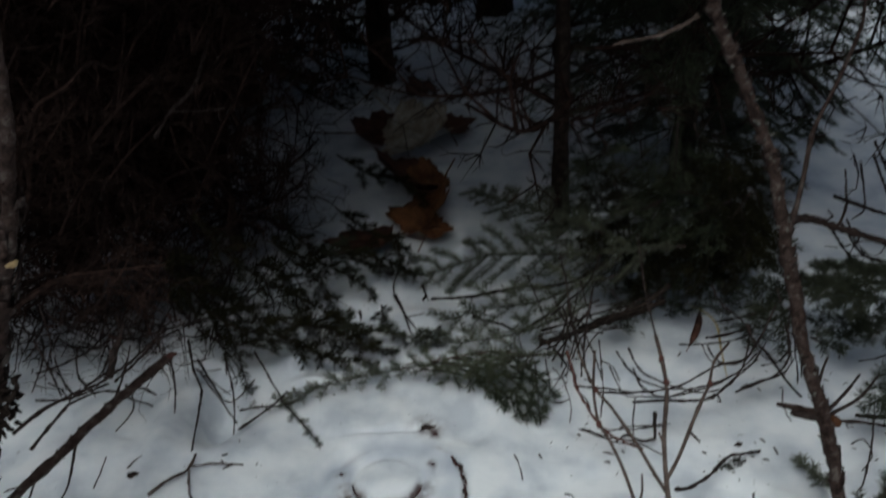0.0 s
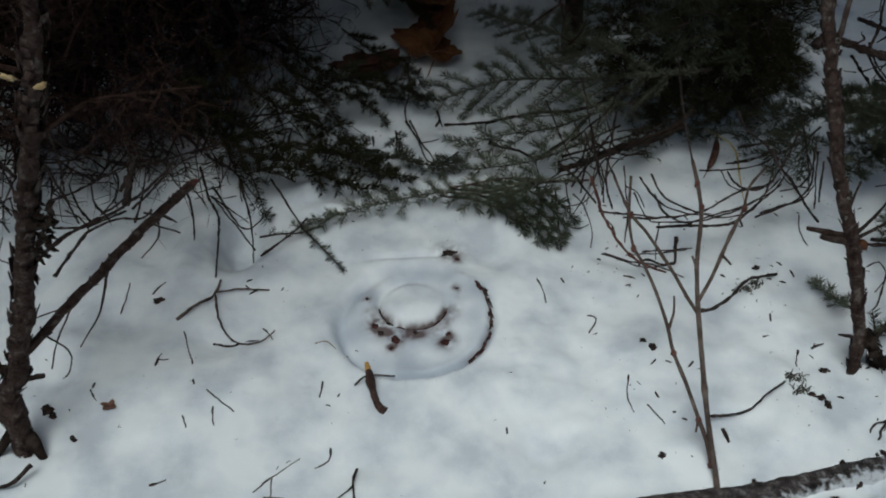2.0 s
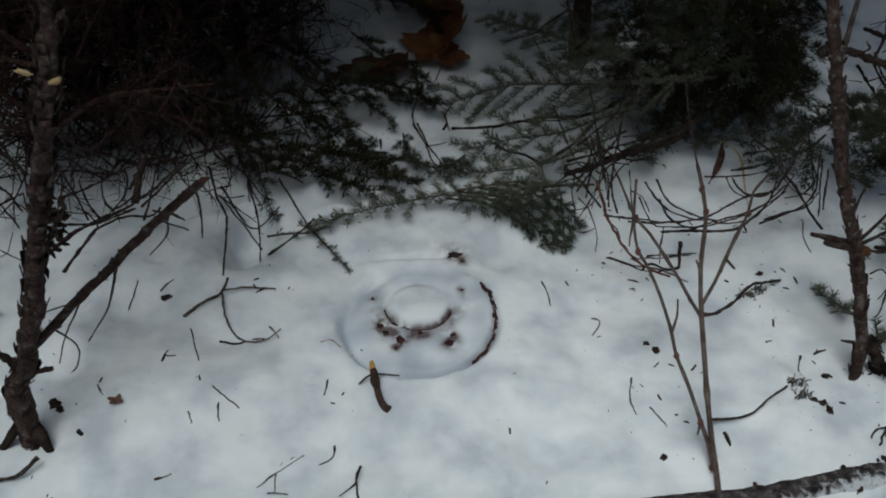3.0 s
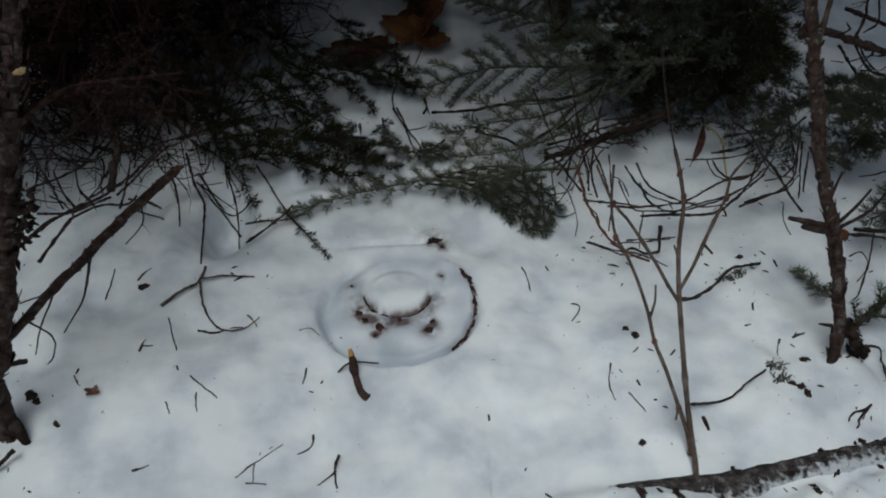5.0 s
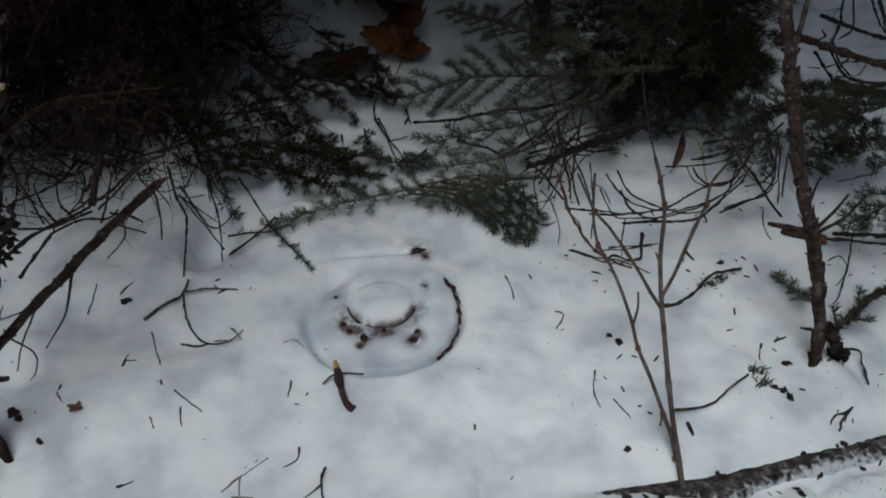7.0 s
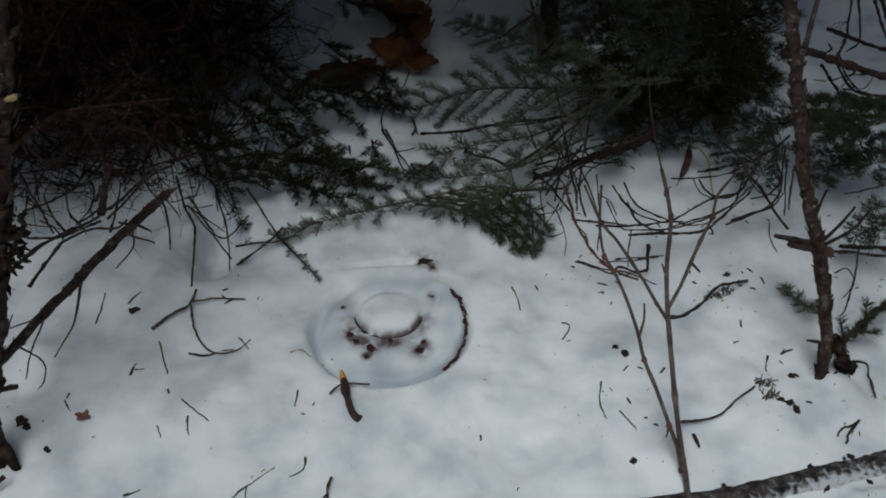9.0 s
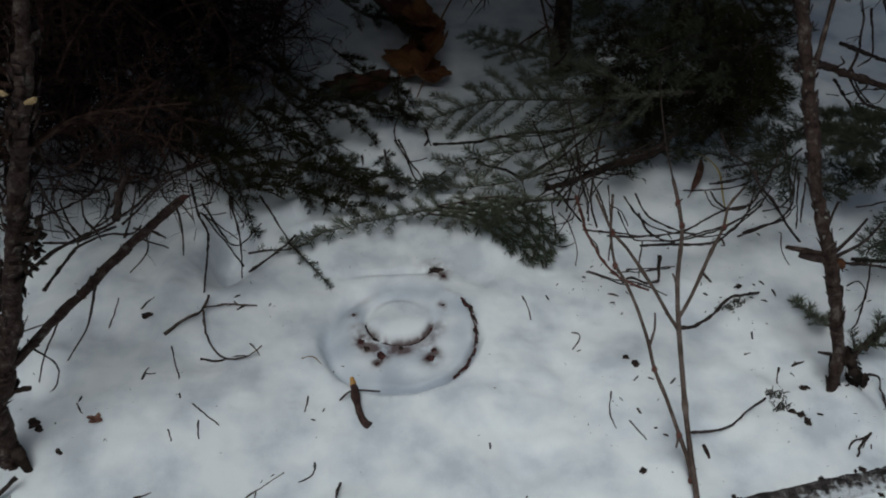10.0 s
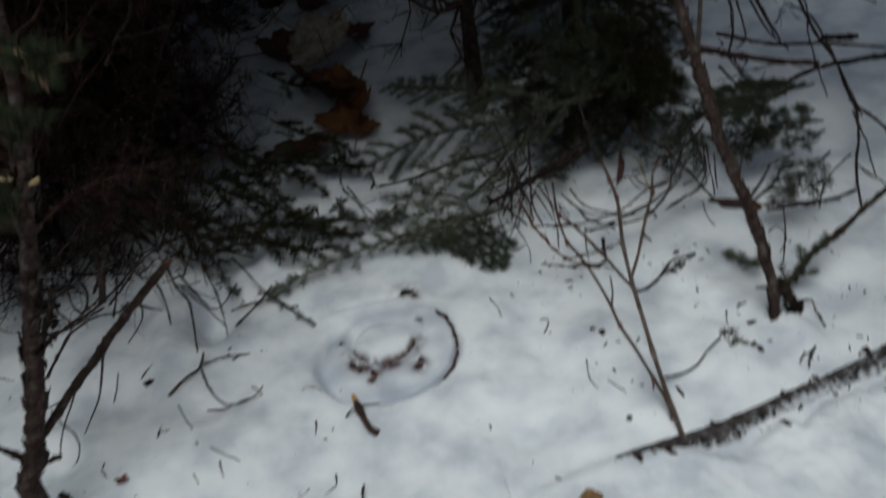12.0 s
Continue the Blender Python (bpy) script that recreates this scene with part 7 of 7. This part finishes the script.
# ---- dead leaves ----
def dead_leaf(label, x, y, size, mat, seed, turn, tilt=(10, 8), curl=0.35, lobes=5, lift=0.012, stalk=True, deep=0.17):
    """A broad lobed leaf, curled, with a raised midrib, ragged edge and some thickness."""
    rnd = random.Random(seed)
    bm = bmesh.new()
    n, m = 44, 7
    grid = []
    for j in range(m + 1):
        ring = []
        for i in range(n):
            a = 2 * math.pi * i / n
            r = 0.91 - deep + deep * abs(math.cos(a * lobes / 2)) ** 0.8 + 0.05 * math.sin(17 * a + seed) + rnd.uniform(-0.02, 0.02)
            r *= size * 0.5 * j / m * (1.15 if math.cos(a) > 0 else 0.9)
            u, v = r * math.cos(a), r * 0.85 * math.sin(a)
            d = math.hypot(u, v) / size
            z = curl * size * (1.3 * d * d + 0.25 * abs(v) / size - 0.35 * d * math.sin(2 * a + seed)) + 0.05 * size * noise.noise((u / size * 5, v / size * 5, seed))
            ring.append(bm.verts.new((u, v, z)))
        grid.append(ring)
    for a, b in zip(grid[1:], grid[2:]):
        for i in range(n):
            bm.faces.new((a[i], a[(i + 1) % n], b[(i + 1) % n], b[i]))
    c = bm.verts.new((0, 0, 0))
    for i in range(n):
        bm.faces.new((c, grid[1][i], grid[1][(i + 1) % n]))
    for v in grid[0]:
        bm.verts.remove(v)
    bmesh.ops.recalc_face_normals(bm, faces=bm.faces)
    bmesh.ops.solidify(bm, geom=bm.faces[:], thickness=0.0006)
    top = part("dead_leaf", bm, mat)
    top.matrix_basis = pose(x, y, gz(x, y) + lift, tilt[0], tilt[1], turn)
    tagged(top, label, "leaf", "dead leaves on the snow")
    bm = bmesh.new()
    tube(bm, [(size * 0.45, 0, curl * size * 0.28), (0, 0, 0.002), (-size * 0.3, 0, curl * size * 0.06), (-size * (0.95 if stalk else 0.4), 0.02 * size, 0.02 * size)], size * 0.012, size * 0.012, 5, 0.01, 0.05)
    part("midrib", bm, mat, top)
    return top


dead_leaf("large orange-brown dead leaf curled on the snow", 0.045, 0.885, 0.21, LEAF, 1, 250, (24, 14), 0.42, 5, 0.03)
dead_leaf("orange-brown dead leaf lying on the snow", 0.045, 0.80, 0.13, LEAF, 2, 80, (30, 0), 0.3, 5, 0.03)
dead_leaf("red-brown dead leaf under others", -0.01, 1.06, 0.25, DARKLEAF, 3, 150, (15, -20), 0.4, 5, 0.025)
dead_leaf("dull orange-brown dead leaf on a heap of leaves", 0.03, 1.02, 0.14, LEAF, 33, 30, (18, 20), 0.4, 5, 0.045)
dead_leaf("dark red-brown dead leaf on the shaded snow", -0.105, 0.755, 0.19, DARKLEAF, 4, 190, (8, 5), 0.25, 5, 0.02)
dead_leaf("dark red-brown dead leaf in the shade", -0.115, 1.38, 0.22, DARKLEAF, 5, 20, (15, 10), 0.4, 5, 0.03)
dead_leaf("bleached pale dead leaf on the snow", -0.010, 1.34, 0.27, PALELEAF, 6, 300, (30, 6), 0.35, 5, 0.06)
dead_leaf("bleached pale dead leaf tilted against another", 0.000, 1.22, 0.13, PALELEAF, 16, 200, (34, 16), 0.4, 5, 0.05)
dead_leaf("dark brown dead leaf on the snow", 0.09, 1.41, 0.20, DARKLEAF, 7, 100, (15, 6), 0.35, 5, 0.03)
dead_leaf("dull brown dead leaf in the shade", 0.0, 1.75, 0.15, DARKLEAF, 8, 60, (15, 6), 0.35, 5, 0.03)
dead_leaf("small red-brown dead leaf scrap on the snow", -0.458, -0.212, 0.028, CURLLEAF, 9, 160, (6, 4), 0.35, 4, 0.003, False, 0.5)
dead_leaf("curled brown leaf scrap beside the dead trunk", -0.722, -0.018, 0.028, CURLLEAF, 12, 25, (14, 8), 0.6, 4, 0.006, False)
dead_leaf("tan dead leaf standing in the snow", 0.216, -0.474, 0.040, TANLEAF, 10, 8, (52, 4), 0.4, 4, 0.016, False)


def curled_leaf():
    bm = bmesh.new()
    rows, a, c = [], Vector((0.545, 0.292, 0.006)), Vector((0.610, 0.430, 0.010))
    d = (c - a).normalized()
    side = d.cross(Vector((0, -0.3, 1))).normalized()
    up = side.cross(d)
    for k in range(15):
        t = k / 14
        w = 0.0068 * (math.sin(math.pi * min(1, max(0, (t - 0.12) / 0.80)) ** 0.75) ** 1.1 if 0.12 < t < 0.92 else 0) * (1 + 0.12 * math.sin(11 * t)) + 0.0008
        p = a.lerp(c, t) + up * 0.010 * math.sin(math.pi * t) + side * 0.005 * math.sin(4 * t)
        rows.append([bm.verts.new(p + side * w * q + up * w * abs(q) * 0.35) for q in (-1, -0.5, 0, 0.5, 1)])
    for p, q in zip(rows, rows[1:]):
        for k in range(4):
            bm.faces.new((p[k], p[k + 1], q[k + 1], q[k]))
    bmesh.ops.solidify(bm, geom=bm.faces[:], thickness=0.0006)
    top = part("curled_leaf", bm, CURLLEAF)
    tagged(top, "narrow curled red-brown dead leaf on snow", "leaf", "dead leaves on the snow")


curled_leaf()


def grass_blade():
    bm = bmesh.new()
    line = smooth_path([(0.551, 0.402, 0.045), (0.584, 0.361, 0.055), (0.605, 0.320, 0.048), (0.600, 0.257, 0.030), (0.601, 0.211, 0.003)], 0.008)
    prev = None
    for k, p in enumerate(line):
        w = 0.0022 * math.sin(math.pi * (0.1 + 0.85 * k / len(line)))
        a, b, c = (bm.verts.new(p + Vector(o)) for o in ((-w, 0, 0), (w, 0, 0), (0, 0, 0.0009)))
        if prev:
            bm.faces.new((prev[0], a, c, prev[2]))
            bm.faces.new((prev[2], c, b, prev[1]))
            bm.faces.new((prev[1], b, a, prev[0]))
        prev = (a, b, c)
    tagged(part("grass_blade", bm, STRAW), "dry yellow grass blade bent over snow", "grass")


grass_blade()


# ---- the stick with the orange tip, and the bits in the pressed rings ----
def tipped_stick():
    bm = bmesh.new()
    pts = [(-0.052, -0.232), (-0.062, -0.222), (-0.070, -0.200), (-0.078, -0.165)]
    tube(bm, [(x, y, gz(x, y) + h) for (x, y), h in zip(pts, (0.003, 0.005, 0.010, 0.020))], 0.0055, 0.0052, 9, 0.005, 0.2, 2, random.Random(6))
    top = part("broken_stick", bm, BURNT)
    tagged(top, "short broken dark stick with bright orange tip in snow", "stick")
    bm = bmesh.new()
    z = gz(-0.08, -0.16)
    tube(bm, [(-0.0775, -0.167, z + 0.0195), (-0.0795, -0.159, z + 0.023), (-0.0805, -0.153, z + 0.026)], 0.0056, 0.003, 8, 0.003, 0.15, 0, random.Random(7))
    part("tip", bm, RESIN, top, "bright orange broken tip")
    line = [(-0.100, -0.178, 0.004), (-0.080, -0.168, 0.012), (-0.040, -0.152, 0.006)]
    bm = bmesh.new()
    tube(bm, [(x, y, gz(x, y) + h) for x, y, h in line], 0.0018, 0.0012, 5, 0.006, 0.15)
    part("side_shoot", bm, TWIG, top)


tipped_stick()


def crumb(name, label, category, x, y, size, mat, seed, flat=0.55, group="", stretch=1.0, turn=0.0):
    """An uneven lump of bark, cone or litter."""
    bm = bmesh.new()
    rnd = random.Random(seed)
    ragged = 0.9
    bmesh.ops.create_icosphere(bm, subdivisions=4, radius=size)
    o = Vector((rnd.uniform(0, 50), rnd.uniform(0, 50), 0))
    for v in bm.verts:
        u = v.co / size
        f = 1 + ragged * (noise.noise(u * 1.3 + o) + 0.6 * noise.noise(u * 2.9 + o) + 0.4 * noise.noise(u * 6.0 + o))
        v.co *= max(0.2, f)
        v.co.z *= flat
        v.co.x *= stretch
    bmesh.ops.rotate(bm, verts=bm.verts, cent=(0, 0, 0), matrix=Matrix.Rotation(turn, 3, 'Z'))
    ob = part(name, bm, mat)
    ob.location = (x, y, gz(x, y) + size * flat * 0.35)
    return tagged(ob, label, category, group)


for k, (x, y, s) in enumerate(BITS):
    crumb("bark_crumb", "dark crumb of bark pressed in the snow", "bark", x, y, s * 0.66, DEBRIS if k % 3 == 0 else CRUMBS, k + 1, 0.3, "crumbs in the ring", (1.3, 0.7, 0.8, 1.2)[k % 4], 0.5 * k)
for k in range(22):
    a = radians(195 + 140 * k / 21 + 5 * math.sin(k * 1.9))
    crumb("bark_crumb", "thin dark sliver of bark in the ring's groove", "bark", RINGS[0][0] + 0.0575 * math.cos(a), RINGS[0][1] + 0.0575 * math.sin(a), 0.0022 + 0.0007 * math.sin(k * 3.1), CRUMBS if k % 2 else DEBRIS, 130 + k, 0.6, "crumbs in the ring", 2.2, a + 1.57)
for k in range(24):
    a = radians(32 - 80 * k / 23)
    x, y = RINGS[1][0] + 0.125 * math.cos(a), RINGS[1][1] + 0.122 * math.sin(a)
    crumb("bark_crumb", "reddish dark piece of bark along the ring's edge", "bark", x + 0.002 * math.sin(k * 4.7), y, 0.0021 + 0.0011 * math.sin(k * 2.3), CRUMBS if k % 3 else DEBRIS, 30 + k, 0.45, "crumbs in the ring", 2.3 + math.sin(k), a + 1.57 + 0.4 * math.sin(k * 3.7))
def arc(r, lo, hi, n, ring, lift):
    return [(ring[0] + r * math.cos(radians(lo + (hi - lo) * k / (n - 1))), ring[1] + r * math.sin(radians(lo + (hi - lo) * k / (n - 1))), lift) for k in range(n)]


stick("bark_sliver", "thin dark bark strip lying in the inner groove", "bark", arc(0.0565, 192, 338, 9, RINGS[0], 0.001), 0.0012, 0.0009, TWIG, seed=901, rough=0.5, wander=0.0012)
stick("reddish_twig", "knobbly red-brown twig bent along the outer ring", "twig", arc(0.124, 34, -48, 9, RINGS[1], 0.001), 0.0015, 0.0011, CRUMBS, seed=902, rough=0.5, knots=9, wander=0.0014)
for k, (x, y, s) in enumerate(((-0.437, 0.016, 0.0055), (-0.555, -0.206, 0.0055), (-0.545, -0.216, 0.004), (-0.562, -0.200, 0.0035), (0.334, -0.328, 0.0036), (0.361, -0.132, 0.0045), (0.348, -0.117, 0.0035), (0.574, 0.045, 0.0045),
                               (0.606, -0.187, 0.0035), (0.613, -0.186, 0.003), (0.585, -0.239, 0.0042), (0.592, -0.250, 0.0045), (0.575, -0.232, 0.003))):
    crumb("bark_crumb", "small dark crumb of litter on the snow", "bark", x, y, s, DEBRIS, 60 + k, 0.6, "crumbs on the snow", 1.3, k)
for k, (x, y, s, st) in enumerate(((0.556, -0.203, 0.010, 1.7), (0.561, -0.225, 0.008, 1.8), (0.559, 0.003, 0.010, 1.9), (0.537, -0.010, 0.008, 1.8))):
    bm = bmesh.new()
    rnd = random.Random(80 + k)
    for j in range(30):
        p = Vector((rnd.gauss(0, s * st * 0.5), rnd.gauss(0, s * 0.5), 0))
        q = p + Vector((rnd.uniform(-s, s), rnd.uniform(-s, s), rnd.uniform(0.002, s)))
        tube(bm, [p, (p + q) / 2 + Vector((0, 0, 0.002)), q], 0.0011, 0.0006, 4, 0.01, 0.2, 0, rnd)
    ob = part("lichen_tuft", bm, LICHEN)
    ob.location = (x, y, gz(x, y))
    tagged(ob, "grey tangled lichen tuft lying on the snow", "lichen", "lichen tufts")


# ---- the buried log at the edge ----
def buried_log():
    bm = bmesh.new()
    r0, r1 = 0.009, 0.066
    line = smooth_path([(x, y, 0) for x, y in LOG], 0.02)
    n = len(line)
    a = [(p.x, p.y, 0.4 * gz(p.x, p.y + 0.012) + 0.6 * gz(p.x, p.y + 0.05) + 0.0070 - (r0 + (r1 - r0) * k / n)) for k, p in enumerate(line)]
    tube(bm, a[::2], r0, r1, 36, 0.004, 0.012, 0, random.Random(2), 0.0)
    for v in bm.verts:
        n1 = noise.noise(Vector((v.co.x * 22, v.co.y * 70, v.co.z * 70))) + 0.7 * noise.noise(Vector((v.co.x * 90, v.co.y * 170, v.co.z * 170)))
        v.co.z += 0.0020 * n1
        v.co.y += 0.002 * noise.noise(v.co * 60 + Vector((4, 4, 4)))
        v.co.y -= 1.6 * max(0, log_side(v.co.x, v.co.y)) * math.exp(-((v.co.x - 0.445) / 0.05) ** 2)
    for v in bm.verts:
        v.co.z -= 0.03 * max(0, min(1, (0.30 - v.co.x) / 0.10)) ** 1.5
    top = part("fallen_log", bm, SOIL)
    nt = SOIL.node_tree
    bsdf = nt.nodes["Principled BSDF"]
    patch = nt.nodes.new("ShaderNodeTexNoise")
    patch.inputs["Scale"].default_value, patch.inputs["Detail"].default_value = 105, 10
    edge = nt.nodes.new("ShaderNodeValToRGB")
    edge.color_ramp.elements[0].position, edge.color_ramp.elements[1].position = 0.47, 0.70
    mix = nt.nodes.new("ShaderNodeMixRGB")
    mix.inputs[2].default_value = (0.55, 0.57, 0.60, 1)
    nt.links.new(nt.nodes["Texture Coordinate"].outputs["Object"], patch.inputs["Vector"])
    parts = nt.nodes.new("ShaderNodeSeparateXYZ")
    more = nt.nodes.new("ShaderNodeMapRange")
    more.inputs["From Min"].default_value, more.inputs["From Max"].default_value = 0.45, 0.60
    more.inputs["To Min"].default_value, more.inputs["To Max"].default_value = -0.30, 0.10
    both = nt.nodes.new("ShaderNodeMath")
    nt.links.new(nt.nodes["Texture Coordinate"].outputs["Object"], parts.inputs[0])
    nt.links.new(parts.outputs["X"], more.inputs["Value"])
    nt.links.new(patch.outputs["Fac"], both.inputs[0])
    nt.links.new(more.outputs["Result"], both.inputs[1])
    across = nt.nodes.new("ShaderNodeVectorMath")
    across.operation = 'DOT_PRODUCT'
    across.inputs[1].default_value = (0.14, -1, 0)
    dusted = nt.nodes.new("ShaderNodeMapRange")
    dusted.inputs["From Min"].default_value, dusted.inputs["From Max"].default_value = 0.440, 0.470
    dusted.inputs["To Min"].default_value, dusted.inputs["To Max"].default_value = -0.16, 0.32
    cover = nt.nodes.new("ShaderNodeMath")
    nt.links.new(nt.nodes["Texture Coordinate"].outputs["Object"], across.inputs[0])
    nt.links.new(across.outputs["Value"], dusted.inputs["Value"])
    nt.links.new(both.outputs[0], cover.inputs[0])
    nt.links.new(dusted.outputs["Result"], cover.inputs[1])
    nt.links.new(cover.outputs[0], edge.inputs[0])
    nt.links.new(edge.outputs[0], mix.inputs[0])
    nt.links.new(bsdf.inputs["Base Color"].links[0].from_socket, mix.inputs[1])
    nt.links.new(mix.outputs[0], bsdf.inputs["Base Color"])
    tagged(top, "dark rough fallen log half buried in snow", "log")


buried_log()
rnd = random.Random(55)
for k in range(34):
    x = rnd.uniform(0.30, 0.98)
    y = -0.40 + 0.11 * (x - 0.3) / 0.5 + 0.06 * max(0, x - 0.8) - abs(rnd.gauss(0.02, 0.022))
    crumb("bark_crumb", "small dark bark scrap beside the fallen log", "bark", x, y, rnd.uniform(0.002, 0.0052), DEBRIS if k % 3 else DARKBARK, 400 + k, 0.5, "bark scraps by the log", rnd.uniform(0.8, 2.2), rnd.uniform(0, 3))


# ---- needles and specks of litter sprinkled over the snow ----
def litter():
    rnd = np.random.default_rng(17)
    V, F = [], []
    n = 5200
    x = rnd.uniform(-0.8, 0.95, n)
    y = rnd.uniform(-0.42, 0.5, n)
    keep = rnd.random(n) < 0.13 + 0.45 * np.clip((x - 0.15) / 0.4, 0, 1) + 0.35 * np.clip((y - 0.15) / 0.3, 0, 1)
    for xx, yy in zip(x[keep], y[keep]):
        a, s, dice = rnd.uniform(0, 6.28), 0.0006 + 0.0034 * rnd.random() ** 4, rnd.random()
        if dice > 0.45 + 1.6 * noise.noise((xx * 8, yy * 8, 6.1)):
            continue
        l = s * rnd.uniform(0.8, 3.0)
        z = gz(xx, yy) + 0.0006
        c, d = math.cos(a), math.sin(a)
        b = len(V)
        for u, v, w in ((-l, -s, 0), (l, -s * 0.6, 0), (l * 0.7, s, 0), (-l * 0.8, s * 0.7, 0), (0, 0, s * 0.9)):
            V.append((xx + u * c - v * d * 0.5, yy + u * d + v * c * 0.5, z + w))
        F += [(b, b + 1, b + 4), (b + 1, b + 2, b + 4), (b + 2, b + 3, b + 4), (b + 3, b, b + 4)]
    tagged(new("litter", raw_mesh("litter", V, F, DEBRIS)), "fine dark needles and specks of litter on snow", "litter", kind="stuff")


litter()
